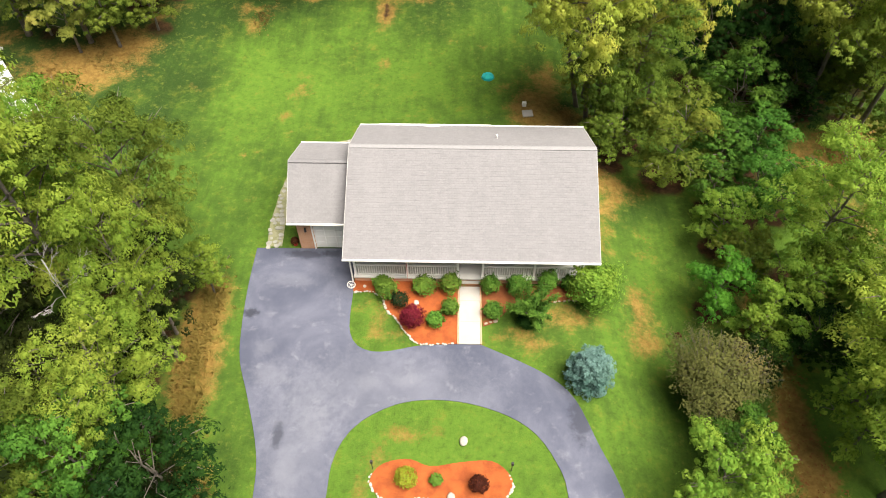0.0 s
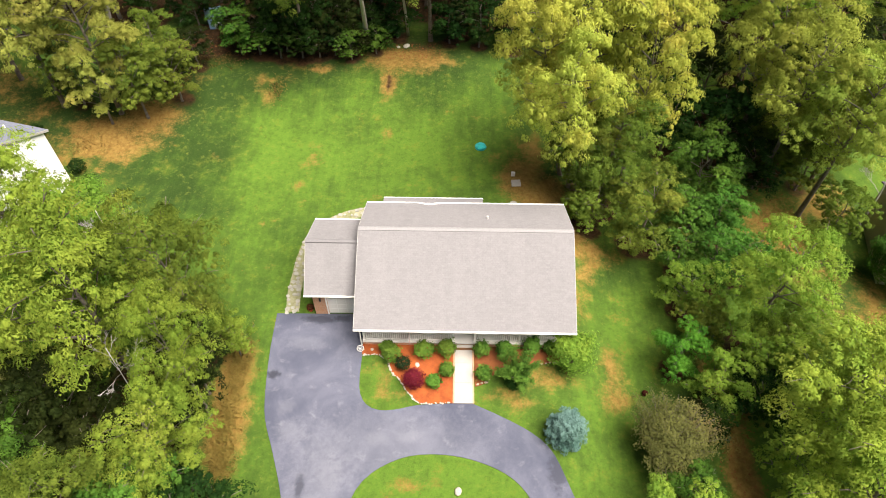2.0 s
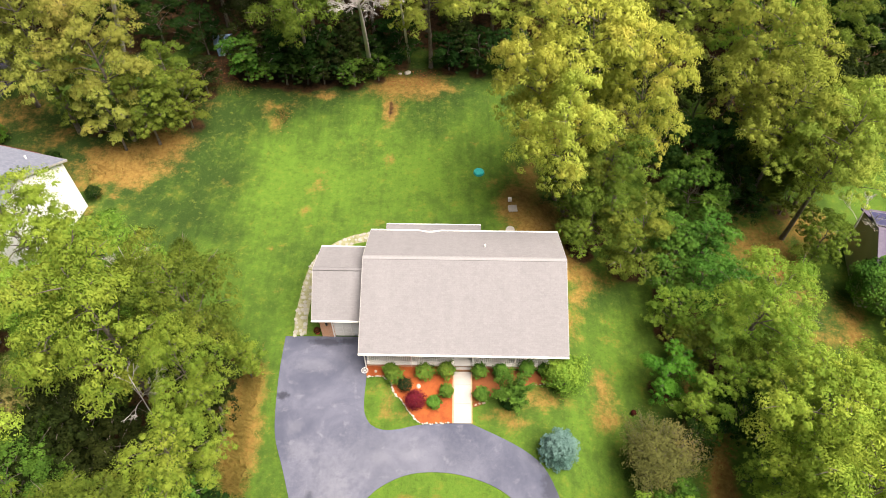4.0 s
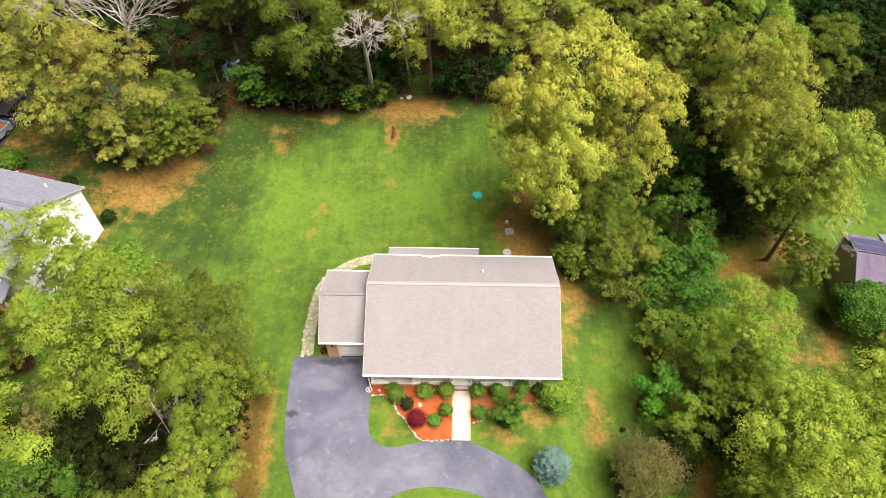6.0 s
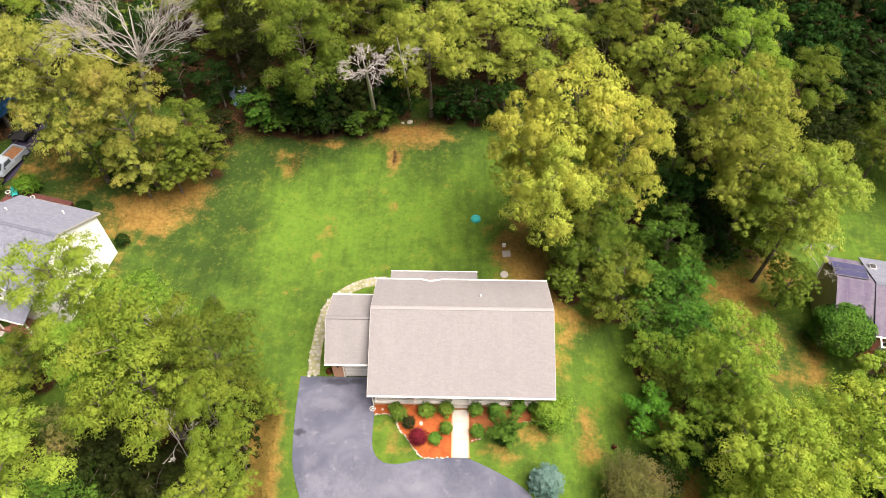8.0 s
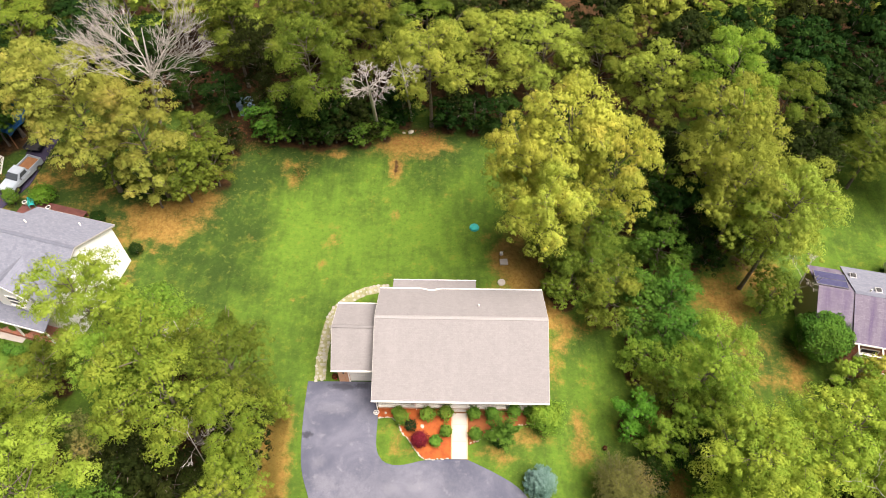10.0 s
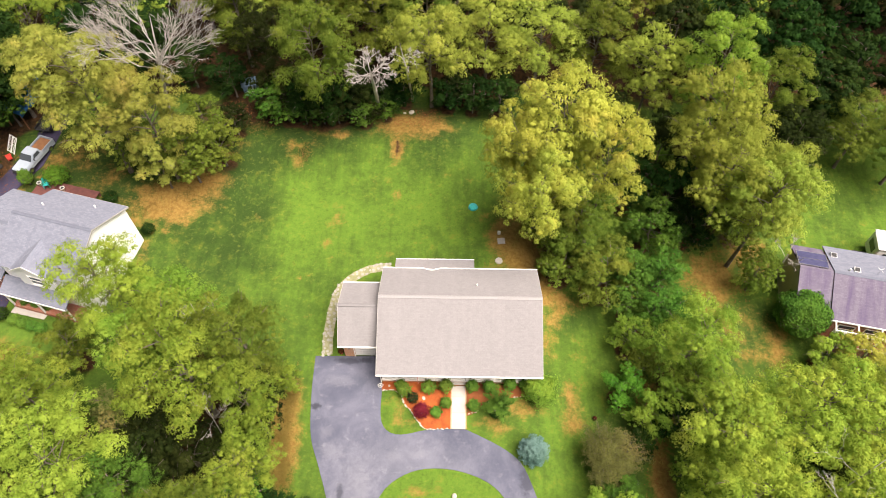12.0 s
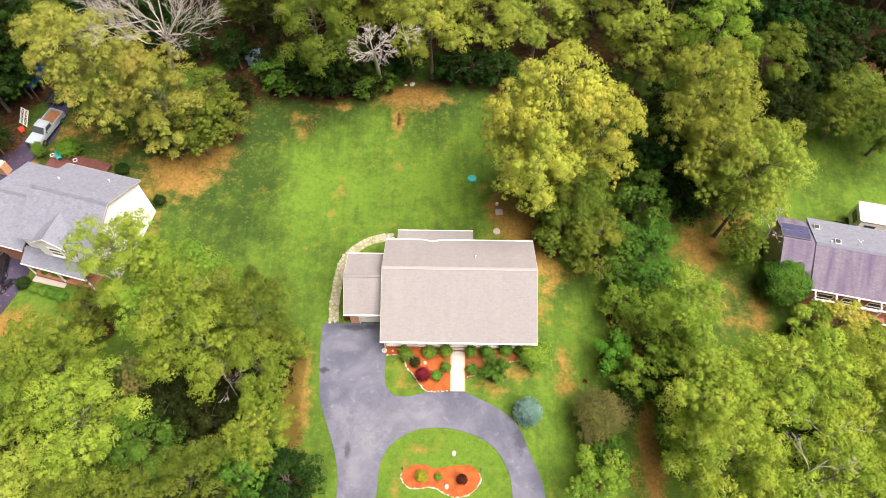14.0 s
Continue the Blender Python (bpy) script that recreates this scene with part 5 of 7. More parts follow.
def make_shrub(x, y, radius, height, leaves, label, seed, shape="round", size=0.085, count=1500, category="shrub", group=""):
    """A garden shrub: short stems and a close crown of small leaves."""
    r = np.random.RandomState(seed)
    d = r.normal(size=(count, 3))
    d /= np.linalg.norm(d, axis=1, keepdims=True)
    d[:, 2] = np.where(d[:, 2] < -0.5, -d[:, 2], d[:, 2])
    lump = np.array([noise.noise(Vector(p) * 2.3 + Vector((seed * 1.7, 0, 0))) for p in d])
    reach = (0.86 + 0.30 * lump) * r.uniform(0.72, 1.04, count)
    p = d * reach[:, None]
    if shape == "cone":
        up = r.uniform(0, 1, count) ** 1.35
        ring = (1 - up) ** 0.8 * (0.75 + 0.45 * lump) + 0.03
        turn = r.uniform(0, 2 * math.pi, count)
        branch = 0.82 + 0.22 * np.sin(turn * 9 + 40 * up) * (1 - up)
        p = np.stack([np.cos(turn) * ring * branch * r.uniform(0.6, 1.05, count), np.sin(turn) * ring * branch * r.uniform(0.6, 1.05, count), up * 2 - 1], 1)
        d = np.stack([np.cos(turn), np.sin(turn), np.full(count, 0.6)], 1)
    elif shape == "spruce":
        # whorls of upswept boughs, each a pad of needles
        tier = r.randint(0, 9, count)
        up = (tier + 0.25) / 9.0
        arms = 13 - tier // 2
        arm = r.randint(0, 13, count) % arms
        turn = arm * 2 * math.pi / arms + tier * 0.9 + 0.25 * np.sin(arm * 5.1 + tier)
        u = r.uniform(0, 1, count) ** 0.55
        long = np.sqrt(np.maximum(0.04, 1 - ((up - 0.30) / 0.72) ** 2)) * (0.86 + 0.16 * np.sin(arm * 3.7 + tier * 1.9))
        wide = 0.22 * long * np.sin(np.pi * np.clip(u * 0.85 + 0.1, 0, 1)) * r.normal(size=count)
        way = np.stack([np.cos(turn), np.sin(turn)], 1)
        flat = way * (u * long)[:, None] + np.stack([-way[:, 1], way[:, 0]], 1) * wide[:, None]
        p = np.stack([flat[:, 0], flat[:, 1], up * 2 - 1 + 0.10 * u - 0.12 * u * u + 0.05 * r.normal(size=count)], 1)
        d = np.stack([way[:, 0] * 0.4, way[:, 1] * 0.4, np.full(count, 0.9)], 1)
    elif shape == "dome":
        p = d * ((0.92 + 0.20 * lump) * r.uniform(0.82, 1.03, count))[:, None]
    elif shape == "sprays":
        # upright arching shoots from one foot
        shoot = r.randint(0, 26, count)
        turn = shoot * 2.39996
        lean = 0.25 + 0.75 * np.sqrt((shoot + 0.5) / 26)
        u = r.uniform(0.1, 1, count) ** 0.7
        out = lean * (0.25 * u + 0.75 * u * u)
        tall = u * (1.15 - 0.5 * lean * lean) * (0.85 + 0.25 * np.sin(shoot * 7.3))
        p = np.stack([np.cos(turn) * out, np.sin(turn) * out, tall * 2 - 1], 1) + r.normal(size=(count, 3)) * 0.06
        d = np.stack([np.cos(turn), np.sin(turn), np.full(count, 0.7)], 1) + 0.4 * r.normal(size=(count, 3))
    elif shape == "loose":
        p = d * (reach * (1 + 0.35 * np.abs(lump)))[:, None] * np.where(r.uniform(0, 1, count) > 0.8, 1.12, 0.95)[:, None]
    centres = np.stack([p[:, 0] * radius, p[:, 1] * radius, height * 0.5 * (1 + p[:, 2])], 1)
    ob = tagged(new("shrub" if category == "shrub" else category.replace(" ", "_")), label, category, group)
    ob.matrix_basis = pose(x, y, ground_z(x, y) + 0.03)
    put("foliage", leaf_mesh(centres, d + r.normal(size=(count, 3)) * 0.5 + np.array([0, 0, 0.3]), size, size * 0.62, seed), LEAF[leaves], ob)
    pieces = [tube([(0, 0, -0.15), (0, 0, height * 0.3), (0.02, 0, height * (0.9 if shape == "cone" else 0.5))], [0.05 * height + 0.01, 0.035 * height, 0.01], 6)]
    for k in range(6):
        t = k * 1.05
        pieces.append(tube([(0, 0, 0.02), (math.cos(t) * radius * 0.35, math.sin(t) * radius * 0.35, height * 0.4), (math.cos(t) * radius * 0.6, math.sin(t) * radius * 0.6, height * 0.62)], [0.02 * height + 0.005, 0.014 * height, 0.004], 5))
    v, f = join_pieces(pieces)
    put("stems", data_of(v, f, "stems", True), BARK, ob)
    return ob


HEDGE = "rounded leafy evergreen shrub in the mulch bed"
for k, (x, y, r, h) in enumerate([(-4.85, 22.6, 0.62, 1.1), (-5.15, 23.1, 0.45, 0.9), (-2.75, 22.95, 0.58, 1.0), (-1.25, 23.05, 0.58, 1.15), (-1.2, 21.55, 0.46, 0.8), (-2.05, 20.75, 0.44, 0.75),
                                  (1.05, 23.05, 0.50, 1.1), (2.5, 22.95, 0.52, 1.3), (4.3, 23.2, 0.52, 1.4), (1.15, 21.35, 0.50, 0.85), (5.5, 23.3, 0.40, 0.9)]):
    make_shrub(x, y, 1.14 * r, 1.1 * h, "box", HEDGE, 60 + k, "loose", 0.12, 1700, group="foundation shrubs")
make_shrub(-4.05, 21.95, 0.58, 1.0, "black", "very dark clipped round shrub in orange mulch", 80)
make_shrub(-3.3, 20.75, 0.78, 1.3, "maroon", "maroon-leaved dwarf maple in orange mulch", 81, "round", 0.10, 2600)
make_shrub(3.2, 21.15, 1.5, 2.9, "box", "tall loose green shrub beside the porch bed", 82, "sprays", 0.12, 9500)
make_shrub(3.1, 20.9, 0.7, 0.6, "dark", "low spreading green shrub at the foot of a taller one", 83, "loose", 0.12, 1500)
make_shrub(6.75, 22.55, 1.42, 2.9, "mid", "large loose light green shrub at the house corner", 84, "loose", 0.14, 7000)
make_shrub(6.0, 17.45, 1.36, 2.5, "spruce", "silvery blue spruce standing on the lawn", 85, "spruce", 0.10, 15000, "spruce tree")
make_shrub(-3.1, 11.95, 0.62, 0.75, "golden", "golden-green clipped round shrub in the island bed", 86)
make_shrub(-1.7, 11.9, 0.36, 0.5, "box", "small green round shrub in the island bed", 87, count=900)
make_shrub(0.3, 11.7, 0.52, 0.75, "plum", "dark plum-leaved shrub in the island bed", 88)
make_shrub(31.5, 30.7, 2.5, 5.2, "holly", "large dense rounded evergreen beside the neighbouring house", 89, "dome", 0.17, 15000, "evergreen tree")
make_shrub(-42.2, 45.0, 1.4, 1.9, "vivid", "bright green shrub behind the neighbouring house", 90, "loose", 0.2, 1800)
make_shrub(-45.2, 44.6, 0.8, 2.2, "box", "upright dark green shrub by the side drive", 91, "round", 0.15, 1500)
make_shrub(-31.2, 38.9, 0.75, 1.3, "dark", "dark green round shrub at the white house corner", 92, "round", 0.12, 1300)
make_shrub(-36.0, 42.6, 0.9, 1.3, "dark", "dark green shrub beside the wooden deck", 93, "round", 0.15, 1200)
make_shrub(-42.6, 29.4, 0.85, 1.2, "dark", "dark clipped ball shrub beside the paved drive", 94, "round", 0.12, 1400)
for k in range(4):
    make_shrub(-41.4 + 0.95 * k, 29.0 - 0.3 * k, 0.7, 0.8, "box", "low clipped hedge plant along the front path", 95 + k, "round", 0.12, 900, group="front hedge")
for k in range(3):
    make_shrub(-40.9 + 1.1 * k, 30.9 - 0.25 * k, 0.6, 0.9, "box", "low clipped hedge plant under the porch roof", 105 + k, "round", 0.12, 900, group="front hedge")


def make_twiggy_shrub(x, y, radius, height, twigs=230, leaves=80):
    """A broad thinning shrub: fine arching twigs out of one foot, with small browning leaves along their outer half."""
    r = random.Random(12)
    nr = np.random.RandomState(12)
    ob = tagged(new("shrub"), "broad browning shrub with fine bare twigs among its leaves", "shrub")
    ob.matrix_basis = pose(x, y, ground_z(x, y) + 0.03)
    pieces, centres, ways = [], [], []
    for k in range(twigs):
        t, lean = 2.39996 * k + r.uniform(-0.2, 0.2), math.sqrt((k + 0.5) / twigs)
        reach = radius * lean * r.uniform(0.86, 1.10) * (1 + 0.16 * math.sin(3 * t + 1))
        tip = Vector((math.cos(t) * reach, math.sin(t) * reach, height * (0.34 + 0.66 * math.sqrt(max(0.0, 1 - 0.86 * lean * lean))) * r.uniform(0.86, 1.04)))
        low = Vector((tip.x * 0.15, tip.y * 0.15, height * 0.10))
        mid = low.lerp(tip, 0.55) + Vector((r.uniform(-0.2, 0.2), r.uniform(-0.2, 0.2), 0.16 * height * lean))
        pieces.append(tube([low, mid, tip], [0.020, 0.013, 0.005], 4))
        bare = r.random() < 0.14
        for u in nr.uniform(0.35, 1.0, leaves // (6 if bare else 1)):
            q = low * (1 - u) ** 2 + 2 * mid * u * (1 - u) + tip * u * u
            centres.append(np.array(q) + nr.normal(size=3) * (0.17 + 0.12 * (1 - u)))
            ways.append((q.x / radius, q.y / radius, 0.9))
    centres, ways = np.array(centres), np.array(ways)
    put("foliage", leaf_mesh(centres, ways + 0.5 * nr.normal(size=ways.shape), 0.155, 0.085, 12, full=ways), LEAF["brown"], ob)
    v, f = join_pieces(pieces)
    put("brushwood", data_of(v, f, "brushwood", True), BARK, ob, "bare grey-brown twigs")


make_twiggy_shrub(12.2, 17.0, 2.75, 5.2)


def make_tall_grass(label, spots, tufts, height, seed):
    """Uncut dry grass: tufts of thin leaning blades, thickest in the middle of each spot."""
    r = np.random.RandomState(seed)
    centres, normals, along = [], [], []
    for x, y, rx, ry in spots:
        for _ in range(tufts):
            px, py = x + rx * r.normal() * 0.55, y + ry * r.normal() * 0.55
            tall = height * r.uniform(0.4, 1.1)
            n = 7
            d = r.normal(size=(n, 2)) * 0.55
            up = np.column_stack([d, np.ones(n)])
            up /= np.linalg.norm(up, axis=1, keepdims=True)
            base = np.array([px, py, ground_z(px, py) - 0.03])
            centres.append(base + up * tall * 0.5)
            along.append(up * tall)
            normals.append(np.column_stack([-up[:, 2], 0.3 * r.normal(size=n), np.abs(d[:, 0]) + 0.4]))
    c, n, w = (np.concatenate(q) for q in (centres, normals, along))
    n -= w * (np.sum(n * w, 1) / np.sum(w * w, 1))[:, None]
    side = np.cross(n, w)
    side /= np.maximum(np.linalg.norm(side, axis=1, keepdims=True), 1e-6)
    wide = r.uniform(0.012, 0.03, len(c))[:, None]
    verts = np.stack([c - 0.5 * w - side * wide, c - 0.5 * w + side * wide, c + 0.5 * w], 1).reshape(-1, 3)
    flip = np.cross(side, w)[:, 2] < 0
    me = data_of(verts.tolist(), [(3 * k, 3 * k + 2, 3 * k + 1) if flip[k] else (3 * k, 3 * k + 1, 3 * k + 2) for k in range(len(c))], "blades", True)
    lit = np.repeat(np.column_stack([0.4 * r.normal(size=(len(c), 2)), np.ones(len(c))]), 3, 0)
    me.normals_split_custom_set_from_vertices((lit / np.linalg.norm(lit, axis=1, keepdims=True)).tolist())
    tagged(put("tall_grass", me, LEAF["straw"]), label, "grass", kind="stuff")


def make_fallen_leaves(label, spots, count, seed, lift=0.05):
    """Single dry leaves strewn on the ground."""
    r = np.random.RandomState(seed)
    pts = []
    for x, y, rx, ry in spots:
        for _ in range(count):
            px, py = x + rx * r.uniform(-1, 1), y + ry * r.uniform(-1, 1)
            pts.append((px, py, ground_z(px, py) + lift))
    pts = np.array(pts)
    up = np.tile((0.0, 0.0, 1.0), (len(pts), 1)) + 0.25 * r.normal(size=(len(pts), 3))
    tagged(put("fallen_leaves", leaf_mesh(pts, up, 0.13, 0.10, seed), LEAF["fallen"]), label, "leaves", kind="stuff")


make_tall_grass("dry uncut grass along the western wood edge", [(-14.7, 21.2, 0.7, 2.4), (-14.7, 18.4, 0.8, 2.2), (-14.4, 15.6, 0.7, 1.8), (-13.0, 10.4, 0.8, 1.6)], 420, 0.5, 5)
make_tall_grass("dry uncut grass and brush on bare earth between the trees", [(16.4, 18.6, 0.8, 1.6), (15.2, 12.2, 0.8, 1.6), (17.4, 9.6, 1.0, 2.0)], 130, 0.4, 6)
make_tall_grass("thin dry grass on the bare ground by the woods", [(-27.5, 44.0, 2.6, 1.6), (-31.8, 42.0, 1.8, 1.4), (6.6, 37.4, 1.6, 2.0), (7.6, 34.0, 1.4, 1.8), (-22.4, 52.6, 2.2, 0.9), (-17.0, 49.4, 0.7, 1.4)], 200, 0.22, 7)
make_fallen_leaves("orange leaves strewn on the dark drive", [(-45.0, 30.0, 2.2, 2.6), (-45.6, 26.5, 1.8, 2.2)], 90, 8, 0.075)
make_fallen_leaves("brown leaves strewn on bare ground at the wood edge", [(25.0, 36.6, 3.4, 3.6), (16.8, 14.0, 1.6, 5.0), (-23.6, 55.0, 3.4, 1.6), (-5.0, 54.6, 2.6, 1.2), (-48.6, 46.0, 2.0, 2.6)], 260, 9)


# ---- the white house to the west ----
def place(x, y, turn, z=None):
    return pose(x, y, ground_z(x, y) if z is None else z, 0, 0, turn)


def make_west_house():
    """Origin at the north-east corner; local -x runs along the back, local -y to the front."""
    h = tagged(new("house"), "two-storey white-sided house with blue-grey shingle roofs", "house")
    h.matrix_basis = pose(-31.3, 38.2, 0.45, 0, 0, -14.4)
    L, e, r = 8.1, 5.2, 7.4
    back, mid, front = 0.05, -4.45, -8.85
    roof_part("roof_slope", ((-0.05, back, e), (-L, back, e), (-0.05, mid, r), (-L, mid, r)), SHINGLE_GREY, h, "blue-grey shingle roof slope")
    roof_part("roof_slope", ((-L, front, e), (-0.05, front, e), (-L, mid, r), (-0.05, mid, r)), SHINGLE_GREY, h, "blue-grey shingle roof slope")
    ridge_caps(h, (-L, mid, r), (-0.05, mid, r), SHINGLE_GREY)
    for x in (-0.45, -L):
        pts = [(x, front + 0.3, -0.8), (x, front + 0.3, e), (x, mid, r - 0.15), (x, back - 0.3, e), (x, back - 0.3, -0.8)]
        part("wall", prism_bm(pts, (0.18, 0, 0)), WHITE_SIDING, h, "white gable wall")
    part("wall", box_bm(-L + 0.18, -0.45, back - 0.48, back - 0.3, -0.8, e), WHITE_SIDING, h, "white back wall")
    part("wall", box_bm(-L + 0.18, -0.45, front + 0.3, front + 0.48, -0.8, e), WHITE_SIDING, h, "white front wall")
    for ya in (back, front):
        pts = [(-0.05, ya, e - 0.18), (-0.05, ya, e + 0.012), (-0.05, mid, r + 0.012), (-0.05, mid, r - 0.18)]
        part("rake_board", prism_bm(pts, (0.03, 0, 0)), TRIM, h, "weathered white rake board")
    part("gutter", box_bm(-L, -0.05, back, back + 0.06, e - 0.12, e - 0.03, 0.01), TRIM, h, "weathered gutter")
    # front cross gable
    gx, gw, gr, gf = -4.4, 2.0, 6.65, front - 0.25
    roof_part("roof_slope", ((gx - gw, gf, e + 0.05), (gx - gw, front + 0.3, e + 0.3), (gx, gf, gr), (gx, mid - 1.1, gr)), SHINGLE_GREY, h, "small cross-gable slope")
    roof_part("roof_slope", ((gx + gw, front + 0.3, e + 0.3), (gx + gw, gf, e + 0.05), (gx, mid - 1.1, gr), (gx, gf, gr)), SHINGLE_GREY, h, "small cross-gable slope")
    pts = [(gx - gw + 0.1, gf + 0.2, 2.6), (gx - gw + 0.1, gf + 0.2, e), (gx, gf + 0.2, gr - 0.15), (gx + gw - 0.1, gf + 0.2, e), (gx + gw - 0.1, gf + 0.2, 2.6)]
    part("wall", prism_bm(pts, (0, 0.15, 0)), WHITE_SIDING, h, "white gable front")
    for sx in (-1, 1):
        pts = [(gx + sx * gw, gf - 0.01, e - 0.1), (gx + sx * gw, gf - 0.01, e + 0.08), (gx, gf - 0.01, gr + 0.02), (gx, gf - 0.01, gr - 0.16)]
        part("rake_board", prism_bm(pts, (0, -0.04, 0)), WHITE, h, "white rake board")
    window_part(h, gx, gf + 0.19, 3.4, 1.4, 1.3)
    # porch roof below
    pf = -10.2
    roof_part("porch_roof", ((-8.5, pf, 2.3), (-1.6, pf, 2.3), (-8.5, front + 0.28, 3.0), (-1.6, front + 0.28, 3.0)), SHINGLE_GREY, h, "blue-grey porch roof")
    part("fascia", box_bm(-8.5, -1.6, pf - 0.08, pf - 0.02, 2.12, 2.32), WHITE, h, "white porch fascia")
    for x in (-8.3, -5.0, -1.8):
        part("porch_post", box_bm(x - 0.07, x + 0.07, pf + 0.1, pf + 0.24, -0.8, 2.25, 0.01), WHITE, h)
    part("porch_base", box_bm(-8.4, -1.7, pf + 0.1, front + 0.3, -0.8, 0.0), BRICK_RED, h, "red brick porch base")
    # garage wing
    we, wr, w0, w1, y0, y1 = 3.05, 4.9, -14.0, -L, 0.35, -9.25
    ym = (y0 + y1) / 2
    roof_part("roof_slope", ((w1, y0, we), (w0, y0, we), (w1, ym, wr), (w0, ym, wr)), SHINGLE_GREY, h, "blue-grey wing roof slope")
    roof_part("roof_slope", ((w0, y1, we), (w1 - 0.41, y1, we), (w0, ym, wr), (w1 - 0.01, ym, wr)), SHINGLE_GREY, h, "blue-grey wing roof slope")
    ridge_caps(h, (w0, ym, wr), (w1, ym, wr), SHINGLE_GREY)
    part("wall", box_bm(w0 + 0.3, w1 - 0.42, y1 + 0.3, y1 + 0.5, -0.8, we), BRICK_RED, h, "red brick wing front")
    part("wall", box_bm(w0 + 0.3, w1 - 0.01, y0 - 0.5, y0 - 0.3, -0.8, we), BRICK_RED, h, "red brick wing back")
    pts = [(w0 + 0.3, y1 + 0.5, -0.8), (w0 + 0.3, y1 + 0.5, we), (w0 + 0.3, ym, wr - 0.15), (w0 + 0.3, y0 - 0.5, we), (w0 + 0.3, y0 - 0.5, -0.8)]
    part("wall", prism_bm(pts, (-0.18, 0, 0)), BRICK_RED, h, "red brick wing gable")
    part("fascia", box_bm(w0, w1 - 0.42, y1 - 0.06, y1 - 0.01, we - 0.2, we, 0.006), WHITE, h, "white wing fascia")
    for x, y in ((-2.4, -1.2), (-6.6, -2.6)):
        z = e + (back - y) / (back - mid) * (r - e)
        v, f = tube([(x, y, z - 0.1), (x, y, z + 0.3)], [0.07, 0.07], 8)
        put("vent_pipe", data_of(v, f), WHITE, h, "short roof vent pipe")


make_west_house()
WEST_DRIVE = [(-56, 33.6), (-45.5, 32.6), (-42.8, 32.0), (-42.9, 29.6), (-44.0, 26.4), (-46, 23), (-56, 21)]
tagged(put("driveway", sheet(WEST_DRIVE, [], 0.04, 0.8), ASPHALT_DARK), "dark purple-grey asphalt drive before the white house", "driveway", kind="structure")
SIDE_DRIVE = [(-50.5, 40.5), (-47.6, 42.0), (-44.6, 47.0), (-43.6, 53.0), (-44.2, 57.0), (-46.6, 57.0), (-46.4, 50.0), (-48.4, 45.5), (-51.5, 43.0)]
# the darker asphalt puts the overhanging trees' shade into the drive's colour
tagged(put("side_drive", sheet(SIDE_DRIVE, [], 0.04, 0.7), ASPHALT_DARK), "grey asphalt side drive under the pickup, darkened for tree shade", "driveway", kind="structure")
tagged(put("path", sheet([(-42.0, 30.6), (-38.6, 29.9), (-38.8, 29.2), (-42.2, 29.9)], [], 0.06, 0.6), CONCRETE), "pale concrete front path between hedges", "path", kind="structure")


def make_deck():
    deck = tagged(new("deck"), "low dark red wooden deck behind the white house", "deck")
    deck.matrix_basis = place(-40.9, 43.0, -14.4)
    me = finish(box_bm(-3.4, 3.4, -0.065, 0.065, 0.55, 0.59), "board")
    me.materials.append(DARK_WOOD)
    for k in range(18):
        put("board", me, None, deck, m=Matrix.Translation((0, -1.2 + 0.14 * k, 0)))
    for x in (-3.3, 0.0, 3.3):
        for y in (-1.1, 1.1):
            part("leg", box_bm(x - 0.06, x + 0.06, y - 0.06, y + 0.06, -0.3, 0.55), DARK_WOOD, deck)


make_deck()


def make_garden_chair():
    c = tagged(new("garden_chair"), "turquoise plastic garden chair on the wooden deck", "chair")
    c.matrix_basis = place(-42.9, 43.9, 20) @ Matrix.Translation((0, 0, 0.59))
    part("seat", box_bm(-0.27, 0.27, -0.27, 0.27, 0.40, 0.45, 0.02), TEAL, c)
    part("backrest", prism_bm([(-0.27, 0.24, 0.45), (0.27, 0.24, 0.45), (0.23, 0.38, 0.95), (-0.23, 0.38, 0.95)], (0, 0.035, 0)), TEAL, c)
    for x in (-0.29, 0.25):
        part("armrest", box_bm(x, x + 0.05, -0.25, 0.28, 0.62, 0.66, 0.01), TEAL, c)
        for y in (-0.26, 0.22):
            part("leg", box_bm(x, x + 0.04, y, y + 0.04, 0.0, 0.62), TEAL, c)


def make_planter(x, y):
    """A pale rimmed pot with dark soil in it."""
    p = tagged(new("planter"), "round pale planter with dark soil on the deck", "planter", "deck planters")
    p.matrix_basis = place(x, y, 0) @ Matrix.Translation((0, 0, 0.59))
    bm = bmesh.new()
    bmesh.ops.create_cone(bm, cap_ends=True, segments=18, radius1=0.15, radius2=0.21, depth=0.36, matrix=pose(0, 0, 0.18))
    pot = part("pot", bm, STONE_TAN, p)
    ring = [(0.21 * math.cos(2 * math.pi * k / 18), 0.21 * math.sin(2 * math.pi * k / 18), 0.365) for k in range(19)]
    v, f = tube(ring, [0.03] * 19, 6)
    put("rim", data_of(v, f), WHITE, pot, "pale rolled rim")
    bm = bmesh.new()
    bmesh.ops.create_cone(bm, cap_ends=True, segments=18, radius1=0.17, radius2=0.17, depth=0.02, matrix=pose(0, 0, 0.375))
    part("soil", bm, BLACK, p, "dark potting soil")


make_garden_chair()
make_planter(-43.7, 44.1)
make_planter(-41.1, 43.5)


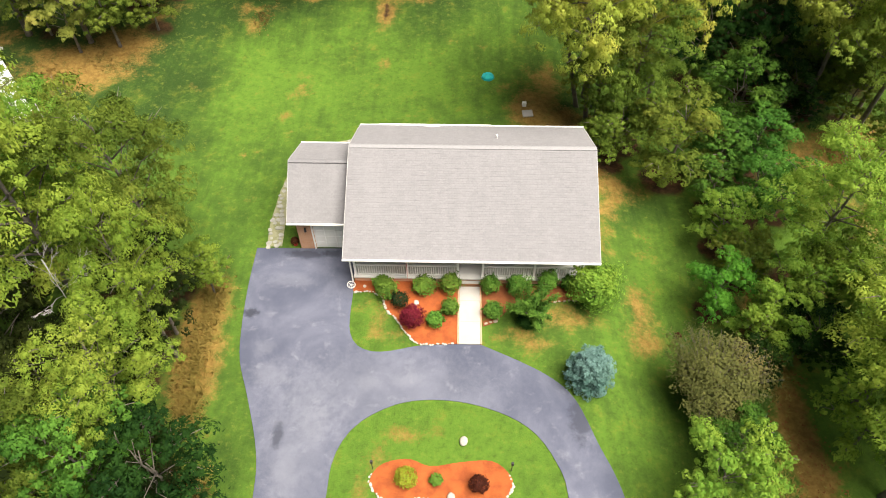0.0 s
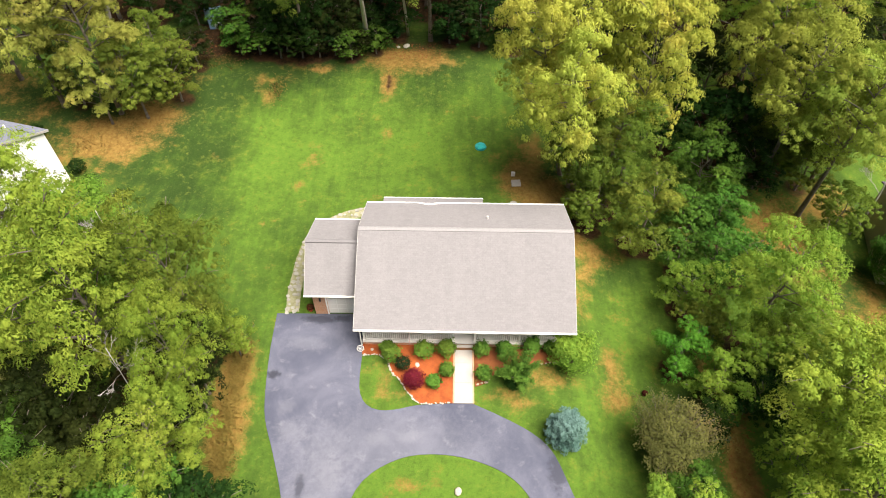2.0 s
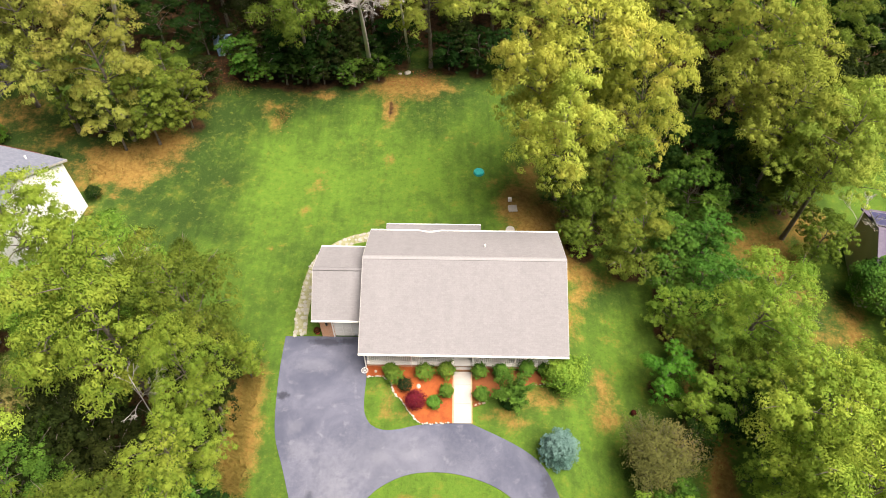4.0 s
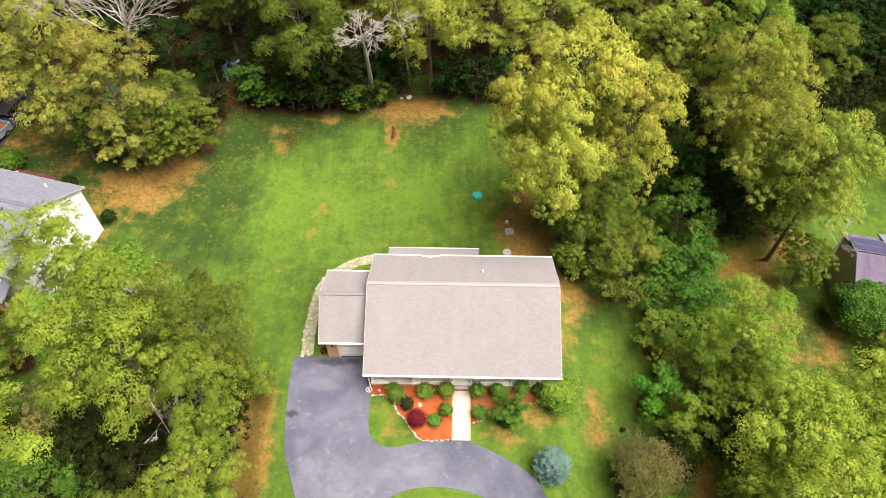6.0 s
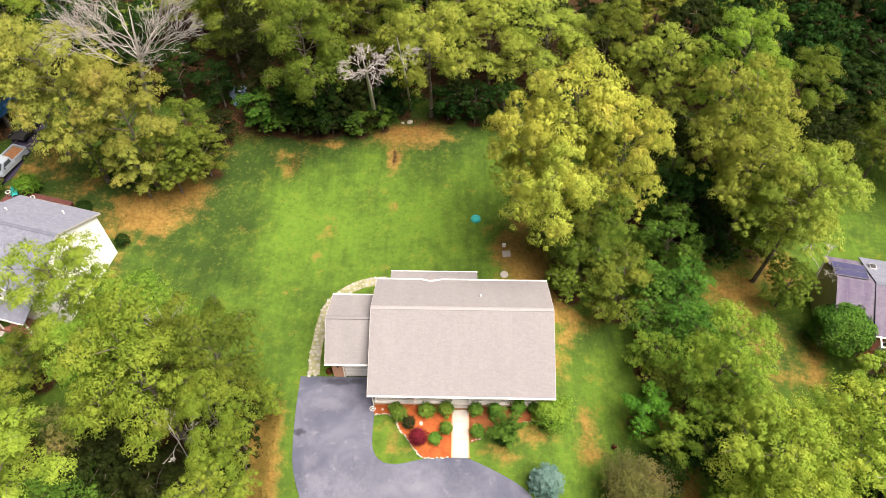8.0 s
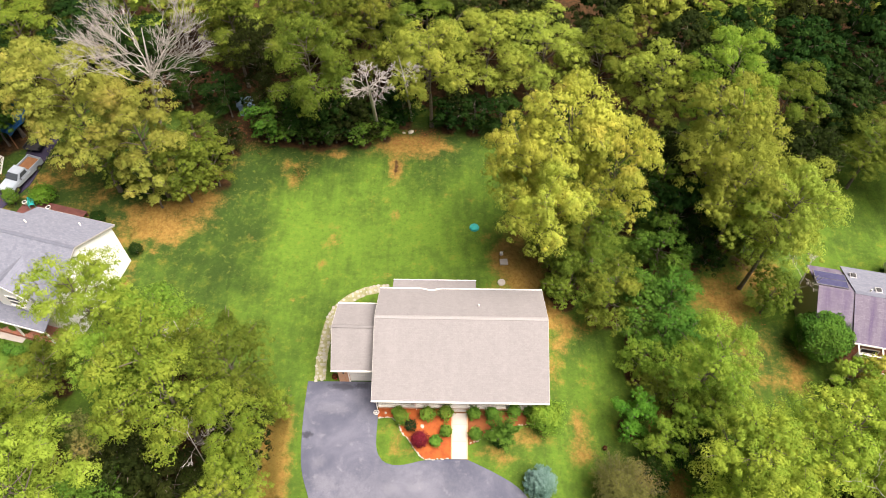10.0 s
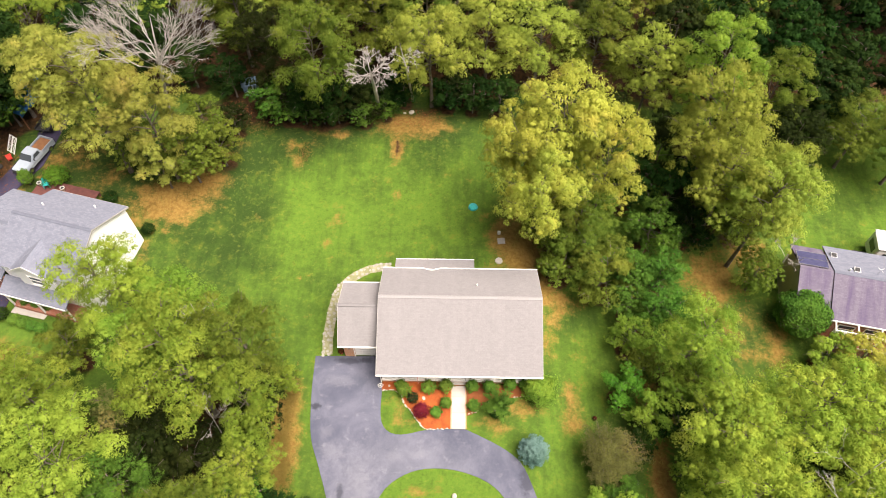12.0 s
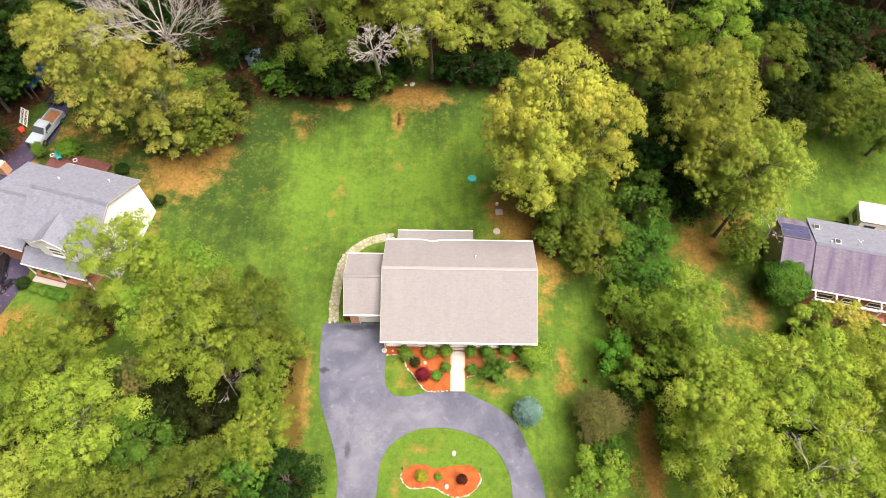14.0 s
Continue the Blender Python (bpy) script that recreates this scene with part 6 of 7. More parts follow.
def make_wheel(parent, x, y, z, radius, width):
    bm = bmesh.new()
    bmesh.ops.create_cone(bm, cap_ends=True, segments=18, radius1=radius, radius2=radius, depth=width, matrix=pose(x, y, z, 0, 90, 0))
    bmesh.ops.bevel(bm, geom=[e for e in bm.edges if e.calc_length() < radius], offset=0.02, segments=1, affect="EDGES")
    wheel = part("wheel", bm, BLACK, parent, "black tyre on a silver rim")
    bm = bmesh.new()
    bmesh.ops.create_cone(bm, cap_ends=True, segments=14, radius1=radius * 0.6, radius2=radius * 0.6, depth=width + 0.03, matrix=pose(x, y, z, 0, 90, 0))
    part("rim", bm, CHROME, wheel, "silver rim")


def profile_body(points, half, name, material, parent, label="", inset=0.0):
    """A body from its side outline in y and z, as wide as twice half, drawn in towards its top."""
    top = max(p[1] for p in points)
    low = min(p[1] for p in points)
    bm = bmesh.new()
    rows = []
    for s in (-1, 1):
        rows.append([bm.verts.new((s * (half - inset * (z - low) / (top - low)), y, z)) for y, z in points])
    bm.faces.new(rows[0])
    bm.faces.new(rows[1][::-1])
    for k in range(len(points)):
        bm.faces.new((rows[0][k], rows[0][k - 1], rows[1][k - 1], rows[1][k]))
    bmesh.ops.recalc_face_normals(bm, faces=bm.faces[:])
    bmesh.ops.bevel(bm, geom=bm.edges[:], offset=0.035, segments=2, affect="EDGES")
    return part(name, bm, material, parent, label)


def make_pickup():
    t = tagged(new("pickup_truck"), "silver pickup truck with a tan load in its bed", "pickup truck")
    t.matrix_basis = pose(-45.5, 47.7, ground_z(-45.5, 47.7) + 0.03, 0, 0, 163) @ Matrix.Scale(0.88, 4)
    profile_body([(-2.8, 0.45), (-2.8, 0.95), (2.7, 0.95), (2.75, 0.85), (2.8, 0.45)], 0.95, "body", SILVER, t)
    profile_body([(1.15, 0.95), (1.2, 1.14), (2.55, 1.05), (2.72, 0.95)], 0.90, "hood", SILVER, t, "", 0.05)
    cab = profile_body([(-0.65, 0.95), (-0.5, 1.72), (0.55, 1.74), (1.28, 1.08), (1.3, 0.95)], 0.92, "cab", SILVER, t, "", 0.14)
    part("windscreen", prism_bm([(-0.72, 0.66, 1.68), (0.72, 0.66, 1.68), (0.82, 1.24, 1.15), (-0.82, 1.24, 1.15)], (0, 0.03, 0.03)), PANE, cab, "greenish windscreen")
    for s in (-1, 1):
        part("side_window", prism_bm([(s * 0.86, -0.35, 1.22), (s * 0.80, -0.30, 1.62), (s * 0.80, 0.45, 1.62), (s * 0.86, 0.80, 1.22)], (s * 0.03, 0, 0)), PANE, cab)
        part("bed_side", box_bm(s * 0.92 - 0.05, s * 0.92 + 0.05, -2.75, -0.70, 0.95, 1.28, 0.02), SILVER, t)
        part("mirror", box_bm(s * 1.05 - 0.10, s * 1.05 + 0.10, 0.82, 0.92, 1.15, 1.35, 0.02), BLACK, t)
        part("headlight", box_bm(s * 0.70 - 0.16, s * 0.70 + 0.16, 2.76, 2.82, 0.72, 0.90, 0.01), CHROME, t)
        for y in (-1.85, 1.85):
            make_wheel(t, s * 0.84, y, 0.38, 0.38, 0.26)
    part("tailgate", box_bm(-0.90, 0.90, -2.80, -2.72, 0.95, 1.28, 0.02), SILVER, t)
    part("load", box_bm(-0.80, 0.80, -2.6, -0.85, 0.955, 1.12, 0.03), WOOD, t, "tan timber load")
    part("bumper", box_bm(-0.92, 0.92, 2.78, 2.92, 0.42, 0.66, 0.03), BLACK, t)
    part("grille", box_bm(-0.50, 0.50, 2.77, 2.83, 0.68, 0.90, 0.01), BLACK, t)


def make_car():
    c = tagged(new("car"), "black car parked on the dark drive", "car")
    c.matrix_basis = place(-45.9, 31.5, 10)
    profile_body([(-2.2, 0.3), (-2.2, 0.8), (-1.2, 0.9), (1.0, 0.9), (2.15, 0.75), (2.2, 0.3)], 0.88, "body", BLACK_PAINT, c)
    cab = profile_body([(-1.7, 0.88), (-1.0, 1.38), (0.2, 1.4), (1.1, 0.9)], 0.80, "cabin", BLACK_PAINT, c, "", 0.15)
    part("windscreen", prism_bm([(-0.60, 0.32, 1.34), (0.60, 0.32, 1.34), (0.70, 0.95, 0.98), (-0.70, 0.95, 0.98)], (0, 0.03, 0.03)), PANE, cab)
    for s in (-1, 1):
        for y in (-1.35, 1.35):
            make_wheel(c, s * 0.80, y, 0.32, 0.32, 0.2)


def make_motorcycle():
    b = tagged(new("motorcycle"), "small black motorcycle on the dark drive", "motorcycle")
    b.matrix_basis = place(-44.2, 29.2, 150)
    for y in (-0.62, 0.66):
        make_wheel(b, 0, y, 0.31, 0.31, 0.12)
    profile_body([(-0.7, 0.62), (-0.6, 0.80), (0.0, 0.78), (0.35, 0.95), (0.45, 0.7), (0.1, 0.4), (-0.3, 0.4)], 0.14, "frame", BLACK_PAINT, b)
    v, f = tube([(-0.38, 0.42, 1.0), (0.0, 0.52, 0.98), (0.38, 0.42, 1.0)], [0.02] * 3, 6)
    put("handlebar", data_of(v, f), CHROME, b)


def make_trailer():
    t = tagged(new("trailer"), "low dark flatbed trailer parked behind the pickup", "trailer")
    t.matrix_basis = pose(-45.3, 52.6, ground_z(-45.3, 52.6) + 0.03, 0, 0, 172)
    part("bed", box_bm(-0.85, 0.85, -1.6, 1.6, 0.42, 0.50, 0.01), BLACK, t, "black trailer bed")
    for s in (-1, 1):
        part("side_rail", box_bm(s * 0.85 - 0.03, s * 0.85 + 0.03, -1.6, 1.6, 0.502, 0.80, 0.01), BLACK, t)
        make_wheel(t, s * 0.98, -0.2, 0.30, 0.30, 0.18)
    v, f = tube([(0, 1.55, 0.44), (0, 2.5, 0.44)], [0.05, 0.04], 6)
    put("drawbar", data_of(v, f), BLACK, t)
    part("tailboard", box_bm(-0.80, 0.80, -1.64, -1.59, 0.502, 0.95, 0.01), ALUMINIUM, t, "pale metal tailboard")


def make_barrow():
    b = tagged(new("wheelbarrow"), "red wheelbarrow standing on brown leaf litter", "wheelbarrow")
    b.matrix_basis = pose(-48.3, 47.7, ground_z(-48.3, 47.7), 0, 0, 40) @ Matrix.Scale(0.8, 4)
    part("tray", prism_bm([(-0.30, -0.45, 0.38), (0.30, -0.45, 0.38), (0.36, 0.40, 0.45), (-0.36, 0.40, 0.45)], (0, 0.05, 0.22)), RED, b, "red barrow tray")
    make_wheel(b, 0, 0.62, 0.20, 0.20, 0.09)
    for s in (-1, 1):
        v, f = tube([(s * 0.05, 0.62, 0.20), (s * 0.24, -0.2, 0.36), (s * 0.30, -1.0, 0.55)], [0.022] * 3, 6)
        put("handle", data_of(v, f), WOOD, b)
        v, f = tube([(s * 0.26, -0.35, 0.40), (s * 0.28, -0.40, -0.02)], [0.018, 0.018], 6)
        put("leg", data_of(v, f), BLACK, b)


def make_tyre():
    """An old tyre lying flat."""
    t = tagged(new("tyre"), "old black tyre lying on brown leaf litter", "tyre")
    t.matrix_basis = place(-49.2, 46.7, 0)
    ring = [(0.27 * math.cos(2 * math.pi * k / 20), 0.27 * math.sin(2 * math.pi * k / 20), 0.11) for k in range(21)]
    v, f = tube(ring, [0.10] * 21, 8)
    put("tread", data_of(v, f, "tread", True), BLACK, t)


def make_tarp_shelter():
    """A lean-to beside the drive: posts, rafters and a sagging blue tarpaulin whose hem hangs over the open side."""
    t = tagged(new("tarp_shelter"), "open lean-to covered with a blue tarpaulin beside the drive", "shelter")
    t.matrix_basis = place(-48.1, 54.6, -12)
    for x, top in ((-1.1, 2.5), (1.1, 2.1)):
        for y in (-2.6, 0.0, 2.6):
            part("post", box_bm(x - 0.05, x + 0.05, y - 0.05, y + 0.05, -0.3, top), WOOD, t)
    for y in (-2.6, 0.0, 2.6):
        part("rafter", prism_bm([(-1.2, y - 0.04, 2.5), (1.25, y - 0.04, 2.08), (1.25, y - 0.04, 2.17), (-1.2, y - 0.04, 2.59)], (0, 0.08, 0)), WOOD, t)
    bm = bmesh.new()
    rows = []
    for i in range(15):
        y = -2.8 + 5.6 * i / 14
        sag = -0.07 * math.sin(math.pi * ((y + 2.6) / 2.6 % 1.0)) + 0.02 * math.sin(7 * y)
        rows.append([bm.verts.new((x, y, z + sag * w)) for x, z, w in ((-1.3, 2.63, 0.4), (-0.4, 2.47, 1.0), (0.5, 2.32, 1.0), (1.3, 2.18, 0.5), (1.36, 1.80 + 0.08 * math.sin(3 * y), 0.0))])
    for a, b in zip(rows, rows[1:]):
        for k in range(4):
            bm.faces.new((a[k], a[k + 1], b[k + 1], b[k]))
    bmesh.ops.solidify(bm, geom=bm.faces[:], thickness=0.012)
    part("tarpaulin", bm, BLUE_TARP, t, "faded blue tarpaulin")


make_tyre()
make_tarp_shelter()
make_pickup()
make_trailer()
make_barrow()
make_car()
make_motorcycle()


# ---- the stained-roof house to the east ----
def make_east_house():
    """Origin on the ground under the west end of the main ridge; local x runs along the ridge."""
    h = tagged(new("house"), "low red brick house with a purple-stained shingle roof", "house")
    h.matrix_basis = pose(33.75, 33.25, -1.6, 0, 0, -11.5)
    e, r, d = 3.9, 5.6, 4.1
    L = 15.0
    roof_part("roof_slope", ((0, -d, e), (L, -d, e), (0, 0, r), (L, 0, r)), SHINGLE_STAINED, h, "purple-stained shingle roof slope")
    roof_part("roof_slope", ((L, d, e), (0, d, e), (L, 0, r), (0, 0, r)), SHINGLE_GREY, h, "grey shingle back roof slope")
    ridge_caps(h, (0, 0, r), (L, 0, r), SHINGLE_GREY)
    pts = [(0.25, -d + 0.4, -0.3), (0.25, -d + 0.4, e), (0.25, 0, r - 0.2), (0.25, d - 0.4, e), (0.25, d - 0.4, -0.3)]
    part("wall", prism_bm(pts, (0.2, 0, 0)), BRICK_RED, h, "red brick gable")
    part("wall", box_bm(0.46, L, -d + 0.4, -d + 0.6, -0.3, e - 0.02), BRICK_RED, h, "red brick front wall")
    part("wall", box_bm(0.46, L, d - 0.6, d - 0.4, -0.3, e - 0.02), BRICK_RED, h, "red brick back wall")
    part("fascia", box_bm(0, L, -d - 0.08, -d, e - 0.16, e, 0.006), WHITE, h, "white eave board")
    # lower west room
    e2, r2, d2, w = 3.9, 5.5, 3.6, -2.95
    roof_part("roof_slope", ((w, -d2, e2), (-0.01, -d2, e2), (w, 0, r2), (-0.01, 0, r2)), SHINGLE_STAINED, h, "purple-stained lower roof slope")
    roof_part("roof_slope", ((-0.01, d2, e2), (w, d2, e2), (-0.01, 0, r2), (w, 0, r2)), SHINGLE_STAINED, h, "stained lower back slope")
    pts = [(w + 0.2, -d2 + 0.3, -0.3), (w + 0.2, -d2 + 0.3, e2), (w + 0.2, 0, r2 - 0.2), (w + 0.2, d2 - 0.3, e2), (w + 0.2, d2 - 0.3, -0.3)]
    part("wall", prism_bm(pts, (0.2, 0, 0)), BEIGE, h, "beige gable wall")
    part("wall", box_bm(w + 0.41, 0.24, -d2 + 0.3, -d2 + 0.5, -0.3, e2), BEIGE, h, "beige front wall")
    # front porch screen of white frames over brick
    for x in (2.0, 4.3, 6.6):
        window_part(h, x, -d + 0.39, 1.5, 1.5, 1.3)
    for x in (0.5, 2.4, 4.4, 6.4, 8.4):
        part("porch_post", box_bm(x - 0.07, x + 0.07, -d - 0.95, -d - 0.81, -0.3, e - 0.25, 0.01), WHITE, h, "white porch post")
        part("rafter", prism_bm([(x - 0.05, -d - 0.95, e - 0.34), (x - 0.05, -d - 0.95, e - 0.25), (x - 0.05, -d - 0.09, e - 0.06), (x - 0.05, -d - 0.09, e - 0.15)], (0.1, 0, 0)), WHITE, h, "white open rafter")
    part("porch_rail", box_bm(0.5, 8.4, -d - 0.93, -d - 0.85, 1.3, 1.4), WHITE, h, "white porch rail")
    part("porch_beam", box_bm(0.4, 8.5, -d - 0.96, -d - 0.82, e - 0.24, e - 0.16, 0.01), WHITE, h, "white porch beam")
    part("porch_base", box_bm(0.4, 8.5, -d - 1.0, -d + 0.39, -0.5, 0.35), BRICK_RED, h, "red brick porch base")
    for x0, x1 in ((0.58, 2.32), (2.48, 4.32), (4.48, 6.32), (6.48, 8.32)):
        part("parapet", box_bm(x0, x1, -d - 0.98, -d - 0.80, 0.35, 1.29), BRICK_RED, h, "low red brick parapet between posts")
    # skylights, vents
    for k, (x, y) in enumerate(((2.1, 0.75), (0.6, 2.6), (1.4, 0.5))):
        z = r - abs(y) * (r - e) / d
        if k == 2:
            v, f = tube([(x, y, z - 0.1), (x, y, z + 0.3)], [0.07, 0.07], 8)
            put("vent_pipe", data_of(v, f), WHITE, h, "short white vent pipe")
        else:
            box = part("roof_vent", box_bm(x - 0.3, x + 0.3, y - 0.3, y + 0.3, z - 0.15, z + 0.16, 0.03), ALUMINIUM, h, "square grey roof vent")
            part("hood", box_bm(x - 0.2, x + 0.2, y - 0.2, y + 0.2, z + 0.161, z + 0.22, 0.02), BLACK, box)


def make_solar_panel():
    """A framed pair of dark modules tilted on the back slope of the lower roof."""
    p = tagged(new("solar_panel"), "dark blue solar panel with an aluminium frame on the roof", "solar panel")
    p.matrix_basis = pose(33.75, 33.25, -1.6, 0, 0, -11.5) @ pose(-1.75, 1.15, 5.30, -13, 0, 0) @ Matrix.Scale(1.18, 4)
    for k in range(2):
        y = -0.75 + 0.78 * k
        module = part("module", box_bm(-1.1, 1.1, y, y + 0.74, 0.0, 0.03), SOLAR, p)
        for x0, x1, y0, y1 in ((-1.14, -1.101, y, y + 0.74), (1.101, 1.14, y, y + 0.74), (-1.14, 1.14, y - 0.035, y - 0.001), (-1.14, 1.14, y + 0.741, y + 0.775)):
            part("rim", box_bm(x0, x1, y0, y1, -0.01, 0.045), ALUMINIUM, module, "aluminium rim")
    for x in (-0.9, 0.9):
        part("foot", box_bm(x - 0.05, x + 0.05, -0.6, 0.6, -0.16, -0.011), ALUMINIUM, p)


def make_antenna():
    a = tagged(new("antenna"), "thin pale television antenna on the roof", "antenna")
    a.matrix_basis = pose(33.75, 33.25, -1.6, 0, 0, -11.5) @ pose(4.0, 0.9, 5.25) @ Matrix.Scale(0.6, 4)
    pieces = [tube([(0, 0, -0.2), (0, 0, 0.9)], [0.025, 0.02], 6)]
    for k, (x, y) in enumerate(((-0.5, 0.3), (0.5, 0.35), (0.2, -0.6))):
        pieces.append(tube([(0, 0, 0.85), (x, y, 0.95)], [0.02, 0.015], 5))
    v, f = join_pieces(pieces)
    put("rods", data_of(v, f), WHITE, a)


def make_caravan():
    c = tagged(new("caravan"), "white boxy caravan parked behind the brick house", "caravan")
    c.matrix_basis = pose(44.5, 38.2, -1.6, 0, 0, -11.5)
    part("body", box_bm(-3.6, 3.6, -1.25, 1.25, 0.45, 2.85, 0.14), WHITE_SIDING, c)
    part("roof_hatch", box_bm(-0.4, 0.4, -0.4, 0.4, 2.85, 2.95, 0.03), WHITE, c)
    for x in (-2.4, 1.6):
        part("window", box_bm(x - 0.55, x + 0.55, -1.29, -1.24, 1.4, 2.2, 0.02), PANE, c, "dark caravan window")
    part("window", box_bm(-3.64, -3.59, -0.7, 0.7, 1.4, 2.2, 0.02), PANE, c, "dark caravan window")
    bm = bmesh.new()
    for y in (-1.3, 1.22):
        add_box(bm, -3.62, 3.62, y, y + 0.08, 2.72, 2.80)
    part("roof_trim", bm, ALUMINIUM, c)
    for x in (-0.5, 0.5):
        make_wheel(c, x, -1.12, 0.33, 0.33, 0.2)
        make_wheel(c, x, 1.12, 0.33, 0.33, 0.2)
    part("drawbar", box_bm(-4.9, -3.6, -0.06, 0.06, 0.40, 0.50), BLACK, c)


make_east_house()
make_solar_panel()
make_antenna()
make_caravan()


# ---- things about the yard ----
def make_shed():
    s = tagged(new("shed"), "small pale blue playhouse with white trim at the wood edge", "shed")
    s.matrix_basis = place(-24.1, 58.2, 12) @ Matrix.Scale(0.85, 4)
    part("wall", box_bm(-0.95, 0.95, -0.75, 0.75, 0.0, 1.7, 0.02), PALE_BLUE, s)
    for sy in (-1, 1):
        pts = [(-1.1, sy * 0.95, 1.62), (1.1, sy * 0.95, 1.62), (1.1, 0, 2.3), (-1.1, 0, 2.3)]
        part("roof_slope", prism_bm(pts, (0, 0, 0.05)), PALE_BLUE, s, "pale blue roof slope")
    door = part("door", box_bm(-0.4, 0.4, -0.80, -0.755, 0.05, 1.4, 0.01), WHITE, s, "white cross-braced door")
    for a, b in (((-0.38, 0.1), (0.38, 1.3)), ((0.38, 0.1), (-0.38, 1.3))):
        v, f = tube([(a[0], -0.815, a[1]), (b[0], -0.815, b[1])], [0.04, 0.04], 4)
        put("brace", data_of(v, f), PALE_BLUE, door)


def make_lid():
    bm = bmesh.new()
    bmesh.ops.create_cone(bm, cap_ends=True, segments=28, radius1=0.50, radius2=0.44, depth=0.16, matrix=pose(0, 0, 0.08))
    bmesh.ops.bevel(bm, geom=[e for e in bm.edges if abs(e.verts[0].co.z - e.verts[1].co.z) < 0.01 and e.verts[0].co.z > 0.1], offset=0.03, segments=2, affect="EDGES")
    lid = part("septic_lid", bm, TEAL, None)
    lid.matrix_basis = place(1.25, 43.1, 0)
    tagged(lid, "round teal plastic septic lid in the grass", "lid")
    for x in (-0.2, 0.2):
        part("grip", box_bm(x - 0.05, x + 0.05, -0.09, 0.09, 0.155, 0.19, 0.01), TEAL, lid)


def make_slab(x, y, w, d, h, turn, label, material=GREY_CONCRETE, name="concrete_slab"):
    ob = part(name, box_bm(-w / 2, w / 2, -d / 2, d / 2, -0.15, h, 0.03), material, None)
    ob.matrix_basis = place(x, y, turn)
    tagged(ob, label, "slab")


def make_cover(x, y, radius):
    bm = bmesh.new()
    bmesh.ops.create_cone(bm, cap_ends=True, segments=24, radius1=radius, radius2=radius * 0.92, depth=0.14, matrix=pose(0, 0, 0.05))
    ob = part("well_cover", bm, CONCRETE, None)
    ob.matrix_basis = place(x, y, 0)
    tagged(ob, "round cream concrete well cover on bare ground", "cover")


def rock_mesh(seed, size):
    """A flattish, uneven field stone, longer than it is wide."""
    r = random.Random(seed)
    bm = bmesh.new()
    bmesh.ops.create_icosphere(bm, subdivisions=1, radius=size)
    long, wide = r.uniform(1.1, 1.7), r.uniform(0.75, 1.05)
    for v in bm.verts:
        v.co = Vector((v.co.x * long * r.uniform(0.8, 1.15), v.co.y * wide * r.uniform(0.8, 1.15), v.co.z * r.uniform(0.45, 0.7)))
    return finish(bm, "rock", uv=False)


ROCKS = [rock_mesh(k, 0.085) for k in range(5)]
TAN_ROCKS = [rock_mesh(k, 0.09) for k in range(5)]
for me in ROCKS:
    me.materials.append(STONE_WHITE)
for me in TAN_ROCKS:
    me.materials.append(STONE_TAN)


def edging(outline, label, gap=0.16, rocks=ROCKS):
    """A row of separate stones laid along a bed's edge."""
    row = tagged(new("stone_edging"), label, "edging")
    pts = [Vector(p) for p in outline]
    r, k, rest = random.Random(len(outline)), 0, 0.0
    for a, b in zip(pts, pts[1:]):
        while rest < (b - a).length:
            p = a + (b - a).normalized() * rest
            s = r.uniform(0.45, 1.15)
            turn = math.degrees(math.atan2(b.y - a.y, b.x - a.x)) + r.uniform(-35, 35)
            put("stone", rocks[k % 5], None, row, m=pose(p.x + r.uniform(-0.04, 0.04), p.y + r.uniform(-0.04, 0.04), ground_z(p.x, p.y) + 0.04, 0, 0, turn) @ Matrix.Scale(s, 4))
            rest += gap * r.uniform(0.85, 1.25)
            k += 1
        rest -= (b - a).length


edging(spline([(-6.7, 22.82), (-5.65, 22.80), (-5.1, 22.35), (-4.85, 21.65), (-4.1, 20.8), (-3.55, 20.0), (-2.85, 19.40), (-0.9, 19.47)], 0.3), "white stones edging the front mulch bed")
edging(spline([(-4.80, 12.2), (-4.85, 11.75), (-4.3, 11.1), (-3.4, 10.95), (-2.2, 11.08), (-1.0, 10.55), (0.05, 10.3), (1.3, 10.85), (1.9, 11.75), (1.75, 12.3)], 0.3), "white stones edging the island bed", 0.17)
edging(spline([(0.75, 20.75), (1.3, 20.95), (1.7, 21.3)], 0.3), "few pale stones edging the east bed", 0.26, TAN_ROCKS)
edging(spline([(4.7, 22.35), (5.6, 22.45), (6.1, 22.6)], 0.3), "few pale stones edging the east bed", 0.26, TAN_ROCKS)


def make_boulder(x, y, s, label, seed):
    r = random.Random(seed)
    bm = bmesh.new()
    bmesh.ops.create_icosphere(bm, subdivisions=2, radius=s)
    for v in bm.verts:
        v.co *= 1 + 0.25 * noise.noise(v.co * 2.5 / s + Vector((seed, 0, 0)))
        v.co.z *= 0.5
        v.co.x *= 1.25
    for face in bm.faces:
        face.smooth = True
    ob = part("boulder", bm, STONE_WHITE, None)
    ob.matrix_basis = place(x, y, r.uniform(0, 360)) @ Matrix.Translation((0, 0, s * 0.4))
    tagged(ob, label, "boulder")


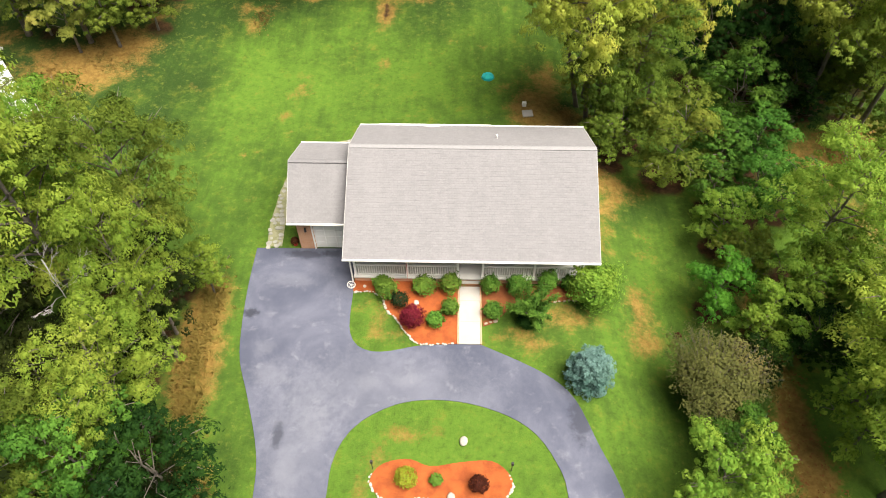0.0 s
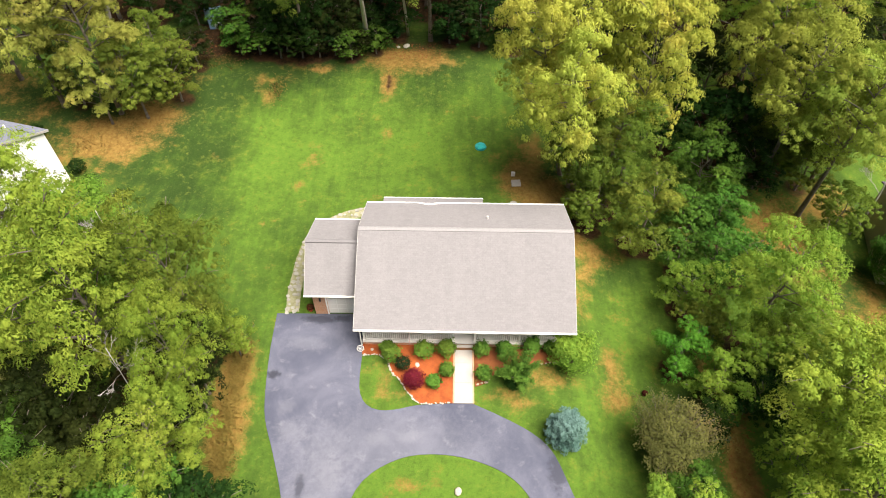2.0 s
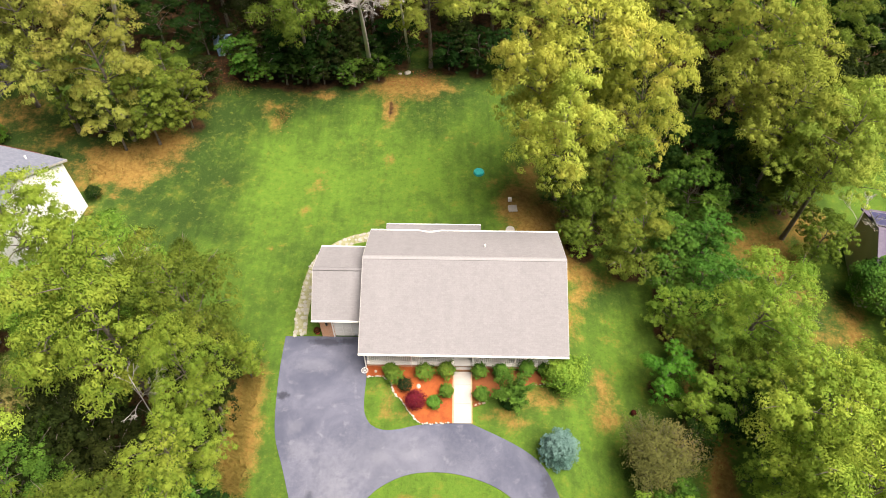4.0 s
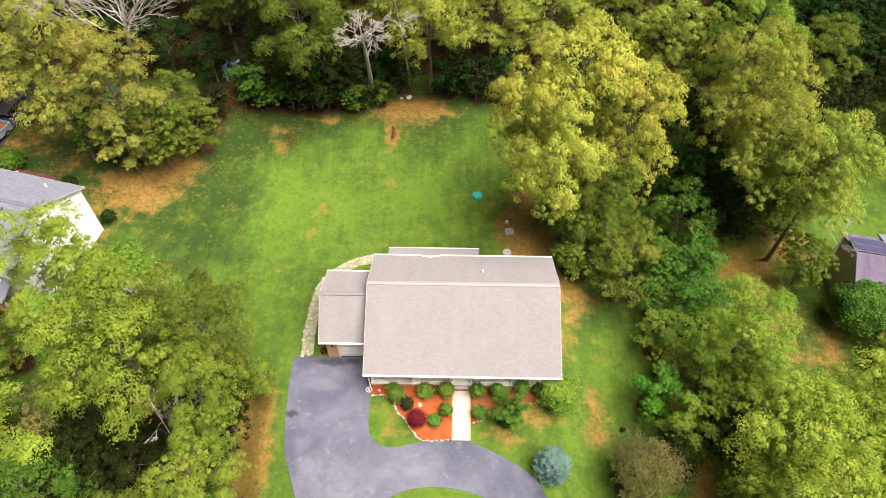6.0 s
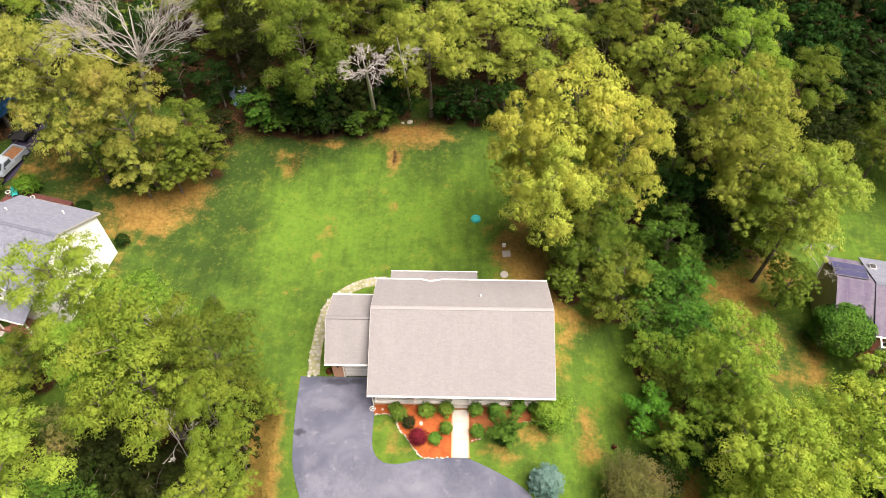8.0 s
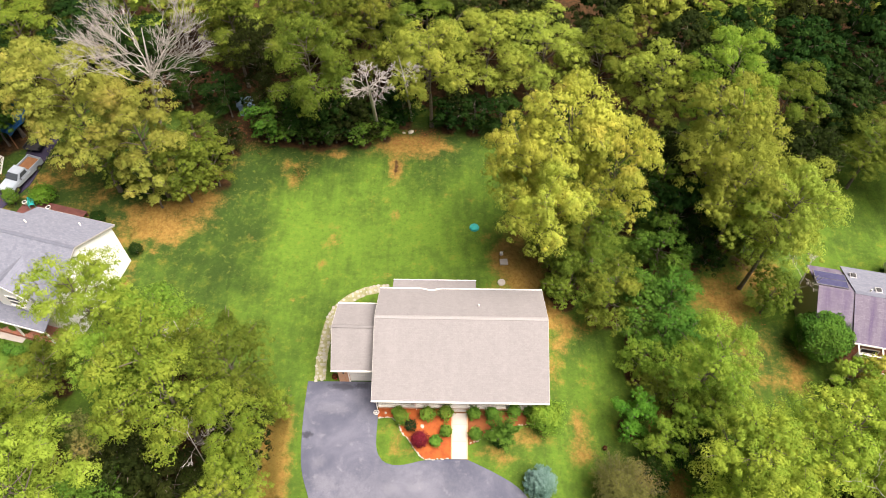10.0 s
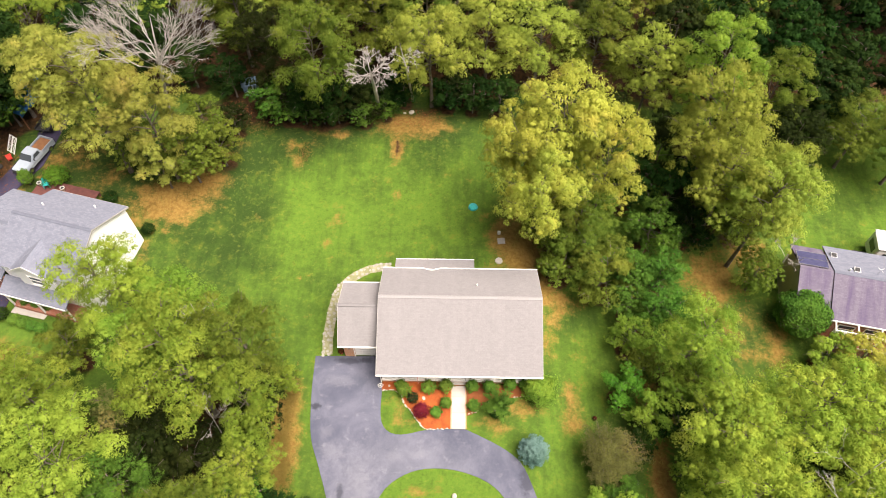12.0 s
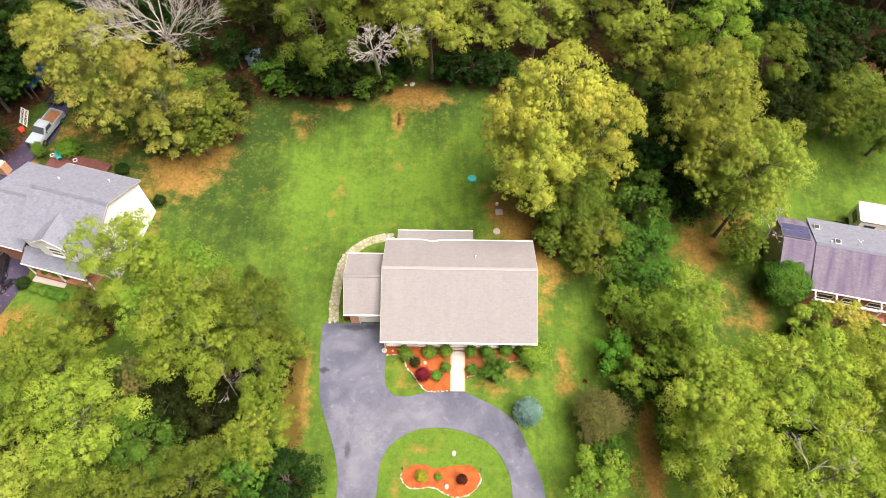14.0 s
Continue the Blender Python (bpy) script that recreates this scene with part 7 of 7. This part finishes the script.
def make_stone_path():
    """Flagstones of uneven outline, two or three abreast, round the west end of the garage."""
    path = tagged(new("stepping_stone_path"), "curving path of pale irregular flagstones in the grass", "path", kind="structure")
    line = spline([(-12.0, 26.1), (-12.1, 27.9), (-12.05, 29.7), (-11.9, 31.5), (-11.55, 32.9), (-10.9, 33.8), (-10.0, 34.65), (-8.9, 35.25), (-7.75, 35.55), (-6.6, 35.7)], 0.36)
    rim = [[], []]
    for k in range(len(line) - 1):
        a, b = Vector(line[k]), Vector(line[k + 1])
        side = Vector((-(b - a).y, (b - a).x)).normalized()
        for j, s in ((0, 1), (1, -1)):
            p = a + side * s * (0.47 + 0.07 * noise.noise((a.x * 2, a.y * 2, j)))
            rim[j].append((p.x, p.y))
    put("gravel_bed", sheet(rim[0] + rim[1][::-1], [], 0.02, 0.35), GRAVEL, path, "pale gravel between the stones")
    r = random.Random(5)
    for k in range(len(line) - 1):
        a, b = Vector(line[k]), Vector(line[k + 1])
        side = Vector((-(b - a).y, (b - a).x)).normalized()
        for off in ((-0.26, 0.22), (-0.30, 0.02, 0.33), (-0.12, 0.30))[r.randrange(3)]:
            if r.random() < 0.1:
                continue
            c = a + side * (off + r.uniform(-0.09, 0.09)) + (b - a) * r.uniform(-0.3, 0.3)
            n, big = r.choice((5, 6, 7)), r.uniform(0.6, 1.15)
            ring = []
            for j in range(n):
                t, q = 2 * math.pi * (j + r.uniform(-0.2, 0.2)) / n + k, big * r.uniform(0.14, 0.20)
                ring.append((c.x + q * math.cos(t), c.y + q * math.sin(t), 0.0))
            z = ground_z(c.x, c.y)
            bm = prism_bm([(x, y, z - 0.05) for x, y, _ in ring], (0, 0, 0.10 + r.uniform(0, 0.02)))
            part("flagstone", bm, FLAG, path)


def make_garden_light(x, y):
    g = tagged(new("garden_light"), "thin black garden light post at the bed end", "garden light", "island bed lights")
    g.matrix_basis = place(x, y, 0)
    v, f = tube([(0, 0, -0.1), (0, 0, 0.75)], [0.02, 0.02], 6)
    put("post", data_of(v, f), BLACK, g)
    part("lantern", box_bm(-0.06, 0.06, -0.06, 0.06, 0.75, 0.95, 0.015), BLACK, g)


def make_flag():
    g = tagged(new("flag"), "red and white striped flag on a short porch pole", "flag")
    g.matrix_basis = pose(-3.72, 23.66, 1.55, 0, 0, 8)
    v, f = tube([(0, 0.04, 0), (0, -0.75, 0.55)], [0.018, 0.014], 6)
    put("pole", data_of(v, f), WHITE, g)
    for k in range(7):
        z0 = -0.75 + 0.155 * k
        pts = [(-0.03 + 0.02 * (k % 2), -0.18, z0 + 0.10), (-0.03 + 0.02 * (k % 2), -0.70, z0 + 0.20), (-0.03 + 0.02 * (k % 2), -0.70, z0 + 0.355), (-0.03 + 0.02 * (k % 2), -0.18, z0 + 0.255)]
        part("stripe", prism_bm(pts, (0.015, 0, 0)), RED if k % 2 == 0 else WHITE, g)


def make_cart_wheel():
    w = tagged(new("wagon_wheel"), "white wooden wagon wheel leaning at the porch corner", "wheel")
    w.matrix_basis = pose(-6.95, 23.15, 0.24, -25, 0, 10) @ Matrix.Scale(0.66, 4)
    ring = [(0.34 * math.cos(2 * math.pi * k / 20), 0, 0.34 * math.sin(2 * math.pi * k / 20)) for k in range(21)]
    v, f = tube(ring, [0.035] * 21, 6)
    put("rim", data_of(v, f), WHITE, w)
    for k in range(4):
        t = math.pi * k / 4
        v, f = tube([(-0.32 * math.cos(t), 0, -0.32 * math.sin(t)), (0.32 * math.cos(t), 0, 0.32 * math.sin(t))], [0.018, 0.018], 5)
        put("spoke", data_of(v, f), WHITE, w)


def make_pot(x, y, s, label):
    p = tagged(new("flower_pot"), label, "flower pot")
    p.matrix_basis = place(x, y, 0)
    bm = bmesh.new()
    bmesh.ops.create_cone(bm, cap_ends=True, segments=16, radius1=0.18 * s, radius2=0.26 * s, depth=0.4 * s, matrix=pose(0, 0, 0.2 * s))
    part("pot", bm, RED, p, "red plastic pot")
    r = np.random.RandomState(7)
    d = r.normal(size=(260, 3))
    d /= np.linalg.norm(d, axis=1, keepdims=True)
    d[:, 2] = np.abs(d[:, 2])
    put("flowers", leaf_mesh(d * 0.32 * s + np.array([0, 0, 0.42 * s]), d, 0.11, 0.08, 3), LEAF["plum"], p, "dark red flowers")


make_shed()
make_lid()
make_slab(4.05, 38.9, 0.75, 0.7, 0.12, 5, "square pale concrete slab on bare ground", CONCRETE)
make_slab(3.85, 39.85, 0.30, 0.26, 0.32, 0, "small white utility box beside the slab", WHITE, "utility_box")
make_cover(3.75, 36.5, 0.38)
make_boulder(-5.65, 55.3, 0.28, "pale boulder at the wood edge", 1)
make_boulder(-6.4, 55.2, 0.15, "small pale stone at the wood edge", 2)
make_boulder(-0.42, 13.9, 0.20, "white stone on the island grass", 3)
make_boulder(-1.0, 11.15, 0.20, "white stone in the island bed", 4)
make_boulder(-3.15, 22.1, 0.15, "small white stone in the orange mulch", 6)
make_boulder(-6.2, 23.2, 0.10, "small white stone in the orange mulch", 7)
make_stone_path()
make_garden_light(-4.75, 12.45)
make_garden_light(1.85, 12.5)
make_flag()
make_cart_wheel()
make_pot(-10.72, 26.3, 0.8, "red pot of dark flowers at the garage corner")
make_pot(11.75, 21.1, 0.6, "red flower pot on the grass at the brush edge")


def make_trellis():
    t = tagged(new("trellis"), "white lattice gate standing by the side drive", "trellis")
    t.matrix_basis = place(-48.6, 48.6, -30) @ pose(0, 0, 0, -40)
    for x in (-0.55, 0.0, 0.55):
        part("upright", box_bm(x - 0.04, x + 0.04, -0.03, 0.03, 0.0, 1.9), WHITE, t)
    for z in (0.1, 1.0, 1.82):
        part("rail", box_bm(-0.59, 0.59, -0.05, -0.031, z, z + 0.08), WHITE, t)
    for x0 in (-0.55, 0.0):
        for a, b in ((0.14, 1.0), (1.0, 0.14), (1.06, 1.84), (1.84, 1.06)):
            v, f = tube([(x0 + 0.04, 0.0, a), (x0 + 0.51, 0.0, b)], [0.022, 0.022], 4)
            put("brace", data_of(v, f), WHITE, t)


make_trellis()


def make_chimney():
    c = part("outdoor_fireplace", box_bm(-0.6, 0.6, -0.45, 0.45, 0.0, 1.5, 0.02), BRICK, None)
    c.matrix_basis = place(-48.8, 42.6, -14)
    tagged(c, "orange brick outdoor fireplace with a white cap", "fireplace")
    part("cap", box_bm(-0.45, 0.45, -0.35, 0.35, 1.5, 1.72, 0.03), WHITE, c, "white cap")


make_chimney()
